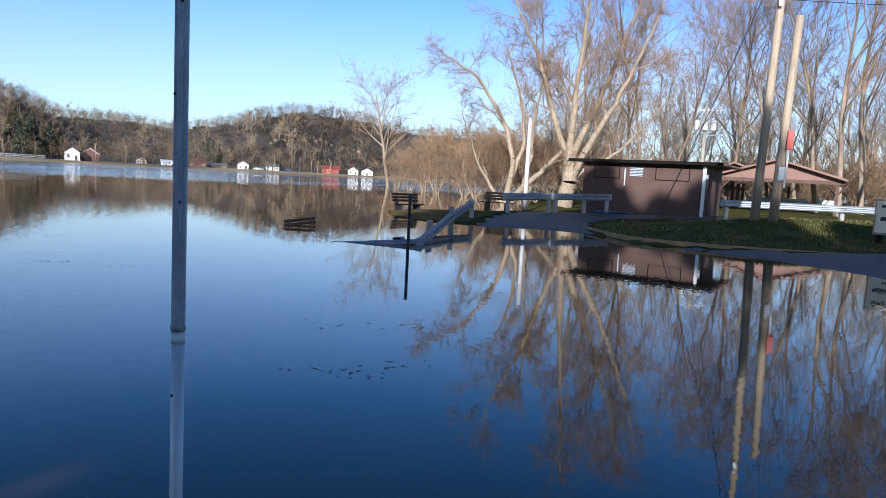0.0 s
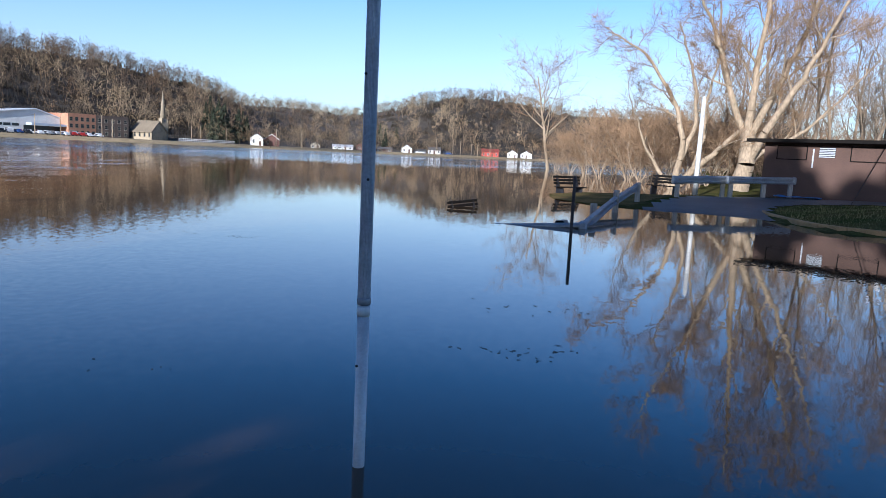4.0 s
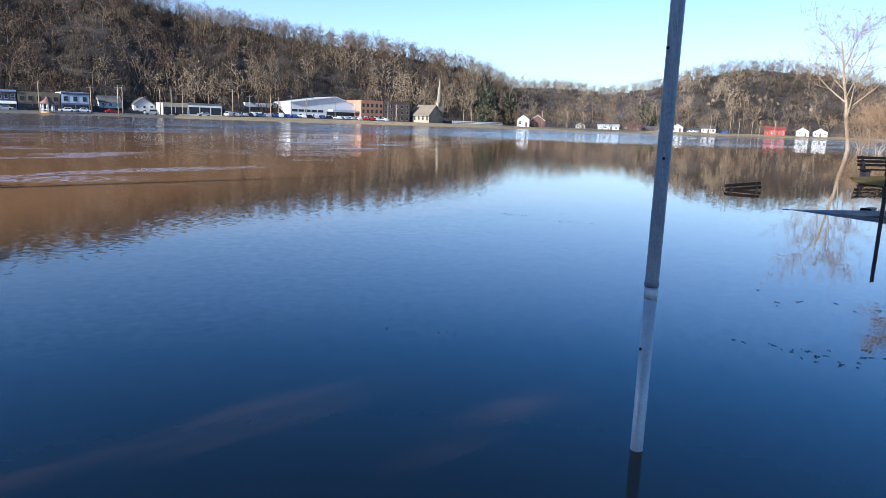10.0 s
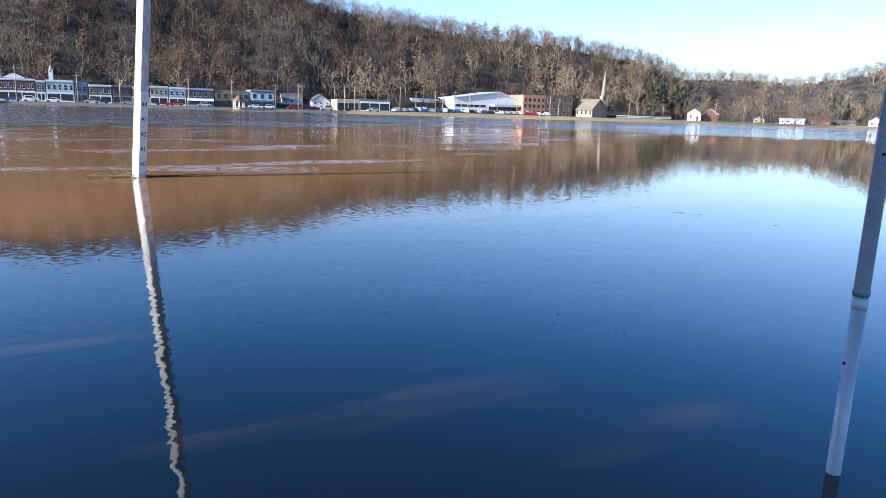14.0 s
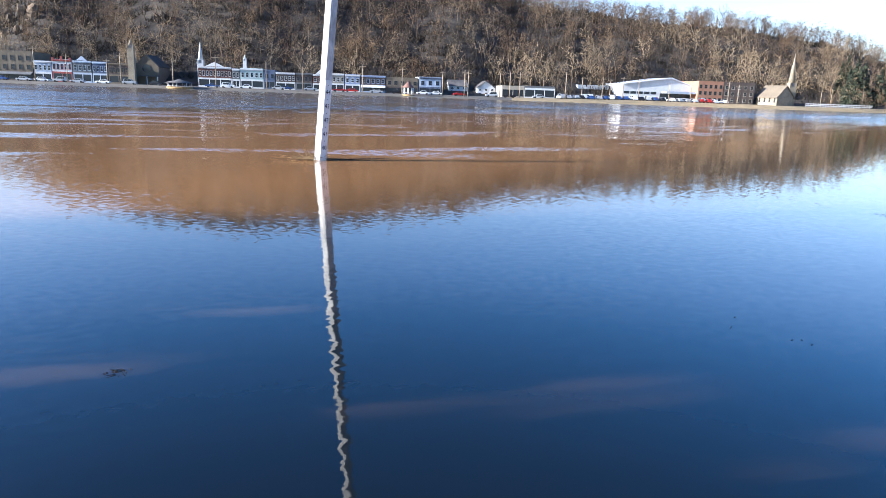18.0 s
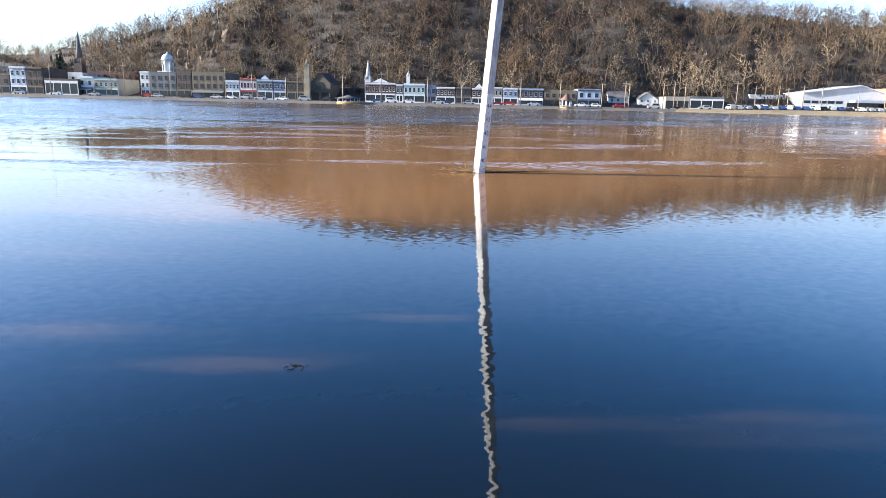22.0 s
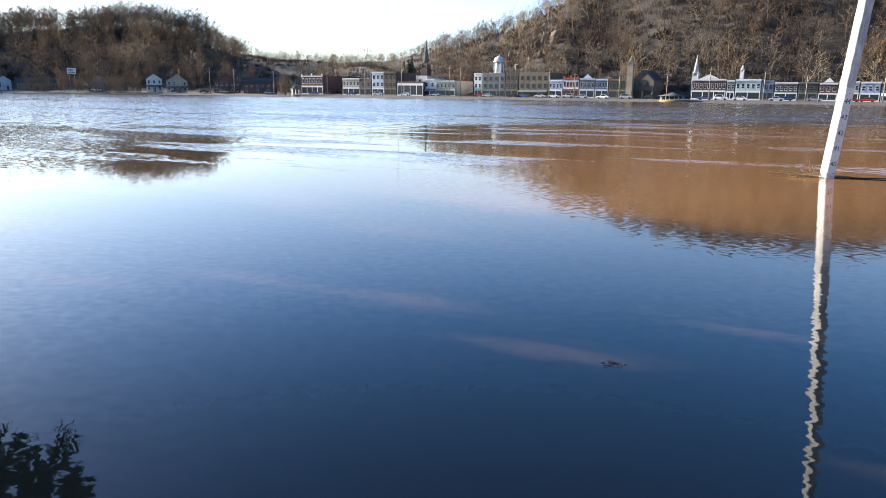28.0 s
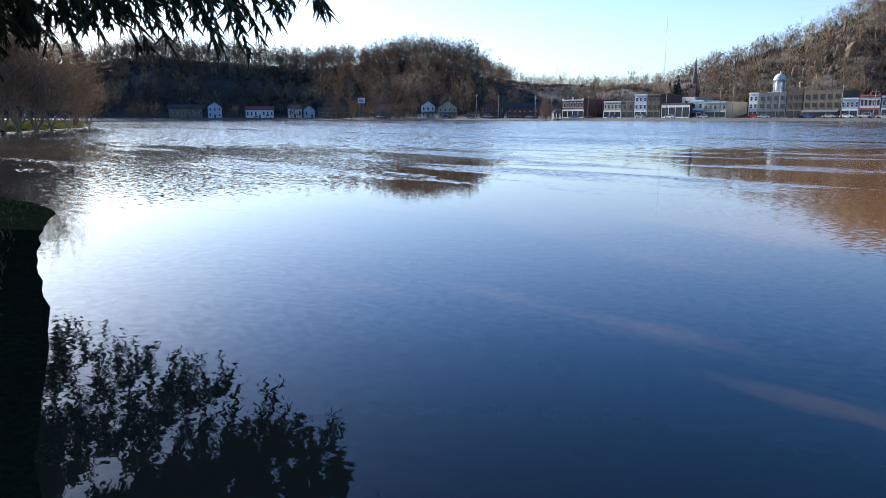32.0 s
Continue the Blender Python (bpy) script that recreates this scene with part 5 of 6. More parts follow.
# ---- vehicles across the river ----
def make_car(paint, label, tall=False):
    c = thing("parked_car", label, "car", group="cars parked along the far street")
    z1 = 1.05 if tall else 0.85
    part("body", slab([(-0.88, 0.32), (0.88, 0.32), (0.9, z1 * 0.8), (0.82, z1), (-0.82, z1), (-0.9, z1 * 0.8)], -2.25, 2.25), paint, c)
    top = z1 + (0.75 if tall else 0.58)
    part("cabin", prism([(-1.9 if tall else -1.5, z1 + 0.004), (1.1, z1 + 0.004), (0.5, top), (-1.7 if tall else -1.0, top)], -0.74, 0.74), paint, c)
    for y in (-0.752, 0.752):
        part("side_window", prism([(-1.55 if tall else -1.25, z1 + 0.06), (0.85, z1 + 0.06), (0.42, top - 0.09), (-1.45 if tall else -0.9, top - 0.09)], y - 0.01, y + 0.01), GLASS, c)
    for x in (-1.4, 1.4):
        for y in (-0.82, 0.82):
            bm = lathe([(0.33, -0.1), (0.33, 0.1)], 10)
            bm.transform(Matrix.Translation((x, y, 0.33)) @ Matrix.Rotation(radians(90), 4, "X"))
            w = part("wheel", bm, RUBBER, c)
    return c


def park_cars():
    rng = random.Random(21)
    protos = [make_car(CARPAINT[i % 5], ("white", "silver", "black", "red", "blue")[i % 5] + (" parked pickup-sized car" if i > 4 else " parked saloon car") + " on the riverside street", i > 4) for i in range(7)]
    spots = []
    for az in (111.2, 110.0, 108.2, 105.9, 103.6, 101.4, 97.6, 96.8, 94.9, 94.0, 92.8, 91.6, 90.6, 89.4, 87.9, 86.1, 84.2, 80.2, 78.9, 77.4, 75.0, 74.3, 72.6, 70.4, 69.2, 67.4, 65.6, 63.4, 62.4, 60.6, 57.8, 56.4, 54.2):
        spots.append((az + rng.uniform(-0.2, 0.2), 247.0 + rng.uniform(-1.5, 1.5), rng.choice((0, 180)) + rng.uniform(-4, 4)))
    for i in range(46):
        spots.append((52.2 - (i % 23) * 0.56 + rng.uniform(-0.12, 0.12), (249.0, 257.0)[i // 23], 90 + rng.uniform(-5, 5)))
    for az in (121.5, 119.5, 118.0, 114.6, 136.8, 135.9, 127.0, 21.8, 15.2, 12.8):
        spots.append((az, None, rng.uniform(-10, 10)))
    used = set()
    for az, q, turn in spots:
        k = rng.choice((0, 0, 1, 1, 2, 3, 4, 5, 6))
        r = q / math.cos(radians(az - SQUARE)) if q else shore(az) + 13
        x, y = ground_at(az, r)
        z = hill_z(az, r)
        m = pose(x, y, z, 0, 0, (SQUARE if q else az) + turn)
        if k not in used:
            used.add(k)
            protos[k].matrix_basis = m
        else:
            copy_thing(protos[k], m)
    for k in range(7):
        if k not in used:
            x, y = ground_at(66.0 + k, 250)
            protos[k].matrix_basis = pose(x, y, hill_z(66.0 + k, 250), 0, 0, SQUARE)


park_cars()


def far_poles():
    first = None
    for az, q, h in ((117.2, 268, 11), (112.9, 262, 10), (104.0, 246, 11), (100.1, 246, 12), (99.2, 247, 12), (92.0, 245, 11), (87.4, 245, 8), (82.9, 243, 9), (79.8, 241, 10.5), (68.4, 242, 9.5), (61.9, 241, 8.5), (60.1, 241, 9.0), (56.4, 243, 9.0), (55.6, 247, 9.0), (51.9, 246, 9.5),
                     (49.0, 247, 8), (47.4, 252, 8.5), (46.2, 250, 8.0), (42.3, 246, 8.5), (39.6, 241, 8.0), (59.8, 243, 8.5), (57.2, 243, 8.5), (50.6, 252, 8.0), (48.4, 249, 7.5), (43.9, 243, 7.0), (38.9, 241, 7.0), (33.35, 250, 6.5), (32.7, 252, 7.2), (31.4, 256, 7.2), (30.75, 258, 7.0),
                     (26.9, 262, 8), (24.9, 262, 8), (23.6, 270, 8), (13.86, 262, 9.5), (12.46, 262, 9), (11.83, 262, 9), (10.92, 262, 7.5), (10.4, 262, 8.5), (9.36, 262, 9), (90.0, 245, 9), (86.5, 245, 10), (76.0, 243, 9), (73.2, 242, 8), (65.2, 242, 9), (96.0, 246, 9), (107.0, 250, 10), (110.0, 252, 10), (114.2, 260, 11), (119.0, 262, 12), (121.2, 262, 11)):
        r = q / math.cos(radians(az - SQUARE)) if az < 113 and az > 28 else shore(az) + 12
        x, y = ground_at(az, r)
        z = hill_z(az, r)
        if first is None:
            first = thing("street_pole", "slim timber utility pole with a crossarm on the far bank", "utility pole", (x, y, z), SQUARE, "poles along the far street")
            part("shaft", lathe([(0.17, -0.5), (0.11, 1.0 * h)], 6), POLEWOOD, first)
            part("crossarm", boxes((-1.1, -0.06, h - 0.9, 1.1, 0.06, h - 0.74)), POLEWOOD, first)
        else:
            o = copy_thing(first, pose(x, y, z, 0, 0, SQUARE))
            o.scale = (1, 1, h / 11)


far_poles()


def billboard():
    az = 128.45
    r = shore(az) + 26
    x, y = ground_at(az, r)
    z = hill_z(az, r)
    b = thing("billboard", "pale roadside billboard on two posts", "billboard", (x, y, z), az)
    for sx in (-1.2, 1.2):
        part("post", boxes((sx - 0.1, 0, -0.4, sx + 0.1, 0.2, 8.6)), POLEWOOD, b)
    board = part("board", boxes((-2.1, -0.15, 8.604, 2.1, 0.1, 11.6)), WHITE, b)
    for k in range(3):
        part("lettering_bar", boxes((-1.7, -0.16, 9.2 + k * 0.75, 1.7 - 0.5 * k, -0.153, 9.55 + k * 0.75)), GREYWALL, board)


def mast():
    x, y = ground_at(104.25, 640)
    m = thing("radio_mast", "slender lattice radio mast on the far skyline", "mast", (x, y, hill_z(104.25, 640) - 1), 20)
    for k in range(3):
        a = k * 2.094
        part("leg", rod((0.5 * math.cos(a), 0.5 * math.sin(a), 0), (0.3 * math.cos(a), 0.3 * math.sin(a), 62), 0.09, 0.05, 4), GALV, m)
    for k in range(14):
        part("brace", lathe([(0.5, 3 + k * 4.3), (0.5, 3.08 + k * 4.3)], 3), GALV, m)


def outcrop(az0, az1, u0, u1, count, seed, label, big=1.0):
    """A sandstone cliff: leaning blocks of rock set into the slope."""
    rng = random.Random(seed)
    mid = (az0 + az1) / 2
    b = thing("rock_outcrop", label, "cliff", (0, 0, 0))
    for i in range(count):
        az = az0 + (az1 - az0) * (i + rng.random()) / count
        s, c = shore(az), crest(az)
        r = s + 46 + (c - s - 46) * rng.uniform(u0, u1)
        x, y = ground_at(az, r)
        z = hill_z(az, r)
        bm = bmesh.new()
        bmesh.ops.create_icosphere(bm, subdivisions=2, radius=1.0)
        w, d, h = (rng.uniform(1.2, 2.6) * big, rng.uniform(1.5, 3) * big, rng.uniform(2.5, 5.5) * big)
        for v in bm.verts:
            k = 1 + 0.35 * noise.noise(v.co * 1.7 + Vector((i * 3.1, seed, 0)))
            v.co = Vector((max(min(v.co.x * 1.3, 0.9), -0.9) * w * k, max(min(v.co.y * 1.3, 0.9), -0.9) * d * k, max(min(v.co.z * 1.3, 0.92), -0.92) * h * k))
        bm.transform(Matrix.Translation((x, y, z + h * 0.15)) @ Matrix.Rotation(radians(az + rng.uniform(-25, 25)), 4, "Z"))
        part("rock", bm, ROCK, b)


def fence():
    b = thing("white_fence", "low white paling fence along the far bank", "fence", (0, 0, 0))
    for i in range(26):
        az = 34.2 - i * 0.16
        r = shore(az) + 20
        x, y = ground_at(az, r)
        z = hill_z(az, r)
        bm = boxes((-0.45, -0.04, -0.2, -0.3, 0.06, 1.5), (-0.296, -0.03, 0.5, 0.75, 0.03, 0.75), (-0.296, -0.03, 1.1, 0.75, 0.03, 1.35))
        bm.transform(Matrix.Translation((x, y, z)) @ Matrix.Rotation(radians(SQUARE), 4, "Z"))
        part("panel", bm, WHITE, b)


billboard()
mast()
outcrop(91.5, 95.2, 0.26, 0.42, 13, 5, "sunlit tan sandstone cliff above the courthouse", 0.75)
outcrop(7.0, 14.5, 0.30, 0.40, 18, 7, "pale rock ledges on the wooded far hill", 0.5)
fence()


# ---- things standing in the flood ----
def near_post():
    """The round sign post that stands in the water by the bank."""
    p = thing("sign_post", "dull aluminium pipe post with a collar, standing in the flood", "post", (-1.19, 3.10, 0), 0)
    part("lower_pipe", lathe([(0.030, -1.2), (0.030, 0.82)], 24), ALU, p, "paler smooth lower pipe")
    bm = bmesh.new()
    flutes = 28
    rings = []
    for z in (0.855, 4.2):
        rings.append([bm.verts.new(((0.0285 + (0.0028 if i % 2 else 0)) * math.cos(2 * math.pi * i / (flutes * 2)), (0.0285 + (0.0028 if i % 2 else 0)) * math.sin(2 * math.pi * i / (flutes * 2)), z)) for i in range(flutes * 2)])
    for i in range(flutes * 2):
        bm.faces.new((rings[0][i], rings[0][(i + 1) % (flutes * 2)], rings[1][(i + 1) % (flutes * 2)], rings[1][i]))
    bm.faces.new(rings[1])
    upper = part("upper_pipe", bm, GALV, p, "darker ribbed upper pipe")
    part("collar", lathe([(0.0305, 0.82), (0.034, 0.824), (0.034, 0.847), (0.0305, 0.855)], 24), RAILSTEEL, p)
    part("label_band", lathe([(0.0312, 0.765), (0.0312, 0.81)], 24), PLATEWHITE, p, "faded paper band")
    for z, a in ((0.52, -120), (1.42, -70), (2.3, -70), (1.9, -120)):
        bm = lathe([(0.007, 0), (0.007, 0.008), (0.003, 0.011)], 8)
        r = 0.029
        bm.transform(Matrix.Translation((r * math.cos(radians(a)), r * math.sin(radians(a)), z)) @ Matrix.Rotation(radians(a + 90), 4, "Z") @ Matrix.Rotation(radians(90), 4, "X"))
        part("bolt", bm, INK, p)


near_post()


def gauge():
    """The leaning river gauge with its numbered plate."""
    az = 72.3
    x, y = -15.15, 4.66
    g = thing("river_gauge", "leaning weathered white timber river gauge marked in feet", "river gauge", (x, y, 0), az + 41.0)
    # leans to the right as seen from the bank
    side = Vector((math.cos(radians(az)), math.sin(radians(az)), 0))
    tilt = Matrix.Rotation(radians(4.5), 4, Vector((-math.sin(radians(az)), math.cos(radians(az)), 0)))
    g.matrix_basis = Matrix.Translation((x, y, 0)) @ tilt @ Matrix.Rotation(radians(az + 39.0), 4, "Z")
    h = 0.098
    part("post", boxes((-h, -h, -1.5, h, h, 8.7), bevel=0.012), GAUGEWHITE, g)
    foot = 0.3048
    z40 = 0.285
    plate = part("number_plate", boxes((-h + 0.006, -h - 0.006, -0.6, h - 0.006, -h - 0.0005, z40 + 4.85 * foot)), PLATEWHITE, g, "white enamel number plate")
    for k in range(5):
        cu = bpy.data.curves.new("number", "FONT")
        cu.body, cu.size, cu.extrude, cu.align_x, cu.align_y = str(40 + k), 0.135, 0.001, "CENTER", "CENTER"
        cu.materials.append(INK)
        tmp = new("number", cu)
        dg = bpy.context.evaluated_depsgraph_get()
        me = bpy.data.meshes.new_from_object(tmp.evaluated_get(dg))
        bpy.data.objects.remove(tmp)
        ob = new("number", me)
        ob.parent = plate
        ob.matrix_basis = pose(0.0, -h - 0.009, z40 + k * foot, 90, 0, 0)
        me.materials.clear()
        me.materials.append(INK)
        bm = lathe([(0.010, 0), (0.010, 0.003)], 8)
        bm.transform(Matrix.Translation((0, -h - 0.006, z40 + (k + 0.5) * foot)) @ Matrix.Rotation(radians(90), 4, "X"))
        part("half_foot_mark", bm, INK, plate)
    # straw and sticks caught at the foot
    rng = random.Random(4)
    segs = []
    for i in range(70):
        a = rng.uniform(0, 6.28)
        p = np.array([x - side.x * 0.25 + rng.gauss(0, 0.28) * side.x, y - side.y * 0.25 + rng.gauss(0, 0.28) * side.y, rng.uniform(0.0, 0.05)])
        d = np.array([math.cos(a), math.sin(a), rng.uniform(-0.05, 0.25)]) * rng.uniform(0.15, 0.5)
        segs.append((p, p + d, 0.006, 0.003, 0))
    for i in range(4):
        p = np.array([x - side.x * rng.uniform(0.1, 0.3), y - side.y * rng.uniform(0.1, 0.3), 0.0])
        segs.append((p, p + np.array([side.x * rng.uniform(-0.2, 0.0), side.y * rng.uniform(-0.2, 0), rng.uniform(0.2, 0.4)]), 0.005, 0.002, 0))
    v, q = tubes(segs, 3)
    tagged(new("drift_straw", array_mesh("drift_straw", v, q, NONE3, STRAW)), "straw and sticks caught at the foot of the gauge", "debris", kind="stuff")
    # a floating log trailing downstream
    log = thing("floating_branch", "dark wet branch floating beside the gauge", "branch", (x + side.x * 0.9, y + side.y * 0.9, 0.0))
    last = Vector((-side.x * 0.75, -side.y * 0.75, 0.0))
    for k in range(5):
        nxt = last + Vector((side.x, side.y, 0)) * rng.uniform(0.2, 0.4) + Vector((rng.uniform(-0.1, 0.1), rng.uniform(-0.1, 0.1), rng.uniform(-0.004, 0.01)))
        part("stem" if k < 2 else "twig", rod(tuple(last), tuple(nxt), 0.02 - k * 0.003, 0.016 - k * 0.003, 6), DRIFT, log)
        last = nxt



gauge()


def beam(bm, p0, p1, up=Vector((0, 0, 1))):
    """A corrugated steel rail between two points, its ribs to one side."""
    p0, p1 = Vector(p0), Vector(p1)
    d = (p1 - p0).normalized()
    side = d.cross(up).normalized()
    v = side.cross(d).normalized()
    prof = [(0.0, -0.155), (0.035, -0.125), (0.075, -0.105), (0.075, -0.055), (0.01, -0.02), (0.01, 0.02), (0.075, 0.055), (0.075, 0.105), (0.035, 0.125), (0.0, 0.155)]
    rows = []
    for p in (p0, p1):
        f = [bm.verts.new(p + side * a + v * b) for a, b in prof]
        k = [bm.verts.new(p + side * (a - 0.006) + v * b) for a, b in prof]
        rows.append((f, k))
    (f0, k0), (f1, k1) = rows
    for i in range(len(prof) - 1):
        bm.faces.new((f0[i], f0[i + 1], f1[i + 1], f1[i]))
        bm.faces.new((k0[i + 1], k0[i], k1[i], k1[i + 1]))
    for a, b in ((f0, k0), (f1, k1)):
        for i in range(len(prof) - 1):
            bm.faces.new((a[i + 1], a[i], b[i], b[i + 1]))
    return bm


def guardrail(label, points, posts, post_h=0.74):
    g = thing("guardrail", label, "guardrail", group="guardrails by the ramp")
    for a, b in zip(points, points[1:]):
        part("rail_beam", beam(bmesh.new(), a, b), RAILSTEEL, g)
        for p in (a, b):
            bm = lathe([(0.018, 0), (0.018, 0.02)], 8)
            s = (Vector(b) - Vector(a)).normalized().cross(Vector((0, 0, 1)))
            bm.transform(Matrix.Translation(Vector(p) + s * 0.012) @ s.to_track_quat("Z", "Y").to_matrix().to_4x4())
            part("bolt", bm, INK, g)
    for p, q in ((points[0], points[1]), (points[-1], points[-2])):
        d = (Vector(p) - Vector(q)).normalized()
        bm = boxes((-0.02, -0.075, -0.17, 0.20, 0.075, 0.17), bevel=0.05)
        bm.transform(Matrix.Translation(Vector(p)) @ d.to_track_quat("X", "Z").to_matrix().to_4x4())
        part("end_cap", bm, RAILSTEEL, g)
    for x, y, z0, z1 in posts:
        part("post", boxes((x - 0.09, y - 0.09, z0, x + 0.09, y + 0.09, z1), bevel=0.012), POSTWOOD, g)
    return g


# the collapsed run that dips into the water
guardrail("bent steel guardrail dipping down into the flood", [(-0.50, 16.3, 0.0), (0.20, 21.4, 0.33), (1.05, 26.2, 0.64)],
          [(-0.30, 18.7, -1, 0.44), (0.33, 22.1, -1, 0.70), (1.18, 26.5, -1, 0.86)])
guardrail("fallen steel guardrail lying just above the water", [(-2.35, 15.9, -0.15), (-0.58, 16.1, -0.02)], [(-0.95, 16.6, -1, 0.13)])
guardrail("grey steel guardrail on timber posts by the water", [(2.75, 29.2, 0.98), (4.95, 31.2, 1.05)], [(2.86, 29.4, -0.2, 1.12), (4.9, 31.3, -0.2, 1.18)])
guardrail("grey steel guardrail on timber posts near the brown building", [(5.1, 31.0, 1.06), (8.2, 33.6, 1.12)], [(5.2, 31.2, -0.2, 1.2), (6.8, 32.6, -0.2, 1.18), (8.15, 33.7, -0.2, 1.22)])
guardrail("long pale guardrail behind the grass island", [(12.62, 30.4, 1.18), (17.4, 29.4, 1.2), (26, 27.6, 1.24), (40, 24.6, 1.3)],
          [(12.75, 30.55, 0.3, 1.30), (17.4, 29.6, 0.3, 1.31), (21.7, 28.8, 0.3, 1.33), (26, 27.8, 0.3, 1.35), (33, 26.3, 0.3, 1.35)])


def bench(x, y, z, rz, tilt, label):
    b = thing("park_bench", label, "bench", (x, y, z), rz, "flooded park benches", rx=tilt[0], ry=tilt[1])
    for k, zz in enumerate((0.56, 0.70, 0.84)):
        bm = boxes((-0.85, 0.20 + k * 0.03, zz, 0.85, 0.24 + k * 0.03, zz + 0.105), bevel=0.008)
        part("back_slat", bm, DARKWOOD, b)
    for k in range(4):
        part("seat_slat", boxes((-0.85, -0.24 + k * 0.11, 0.42, 0.85, -0.15 + k * 0.11, 0.46), bevel=0.008), DARKWOOD, b)
    for sx in (-0.6, 0.6):
        part("leg_frame", slab([(-0.25, -0.3), (-0.19, -0.3), (-0.17, 0.415), (0.19, 0.415), (0.18, -0.3), (0.25, -0.3), (0.33, 0.98), (0.285, 0.98), (0.235, 0.41)][::-1], sx - 0.03, sx + 0.03), INK, b)
    return b


drowned = bench(-4.0, 20.2, -0.56, 52, (0, -4), "dark timber park bench drowned to its back slats")
drowned.matrix_basis = drowned.matrix_basis @ Matrix.Diagonal((0.70, 0.8, 0.8, 1))
bench(-1.55, 32.0, -0.12, 48, (0, 0), "dark timber park bench on the grassy point")
bench(2.75, 34.2, 0.12, -38, (0, 0), "dark timber park bench behind the guardrail")


def mooring():
    m = thing("marker_post", "thin dark steel post standing in the flood", "post", (-0.72, 15.5, 0), 0)
    part("shaft", boxes((-0.035, -0.035, -1, 0.035, 0.035, 1.22), bevel=0.006), INK, m)
    part("foot_block", boxes((-0.42, 0.85, -0.3, -0.22, 1.0, 0.12), bevel=0.02), DARKWOOD, m)


mooring()


def white_pole():
    x, y = ground_at(-6.95, 36.0)
    z = height(x, y)
    p = thing("white_pole", "tall white timber pole with a slanting cut top", "pole", (x, y, z))
    part("shaft", lathe([(0.13, -0.3), (0.115, 2.4), (0.095, 4.66), (0.05, 4.82)], 12), GAUGEWHITE, p)


white_pole()


# ---- the park buildings ----
def restroom():
    x, y = ground_at(-16.1, 35.2)
    b = thing("park_restroom", "low brown painted park restroom with a flat overhanging roof", "building", (x, y, 0.50), -33.0)
    w, d, h = 5.95, 4.2, 2.38
    part("wall", boxes((-w / 2, 0, -0.4, w / 2, d, h)), BROWNPAINT, b)
    part("roof", slab([(-0.55, h + 0.004), (d + 0.5, h - 0.10 + 0.11), (d + 0.5, h + 0.09), (-0.55, h + 0.11)], -w / 2 - 0.62, w / 2 + 0.9), BROWNROOF, b)
    part("fascia", boxes((-w / 2 - 0.65, -0.60, h - 0.02, w / 2 + 0.93, -0.552, h + 0.13)), DARKWOOD, b)
    for x0, x1 in ((-2.35, -1.1), (0.75, 2.3)):
        fr = part("vent_panel", boxes((x0, -0.02, 1.62, x1, -0.004, 2.2)), BROWNPAINT, b)
        part("vent_frame", boxes((x0 - 0.04, -0.035, 1.58, x1 + 0.04, -0.005, 1.619), (x0 - 0.04, -0.035, 2.201, x1 + 0.04, -0.005, 2.24), (x0 - 0.04, -0.035, 1.62, x0 - 0.001, -0.005, 2.2), (x1 + 0.001, -0.035, 1.62, x1 + 0.04, -0.005, 2.2)), DARKWOOD, fr, "dark timber frame")
    wi = part("window", boxes((-0.55, -0.03, 1.72, 0.1, -0.004, 2.18), bevel=0.01), INK, b, "small louvred window")
    for k in range(6):
        part("louvre", boxes((-0.55, -0.055, 1.735 + k * 0.075, 0.1, -0.031, 1.775 + k * 0.075)), GALV, wi)
    part("conduit", boxes((-0.82, -0.05, 1.25, -0.77, -0.004, 2.1)), GALV, b)
    part("corner_post", boxes((w / 2 - 0.02, -0.14, -0.4, w / 2 + 0.12, -0.004, h - 0.05)), WHITE, b, "white corner downpipe board")
    part("door", boxes((w / 2 + 0.004, 1.2, 0, w / 2 + 0.05, 2.2, 2.05)), BROWNWOOD, b)
    part("side_light", boxes((w / 2 + 0.004, 0.45, 1.75, w / 2 + 0.09, 0.65, 1.95)), GALV, b)
    t = thing("tarpaulin", "crumpled blue tarpaulin on the asphalt", "tarpaulin", (8.3, 33.0, height(8.3, 33.0) + 0.04), -16)
    bm = bmesh.new()
    bmesh.ops.create_grid(bm, x_segments=14, y_segments=6, size=0.5)
    for v in bm.verts:
        v.co = Vector((v.co.x * 1.9, v.co.y * 0.9, 0.06 + 0.08 * noise.noise((v.co.x * 4, v.co.y * 5, 1))))
    part("sheet", bm, BLUETARP, t)


restroom()


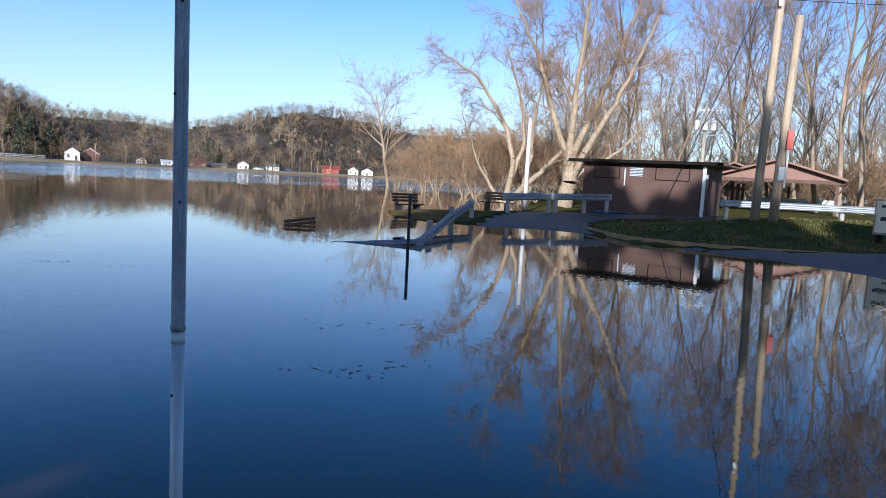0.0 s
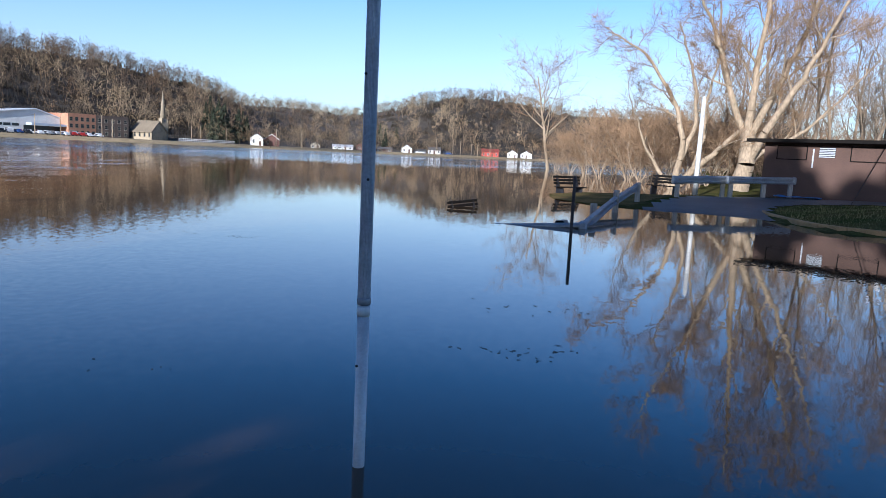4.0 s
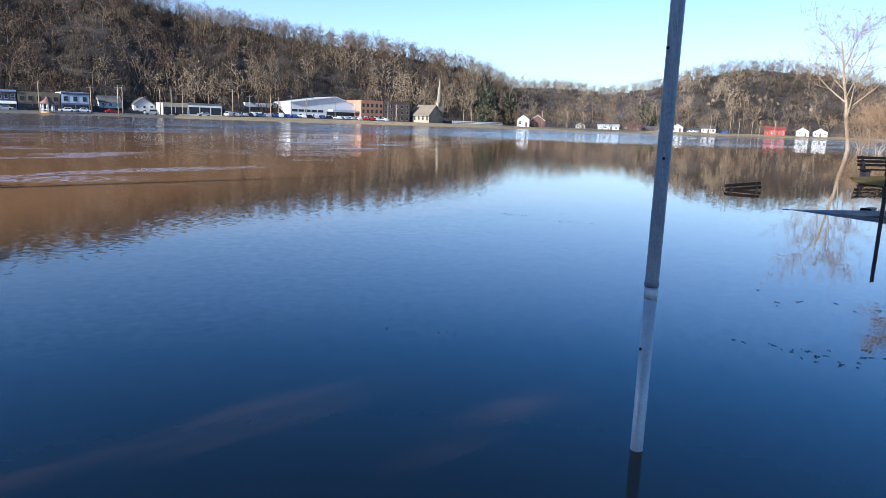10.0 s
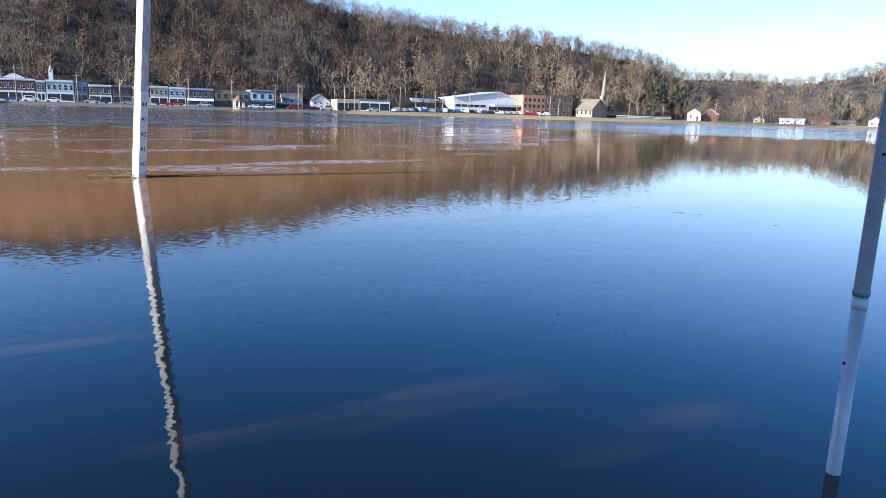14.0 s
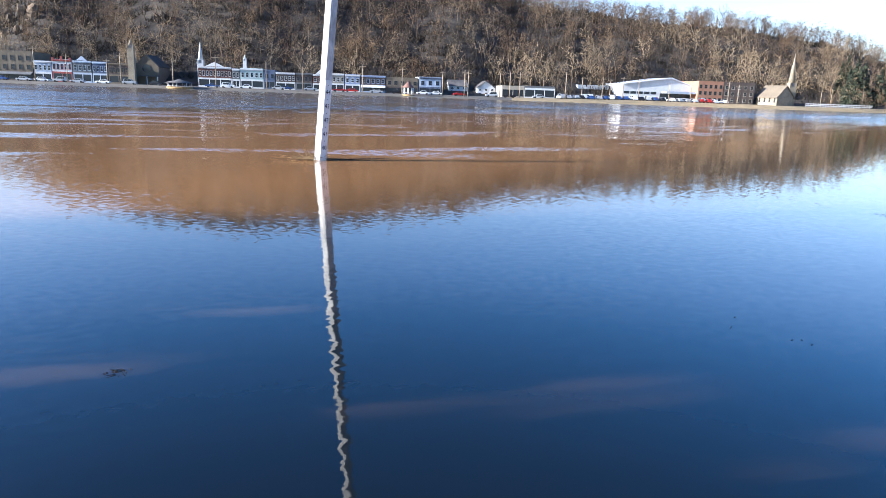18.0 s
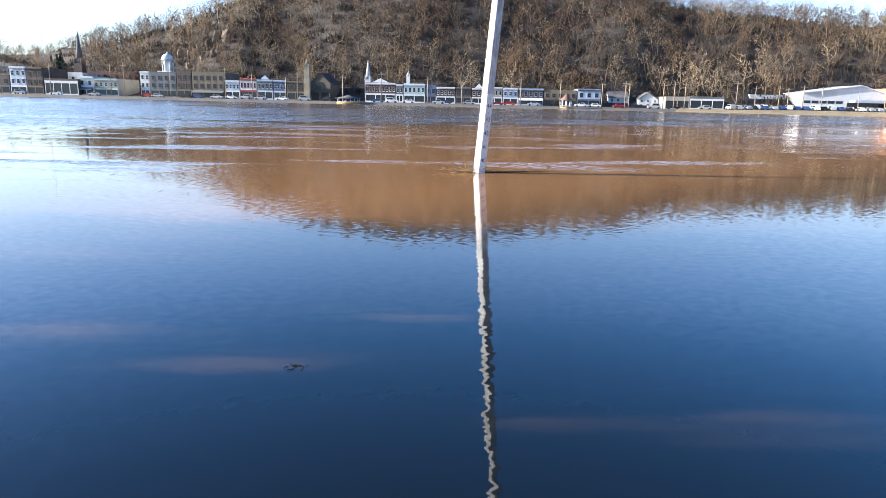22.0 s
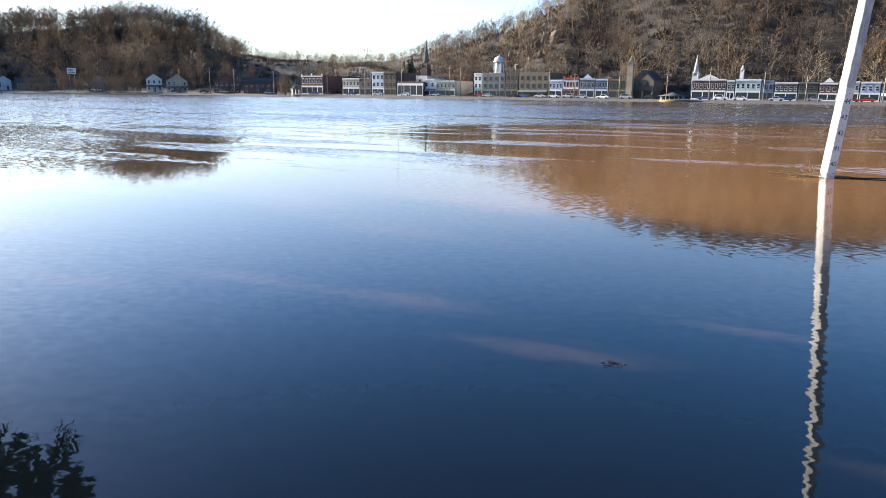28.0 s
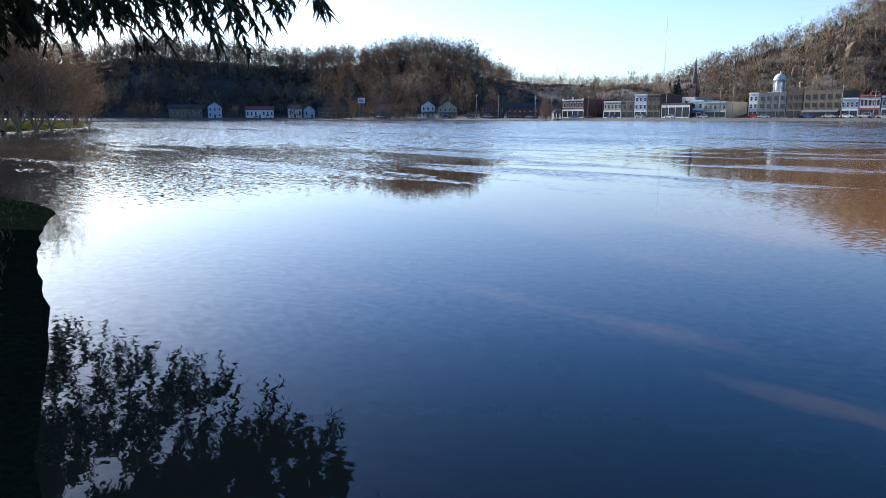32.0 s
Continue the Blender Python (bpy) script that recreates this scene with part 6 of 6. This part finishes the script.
def shelter():
    x, y = ground_at(-26.0, 50.0)
    b = thing("picnic_shelter", "open brown picnic shelter with a shallow gabled roof", "shelter", (x, y, 0.55), -30)
    w, d, eave, top = 8.0, 14.0, 2.2, 3.4
    for sgn in (-1, 1):
        part("roof", prism([(0, top), (sgn * w / 2, eave), (sgn * w / 2, eave + 0.13), (0, top + 0.14)], -0.6, d + 0.6), BROWNROOF, b)
    part("gable", prism([(-w / 2 + 0.2, eave + 0.02), (w / 2 - 0.2, eave + 0.02), (0, top - 0.03)], 0, 0.08), BROWNROOF, b)
    part("tie_beam", boxes((-w / 2 + 0.1, -0.06, eave - 0.22, w / 2 - 0.1, 0.14, eave + 0.015)), BROWNWOOD, b)
    for i in range(5):
        for sx in (-1, 0, 1) if i in (0, 4) else (-1, 1):
            px, py = sx * (w / 2 - 0.5), 0.06 + i * (d - 0.2) / 4
            p = part("post", boxes((px - 0.1, py - 0.1, -0.4, px + 0.1, py + 0.1, eave - 0.225)), BROWNWOOD, b)
            for s in (-1, 1):
                bm = rod((px, py, eave - 0.9), (px + s * 0.55, py, eave - 0.24), 0.05, 0.05, 4)
                part("brace", bm, BROWNWOOD, p)
    for k in range(3):
        part("picnic_wall", boxes((-w / 2 + 0.8 + k * 2.5, d - 0.3, -0.3, -w / 2 + 2.9 + k * 2.5, d - 0.15, 0.95)), WHITE, b)
    x2, y2 = ground_at(-23.0, 62.0)
    c = thing("picnic_shelter", "smaller brown picnic shelter behind the first", "shelter", (x2, y2, 0.55), -28)
    for sgn in (-1, 1):
        part("roof", prism([(0, 3.6), (sgn * 3.4, 2.4), (sgn * 3.4, 2.52), (0, 3.74)], -0.4, 8), BROWNROOF, c)
    for sx in (-2.9, 2.9):
        for py in (0, 3.8, 7.4):
            part("post", boxes((sx - 0.1, py, -0.4, sx + 0.1, py + 0.2, 2.41)), WHITE, c)


shelter()


def utility_pole(az, d, top, r, label, lean=0.0):
    x, y = ground_at(az, d)
    z = height(x, y)
    p = thing("utility_pole", label, "utility pole", (x, y, z - 0.05), az, "utility poles by the park", ry=lean)
    part("shaft", lathe([(r, -0.4), (r * 0.92, 2.0), (r * 0.78, top)], 14), POLEWOOD, p)
    return p


pa = utility_pole(-24.72, 26.0, 9.6, 0.155, "tall weathered timber utility pole carrying wires", 1.2)
part("guy_bracket", boxes((-0.05, -0.3, 7.2, 0.05, -0.18, 7.5)), GALV, pa)
pb = utility_pole(-26.0, 26.2, 6.95, 0.16, "shorter cut-off timber utility pole with a red box", 1.6)
part("meter_box", boxes((0.11, -0.22, 2.5, 0.31, 0.0, 3.15), bevel=0.01), REDPAINT, pb, "small red metal box")
part("notice", boxes((-0.02, -0.262, 1.45, 0.16, -0.235, 1.9)), WHITE, pb, "white paper notice")
part("conduit", rod((0.2, -0.16, 1.2), (0.2, -0.13, 2.5), 0.03, 0.03, 6), WHITE, pb)


def transformer_pole():
    x, y = ground_at(-20.6, 72.0)
    p = thing("transformer_pole", "pale timber pole with a crossarm and white transformers", "utility pole", (x, y, 0.5), -20, "utility poles by the park")
    part("shaft", lathe([(0.20, -0.4), (0.13, 9.6)], 10), CREAM, p)
    part("crossarm", boxes((-1.5, -0.07, 9.05, 1.5, 0.07, 9.2)), GALV, p)
    for sx in (-0.75, 0, 0.75):
        c = part("transformer", lathe([(0.22, 7.15), (0.24, 7.2), (0.24, 8.0), (0.2, 8.1)], 10, (sx, -0.38)), WHITE, p)
    for sx in (-1.35, -0.5, 0.5, 1.35):
        part("insulator", lathe([(0.05, 9.204), (0.06, 9.3), (0.03, 9.4)], 6, (sx, 0)), WHITE, p)
    part("lamp_arm", rod((0, -0.15, 6.6), (2.6, -0.5, 6.9), 0.035, 0.03, 6), GALV, p)


transformer_pole()


def wire(a, b, sag, r=0.012):
    across = (Vector(b) - Vector(a)).cross(Vector((0, 0, 1))).normalized() * r
    verts, faces = [], []
    for i in range(17):
        t = i / 16
        p = Vector(a).lerp(Vector(b), t) - Vector((0, 0, sag * 4 * t * (1 - t)))
        verts += [p + across, p + Vector((0, 0, r)), p - across, p - Vector((0, 0, r))]
        if i:
            k = 4 * i
            faces += [(k - 4 + m, k - 4 + (m + 1) % 4, k + (m + 1) % 4, k + m) for m in range(4)]
    ob = new("power_line", mesh_of("power_line", verts, faces, INK))
    tagged(ob, "thin black power line slung from the poles", "cable", group="power lines")


pax, pay = ground_at(-24.72, 26.0)
tx, ty = ground_at(-20.6, 72.0)
wire((pax, pay, 10.2), (tx, ty, 9.5), 0.9)
gx, gy = ground_at(-17.6, 31.0)
wire((pax, pay, 9.4), (gx, gy, height(gx, gy) + 0.02), 0.15, 0.018)
wire((pax, pay, 8.2), (pax + 40, pay - 6, 9.0), 0.7)


def park_sign():
    x, y = ground_at(-34.3, 24.5)
    s = thing("park_sign", "cream park sign board on dark posts beside the drive", "sign", (x, y, height(x, y)), -33)
    for sx in (-0.6, 0.6):
        part("post", boxes((sx - 0.07, 0.0, -0.3, sx + 0.07, 0.12, 0.4)), DARKWOOD, s)
    board = part("board", boxes((-0.75, -0.05, 0.36, 0.75, -0.004, 1.32), bevel=0.01), SIGNCREAM, s)
    part("frame", boxes((-0.79, -0.06, 1.324, 0.79, 0.02, 1.38), (-0.79, -0.06, 0.30, 0.79, 0.02, 0.356), (-0.79, -0.06, 0.36, -0.754, 0.02, 1.32), (0.754, -0.06, 0.36, 0.79, 0.02, 1.32)), PALEBARK, board)
    for k, (z, a, b, hh) in enumerate(((1.12, -0.62, 0.6, 0.08), (0.72, -0.62, 0.35, 0.12), (0.50, -0.40, 0.5, 0.07))):
        part("lettering_bar", boxes((a, -0.054, z, b, -0.051, z + hh)), INK, board)


park_sign()


# ---- trees of the near bank ----
def near_trees():
    big = guided_tree_meshes(105, [
        ([(-0.1, 0, -0.3), (0.1, 0, 1.2), (0.2, 0, 2.4), (0.1, 0, 3.9)], 0.60, 0.44, 1.0),
        ([(0.0, 0.1, 3.4), (-0.9, 0.3, 5.5), (-1.5, 0.5, 7.5), (-2.4, 0.7, 10.2), (-3.8, 0.8, 12.8), (-4.8, 1.0, 15.4)], 0.25, 0.035, 0.22),
        ([(0.1, 0, 3.6), (0.2, -0.4, 6.5), (0.4, -0.6, 10.0), (0.7, -0.8, 13.2), (0.9, -1.0, 17.6)], 0.28, 0.035, 0.2),
        ([(0.2, 0, 3.3), (1.2, 0.2, 5.8), (2.3, 0.3, 8.5), (3.0, 0.8, 10.9), (3.9, 1.2, 13.4), (4.7, 1.4, 16.6)], 0.26, 0.035, 0.2),
        ([(0.4, -0.1, 2.2), (1.3, -0.9, 4.2), (2.4, -1.4, 6.2), (3.4, -1.8, 8.4), (4.4, -2.4, 10.8), (5.3, -2.6, 13.8)], 0.27, 0.04, 0.25),
        ([(0.3, 0.2, 1.9), (1.2, 0.6, 2.7), (2.2, 0.9, 3.2), (3.6, 1.0, 4.3), (5.6, 1.4, 6.6), (6.8, 1.6, 8.2)], 0.20, 0.03, 0.25),
        ([(-0.9, 0.3, 5.4), (-1.9, 1.4, 8.2), (-2.2, 2.6, 11.4), (-2.6, 3.2, 14.6)], 0.17, 0.03, 0.2)], PALEBARK, 0.009, 2, 1.1, 3.0, (6, 5))
    x, y = ground_at(-10.2, 46.0)
    plant(big, "sycamore_tree", "huge leafless sycamore with several pale spreading limbs", x, y, height(x, y), -10, 1.0)
    low = guided_tree_meshes(102, [
        ([(0, 0, -0.3), (-0.9, -0.2, 1.2), (-1.8, -0.3, 2.4), (-2.5, -0.4, 4.2), (-3.1, -0.5, 5.7)], 0.17, 0.03, 0.3),
        ([(0, 0, -0.3), (0.5, 0.2, 2.5), (0.1, 0.4, 4.8), (-0.9, 0.6, 6.6), (-2.3, 0.8, 8.6), (-3.9, 1.0, 9.6), (-5.0, 1.2, 10.4)], 0.24, 0.03, 0.3),
        ([(0.1, 0, -0.3), (1.2, -0.4, 1.2), (2.6, -0.8, 2.6), (3.6, -1.0, 3.6), (4.5, -1.2, 5.4)], 0.30, 0.05, 0.35),
        ([(0.4, 0.2, 1.9), (1.2, 0.8, 4.2), (0.9, 1.2, 6.8), (0.2, 1.5, 9.0), (-0.4, 1.8, 10.8)], 0.19, 0.03, 0.25),
        ([(1.2, -0.4, 1.2), (1.7, -0.2, 3.2), (1.6, 0.2, 5.5), (2.2, 0.4, 8.5), (2.5, 0.5, 11.0)], 0.17, 0.03, 0.25)], PALEBARK, 0.009, 2, 0.9, 2.4, (6, 5))
    x, y = ground_at(-5.2, 47.0)
    plant(low, "leaning_tree", "leafless many-stemmed tree leaning over the water", x, y, 0.2, -5, 1.0)
    thin = bare_tree_meshes(103, 15.0, 0.26, PALEBARK, 0.018, per=3, twig_len=1.1, limbs=15, levels=3, spread=0.85, kids=(6, 4), first=0.25, twist=0.10)
    x, y = ground_at(4.55, 101.0)
    plant(thin, "flooded_tree", "pale leafless tree standing in the flood", x, y, -0.3, 0, 1.0, "trees in the flood")
    kinds = [bare_tree_meshes(110 + k, 16.5, 0.15 + 0.02 * k, BARK, 0.010, per=6, twig_len=1.0, limbs=11, levels=3, spread=0.55, kids=(5, 5), first=0.3, twist=0.11) for k in range(4)]
    bush = [bare_tree_meshes(130 + k, 5.2, 0.08, PALEBARK, 0.012, per=1, twig_len=0.8, sides=(5, 4, 3, 3), limbs=9, levels=3, spread=0.7, kids=(5, 4), first=0.1, fork=4, twist=0.2) for k in range(2)]
    rng = random.Random(31)
    spots = [(-14.5, 60), (-18.0, 64), (-22.5, 70), (-24.0, 78), (-25.6, 66), (-27.4, 74), (-28.8, 58), (-30.2, 50), (-31.6, 62), (-33.0, 55), (-34.5, 66), (-36.0, 52), (-38.0, 60), (-12.6, 68), (-16.2, 76)]
    for az, d in spots:
        x, y = ground_at(az, d)
        plant(rng.choice(kinds), "bare_tree", "tall leafless tree with grey-brown bark behind the park", x, y, height(x, y), rng.uniform(0, 360), rng.uniform(0.85, 1.15), "bare park trees")
    for az, d, s in ((2.8, 84, 1.0), (1.6, 76, 1.1), (0.4, 70, 1.2), (-0.8, 80, 1.3), (-1.8, 66, 1.1), (-2.8, 60, 1.2), (-3.6, 72, 1.4), (-6.5, 62, 1.3), (-7.8, 58, 1.2), (3.9, 98, 0.9), (-4.6, 56, 1.1), (-9.0, 60, 1.4)):
        x, y = ground_at(az, d)
        plant(rng.choice(bush), "flooded_bush", "tangled bare riverside bush standing in shallow water", x, y, max(height(x, y), -0.35), rng.uniform(0, 360), s * rng.uniform(0.9, 1.15), "flooded bushes")
    for az, d, s in ((148.8, 122, 1.2), (150.0, 112, 1.6), (151.2, 104, 1.9), (152.2, 98, 2.2), (153.2, 94, 2.4), (154.2, 91, 2.5), (155.4, 88, 2.6), (157.0, 86, 2.6), (149.6, 132, 1.7), (151.8, 118, 2.3), (153.0, 120, 2.6), (154.6, 110, 2.7), (156.2, 112, 2.7)):
        x, y = ground_at(az, d)
        plant(rng.choice(bush), "riverside_bush", "dense bare thicket on the near bank downstream", x, y, max(height(x, y), -0.2), rng.uniform(0, 360), s, "bushes on the near bank")
    # the mass of woods behind the park
    mid = []
    for k in range(5):
        r2, nr = random.Random(150 + k), np.random.RandomState(150 + k)
        segs = grow(r2, 15.0, 0.22, first=0.25, limbs=11, levels=2, spread=0.6, kids=(5,), twist=0.11, pieces=(6, 4, 2, 2))
        v0, q0 = tubes([s for s in segs if s[4] == 0], 5)
        v1, q1 = tubes([s for s in segs if s[4] >= 1], 3)
        v2, t2 = blades(twigs_of(segs, r2, 5, 1.4), nr, 0.022)
        mid.append(merge([(v0, q0, NONE3), (v1, q1, NONE3), (v2, NONE4, t2)]))
    places = []
    for i in range(110):
        az = rng.uniform(-44, -7.5)
        d = rng.uniform(84, 190)
        x, y = ground_at(az, d)
        places.append((x, y, 0.3, rng.uniform(0, 6.28), rng.uniform(0.8, 1.2), rng.randrange(5)))
    for i in range(16):
        az = rng.uniform(-7.5, 3.5)
        x, y = ground_at(az, rng.uniform(150, 260))
        places.append((x, y, -0.4, rng.uniform(0, 6.28), rng.uniform(0.5, 0.8), rng.randrange(5)))
    scatter("park_woods", mid, places, BARK, "leafless woods rising behind the park")
    under = []
    for k in range(3):
        r2, nr = random.Random(170 + k), np.random.RandomState(170 + k)
        segs = grow(r2, 4.5, 0.06, first=0.1, limbs=9, levels=2, spread=0.75, kids=(4,), twist=0.2, fork=2, pieces=(5, 3, 2, 2))
        v1, q1 = tubes([s for s in segs if s[4] <= 1], 3)
        v2, t2 = blades([s for s in segs if s[4] == 2] + twigs_of(segs, r2, 2, 0.9), nr, 0.026)
        under.append(merge([(v1, q1, NONE3), (v2, NONE4, t2)]))
    places = []
    for i in range(240):
        az = rng.uniform(-44, -8)
        d = rng.uniform(75, 130)
        x, y = ground_at(az, d)
        places.append((x, y, 0.1, rng.uniform(0, 6.28), rng.uniform(0.7, 1.4), rng.randrange(3)))
    for i in range(8):
        az = rng.uniform(-8, 3)
        x, y = ground_at(az, rng.uniform(72, 120))
        places.append((x, y, -0.3, rng.uniform(0, 6.28), rng.uniform(0.5, 1.0), rng.randrange(3)))
    scatter("undergrowth", under, places, TWIG, "tangled bare undergrowth at the edge of the woods")


near_trees()


SUNGAPS = [(-2.88, 2.13, 0.17), (-1.90, 2.90, 0.08), (-3.20, 1.10, 0.09), (-5.00, 0.75, 0.04), (-4.35, -0.40, 0.08), (-5.25, -1.75, 0.09),
           (-5.55, -3.20, 0.10), (-5.15, -4.35, 0.10), (-7.10, -6.80, 0.25)]      # where sun reaches the water, and how wide each gap is


def between_boughs(p, at):
    """Which of the points near a tree at a place lie in the gaps that let the sun through."""
    q = np.asarray(p) + np.array(at)
    wx, wy = q[:, 0] - q[:, 2] * sun_dir.x / sun_dir.z, q[:, 1] - q[:, 2] * sun_dir.y / sun_dir.z
    flat = math.hypot(sun_dir.x, sun_dir.y)
    ux, uy = sun_dir.x / flat, sun_dir.y / flat
    hit = np.zeros(len(q), bool)
    for gx_, gy_, rad in SUNGAPS:
        along, across = (wx - gx_) * ux + (wy - gy_) * uy, (wx - gx_) * uy - (wy - gy_) * ux
        hit |= (along * sun_dir.z) ** 2 + across ** 2 < (rad + 0.0055 * q[:, 2] / sun_dir.z) ** 2
    return hit


def spruce(x, y, h, r, seed, label, low=0.13, dense=4, taper=0.7, upper=0.1, full=6, needles=12, heavy=0.25):
    """A Norway spruce: sweeping limbs with hanging, needled twigs."""
    rng, nr = random.Random(seed), np.random.RandomState(seed)
    t = thing("spruce_tree", label, "spruce", (x, y, height(x, y) - 0.1), 0, "spruces on the near bank")
    v, q = tubes([(np.array([0, 0, -0.2]), np.array([0, 0, h * 0.4]), 0.30, 0.2, 0), (np.array([0, 0, h * 0.4]), np.array([0, 0, h]), 0.2, 0.02, 0)], 9)
    c = new("trunk", array_mesh("trunk", v, q, NONE3, BARK))
    c.parent = t
    limbs, fronds = [], []
    count = int(h * full)
    for k in range(count):
        u = (k + rng.random()) / count
        z0 = h * (low + (0.99 - low) * u)
        a = rng.uniform(0, 6.283)
        length = r * (1 - u) ** taper * (0.9 + upper * u) * rng.uniform(0.75, 1.08) + 0.35
        d = np.array([math.cos(a), math.sin(a)])
        last, n = np.array([0, 0, z0]), 8
        for i in range(1, n + 1):
            s = i / n
            p = np.array([d[0] * length * s, d[1] * length * s, z0 - length * (0.42 * s - 0.26 * s * s)])
            limbs.append((last, p, 0.045 * (1 - (i - 1) / n) + 0.006, 0.045 * (1 - i / n) + 0.006, 1))
            for _ in range(int(dense * ((0.75 if heavy < 1 else 0.5) + heavy * u))):
                b = last + (p - last) * rng.random()
                side = np.array([-d[1], d[0], 0]) * rng.choice((-1, 1)) * rng.uniform(0.1, 0.95) * (1 - 0.5 * s)
                e = b + side + np.array([d[0] * 0.3, d[1] * 0.3, -rng.uniform(0.2, 0.95)])
                limbs.append((b, e, 0.008, 0.004, 2))
                for j in range(needles):
                    f = (j + rng.random()) / needles
                    o = b + (e - b) * f
                    w = (e - b) * 0.12 + np.array([rng.gauss(0, 0.09), rng.gauss(0, 0.09), -rng.uniform(0.02, 0.16)])
                    fronds.append((o, o + w, 0, 0, 3))
            last = p
    base = (x, y, height(x, y) - 0.1)
    limbs = [s for s, hit in zip(limbs, between_boughs([(s[0] + s[1]) / 2 for s in limbs], base)) if not hit]
    fronds = [s for s, hit in zip(fronds, between_boughs([(s[0] + s[1]) / 2 for s in fronds], base)) if not hit]
    v1, q1 = tubes(limbs, 4)
    c = new("branchwork", array_mesh("branchwork", v1, q1, NONE3, BARK))
    c.parent = t
    tall = np.array([s[0][2] for s in fronds])
    v2, t2 = blades(fronds, nr, 0.05 if needles < 30 else 0.024 + 0.05 * np.clip((tall - 4.3) / 1.5, 0, 1))
    c = new("needles", array_mesh("needles", v2, NONE4, t2, NEEDLES))
    c.parent = t
    return t


spruce(-3.8, -11.8, 11.7, 6.3, 71, "tall dark spruce with drooping boughs over the water", low=0.31, dense=8, taper=0.34, upper=0.8, full=11, needles=32, heavy=4.0)
spruce(-3.2, -17.2, 18.5, 6.4, 72, "dark spruce with low boughs sweeping out over the bank", low=0.16, dense=7, needles=32)
# unseen trees from here on, added to shade the park and bank
middle = spruce(2.6, -17.5, 13.0, 4.6, 73, "unseen dark spruce on the bank behind", dense=6)
spruce(6.6, -19.5, 11.0, 4.0, 74, "unseen dark spruce on the bank behind", dense=5)
spruce(-1.8, -20.8, 11.0, 4.4, 75, "unseen low bushy spruce on the bank behind", low=0.04, dense=6)


spruce(-5.4, -23.0, 18.0, 5.2, 77, "unseen broad dark spruce at the bank's edge", low=0.05, dense=6)

spruce(-8.6, -30.5, 20.0, 6.4, 78, "unseen broad dark spruce at the bank's edge", low=0.05, dense=7)

# unseen too, added to carry the shade further out over the water
for x, y, h, seed in ((-11.4, -38.0, 23.0, 79), (-15.6, -47.0, 25.0, 80)):
    spruce(x, y, h, 5.2, seed, "unseen tall dark spruce further along the bank", low=0.05, dense=6, taper=0.4)

# more unseen spruces, added to the row that shades the park
first = spruce(0.2, -24.5, 19.0, 4.8, 76, "unseen dark spruce on the bank behind", dense=5)
copy_thing(first, pose(-1.7, -25.5, height(-1.7, -25.5) - 0.1, 0, 0, 200))
for x, y, turn in ((5.0, -18.4, 40), (10.2, -21.6, 260)):
    copy_thing(middle, pose(x, y, height(x, y) - 0.1, 0, 0, turn))
copy_thing(first, pose(-3.6, -26.5, height(-3.6, -26.5) - 0.1, 0, 0, 70))


def debris():
    rng = random.Random(9)
    segs = []
    for cx, cy, n, sx, sy in ((-0.71, 7.0, 16, 0.3, 0.3), (-0.56, 5.35, 26, 0.55, 0.12), (-6.3, 10.4, 26, 0.9, 0.10), (-0.2, 5.6, 8, 0.2, 0.1), (-3.2, 4.0, 5, 0.3, 0.15), (2.6, 4.2, 8, 0.8, 0.2), (-4.22, -0.12, 13, 0.035, 0.03), (-7.7, 1.9, 4, 0.2, 0.1), (-9, 14, 10, 2.0, 0.1)):
        for i in range(n):
            p = np.array([cx + rng.gauss(0, sx), cy + rng.gauss(0, sy), 0.003])
            a = rng.gauss(0, 0.7)
            d = np.array([math.cos(a), math.sin(a), rng.uniform(0, 0.08)]) * rng.uniform(0.008, 0.05)
            segs.append((p, p + d, 0.0022, 0.0018, 0))
    v, q = tubes(segs, 4)
    tagged(new("floating_leaves", array_mesh("floating_leaves", v, q, NONE3, DRIFT)), "dark twigs and leaf scraps floating on the water", "debris", kind="stuff")


debris()
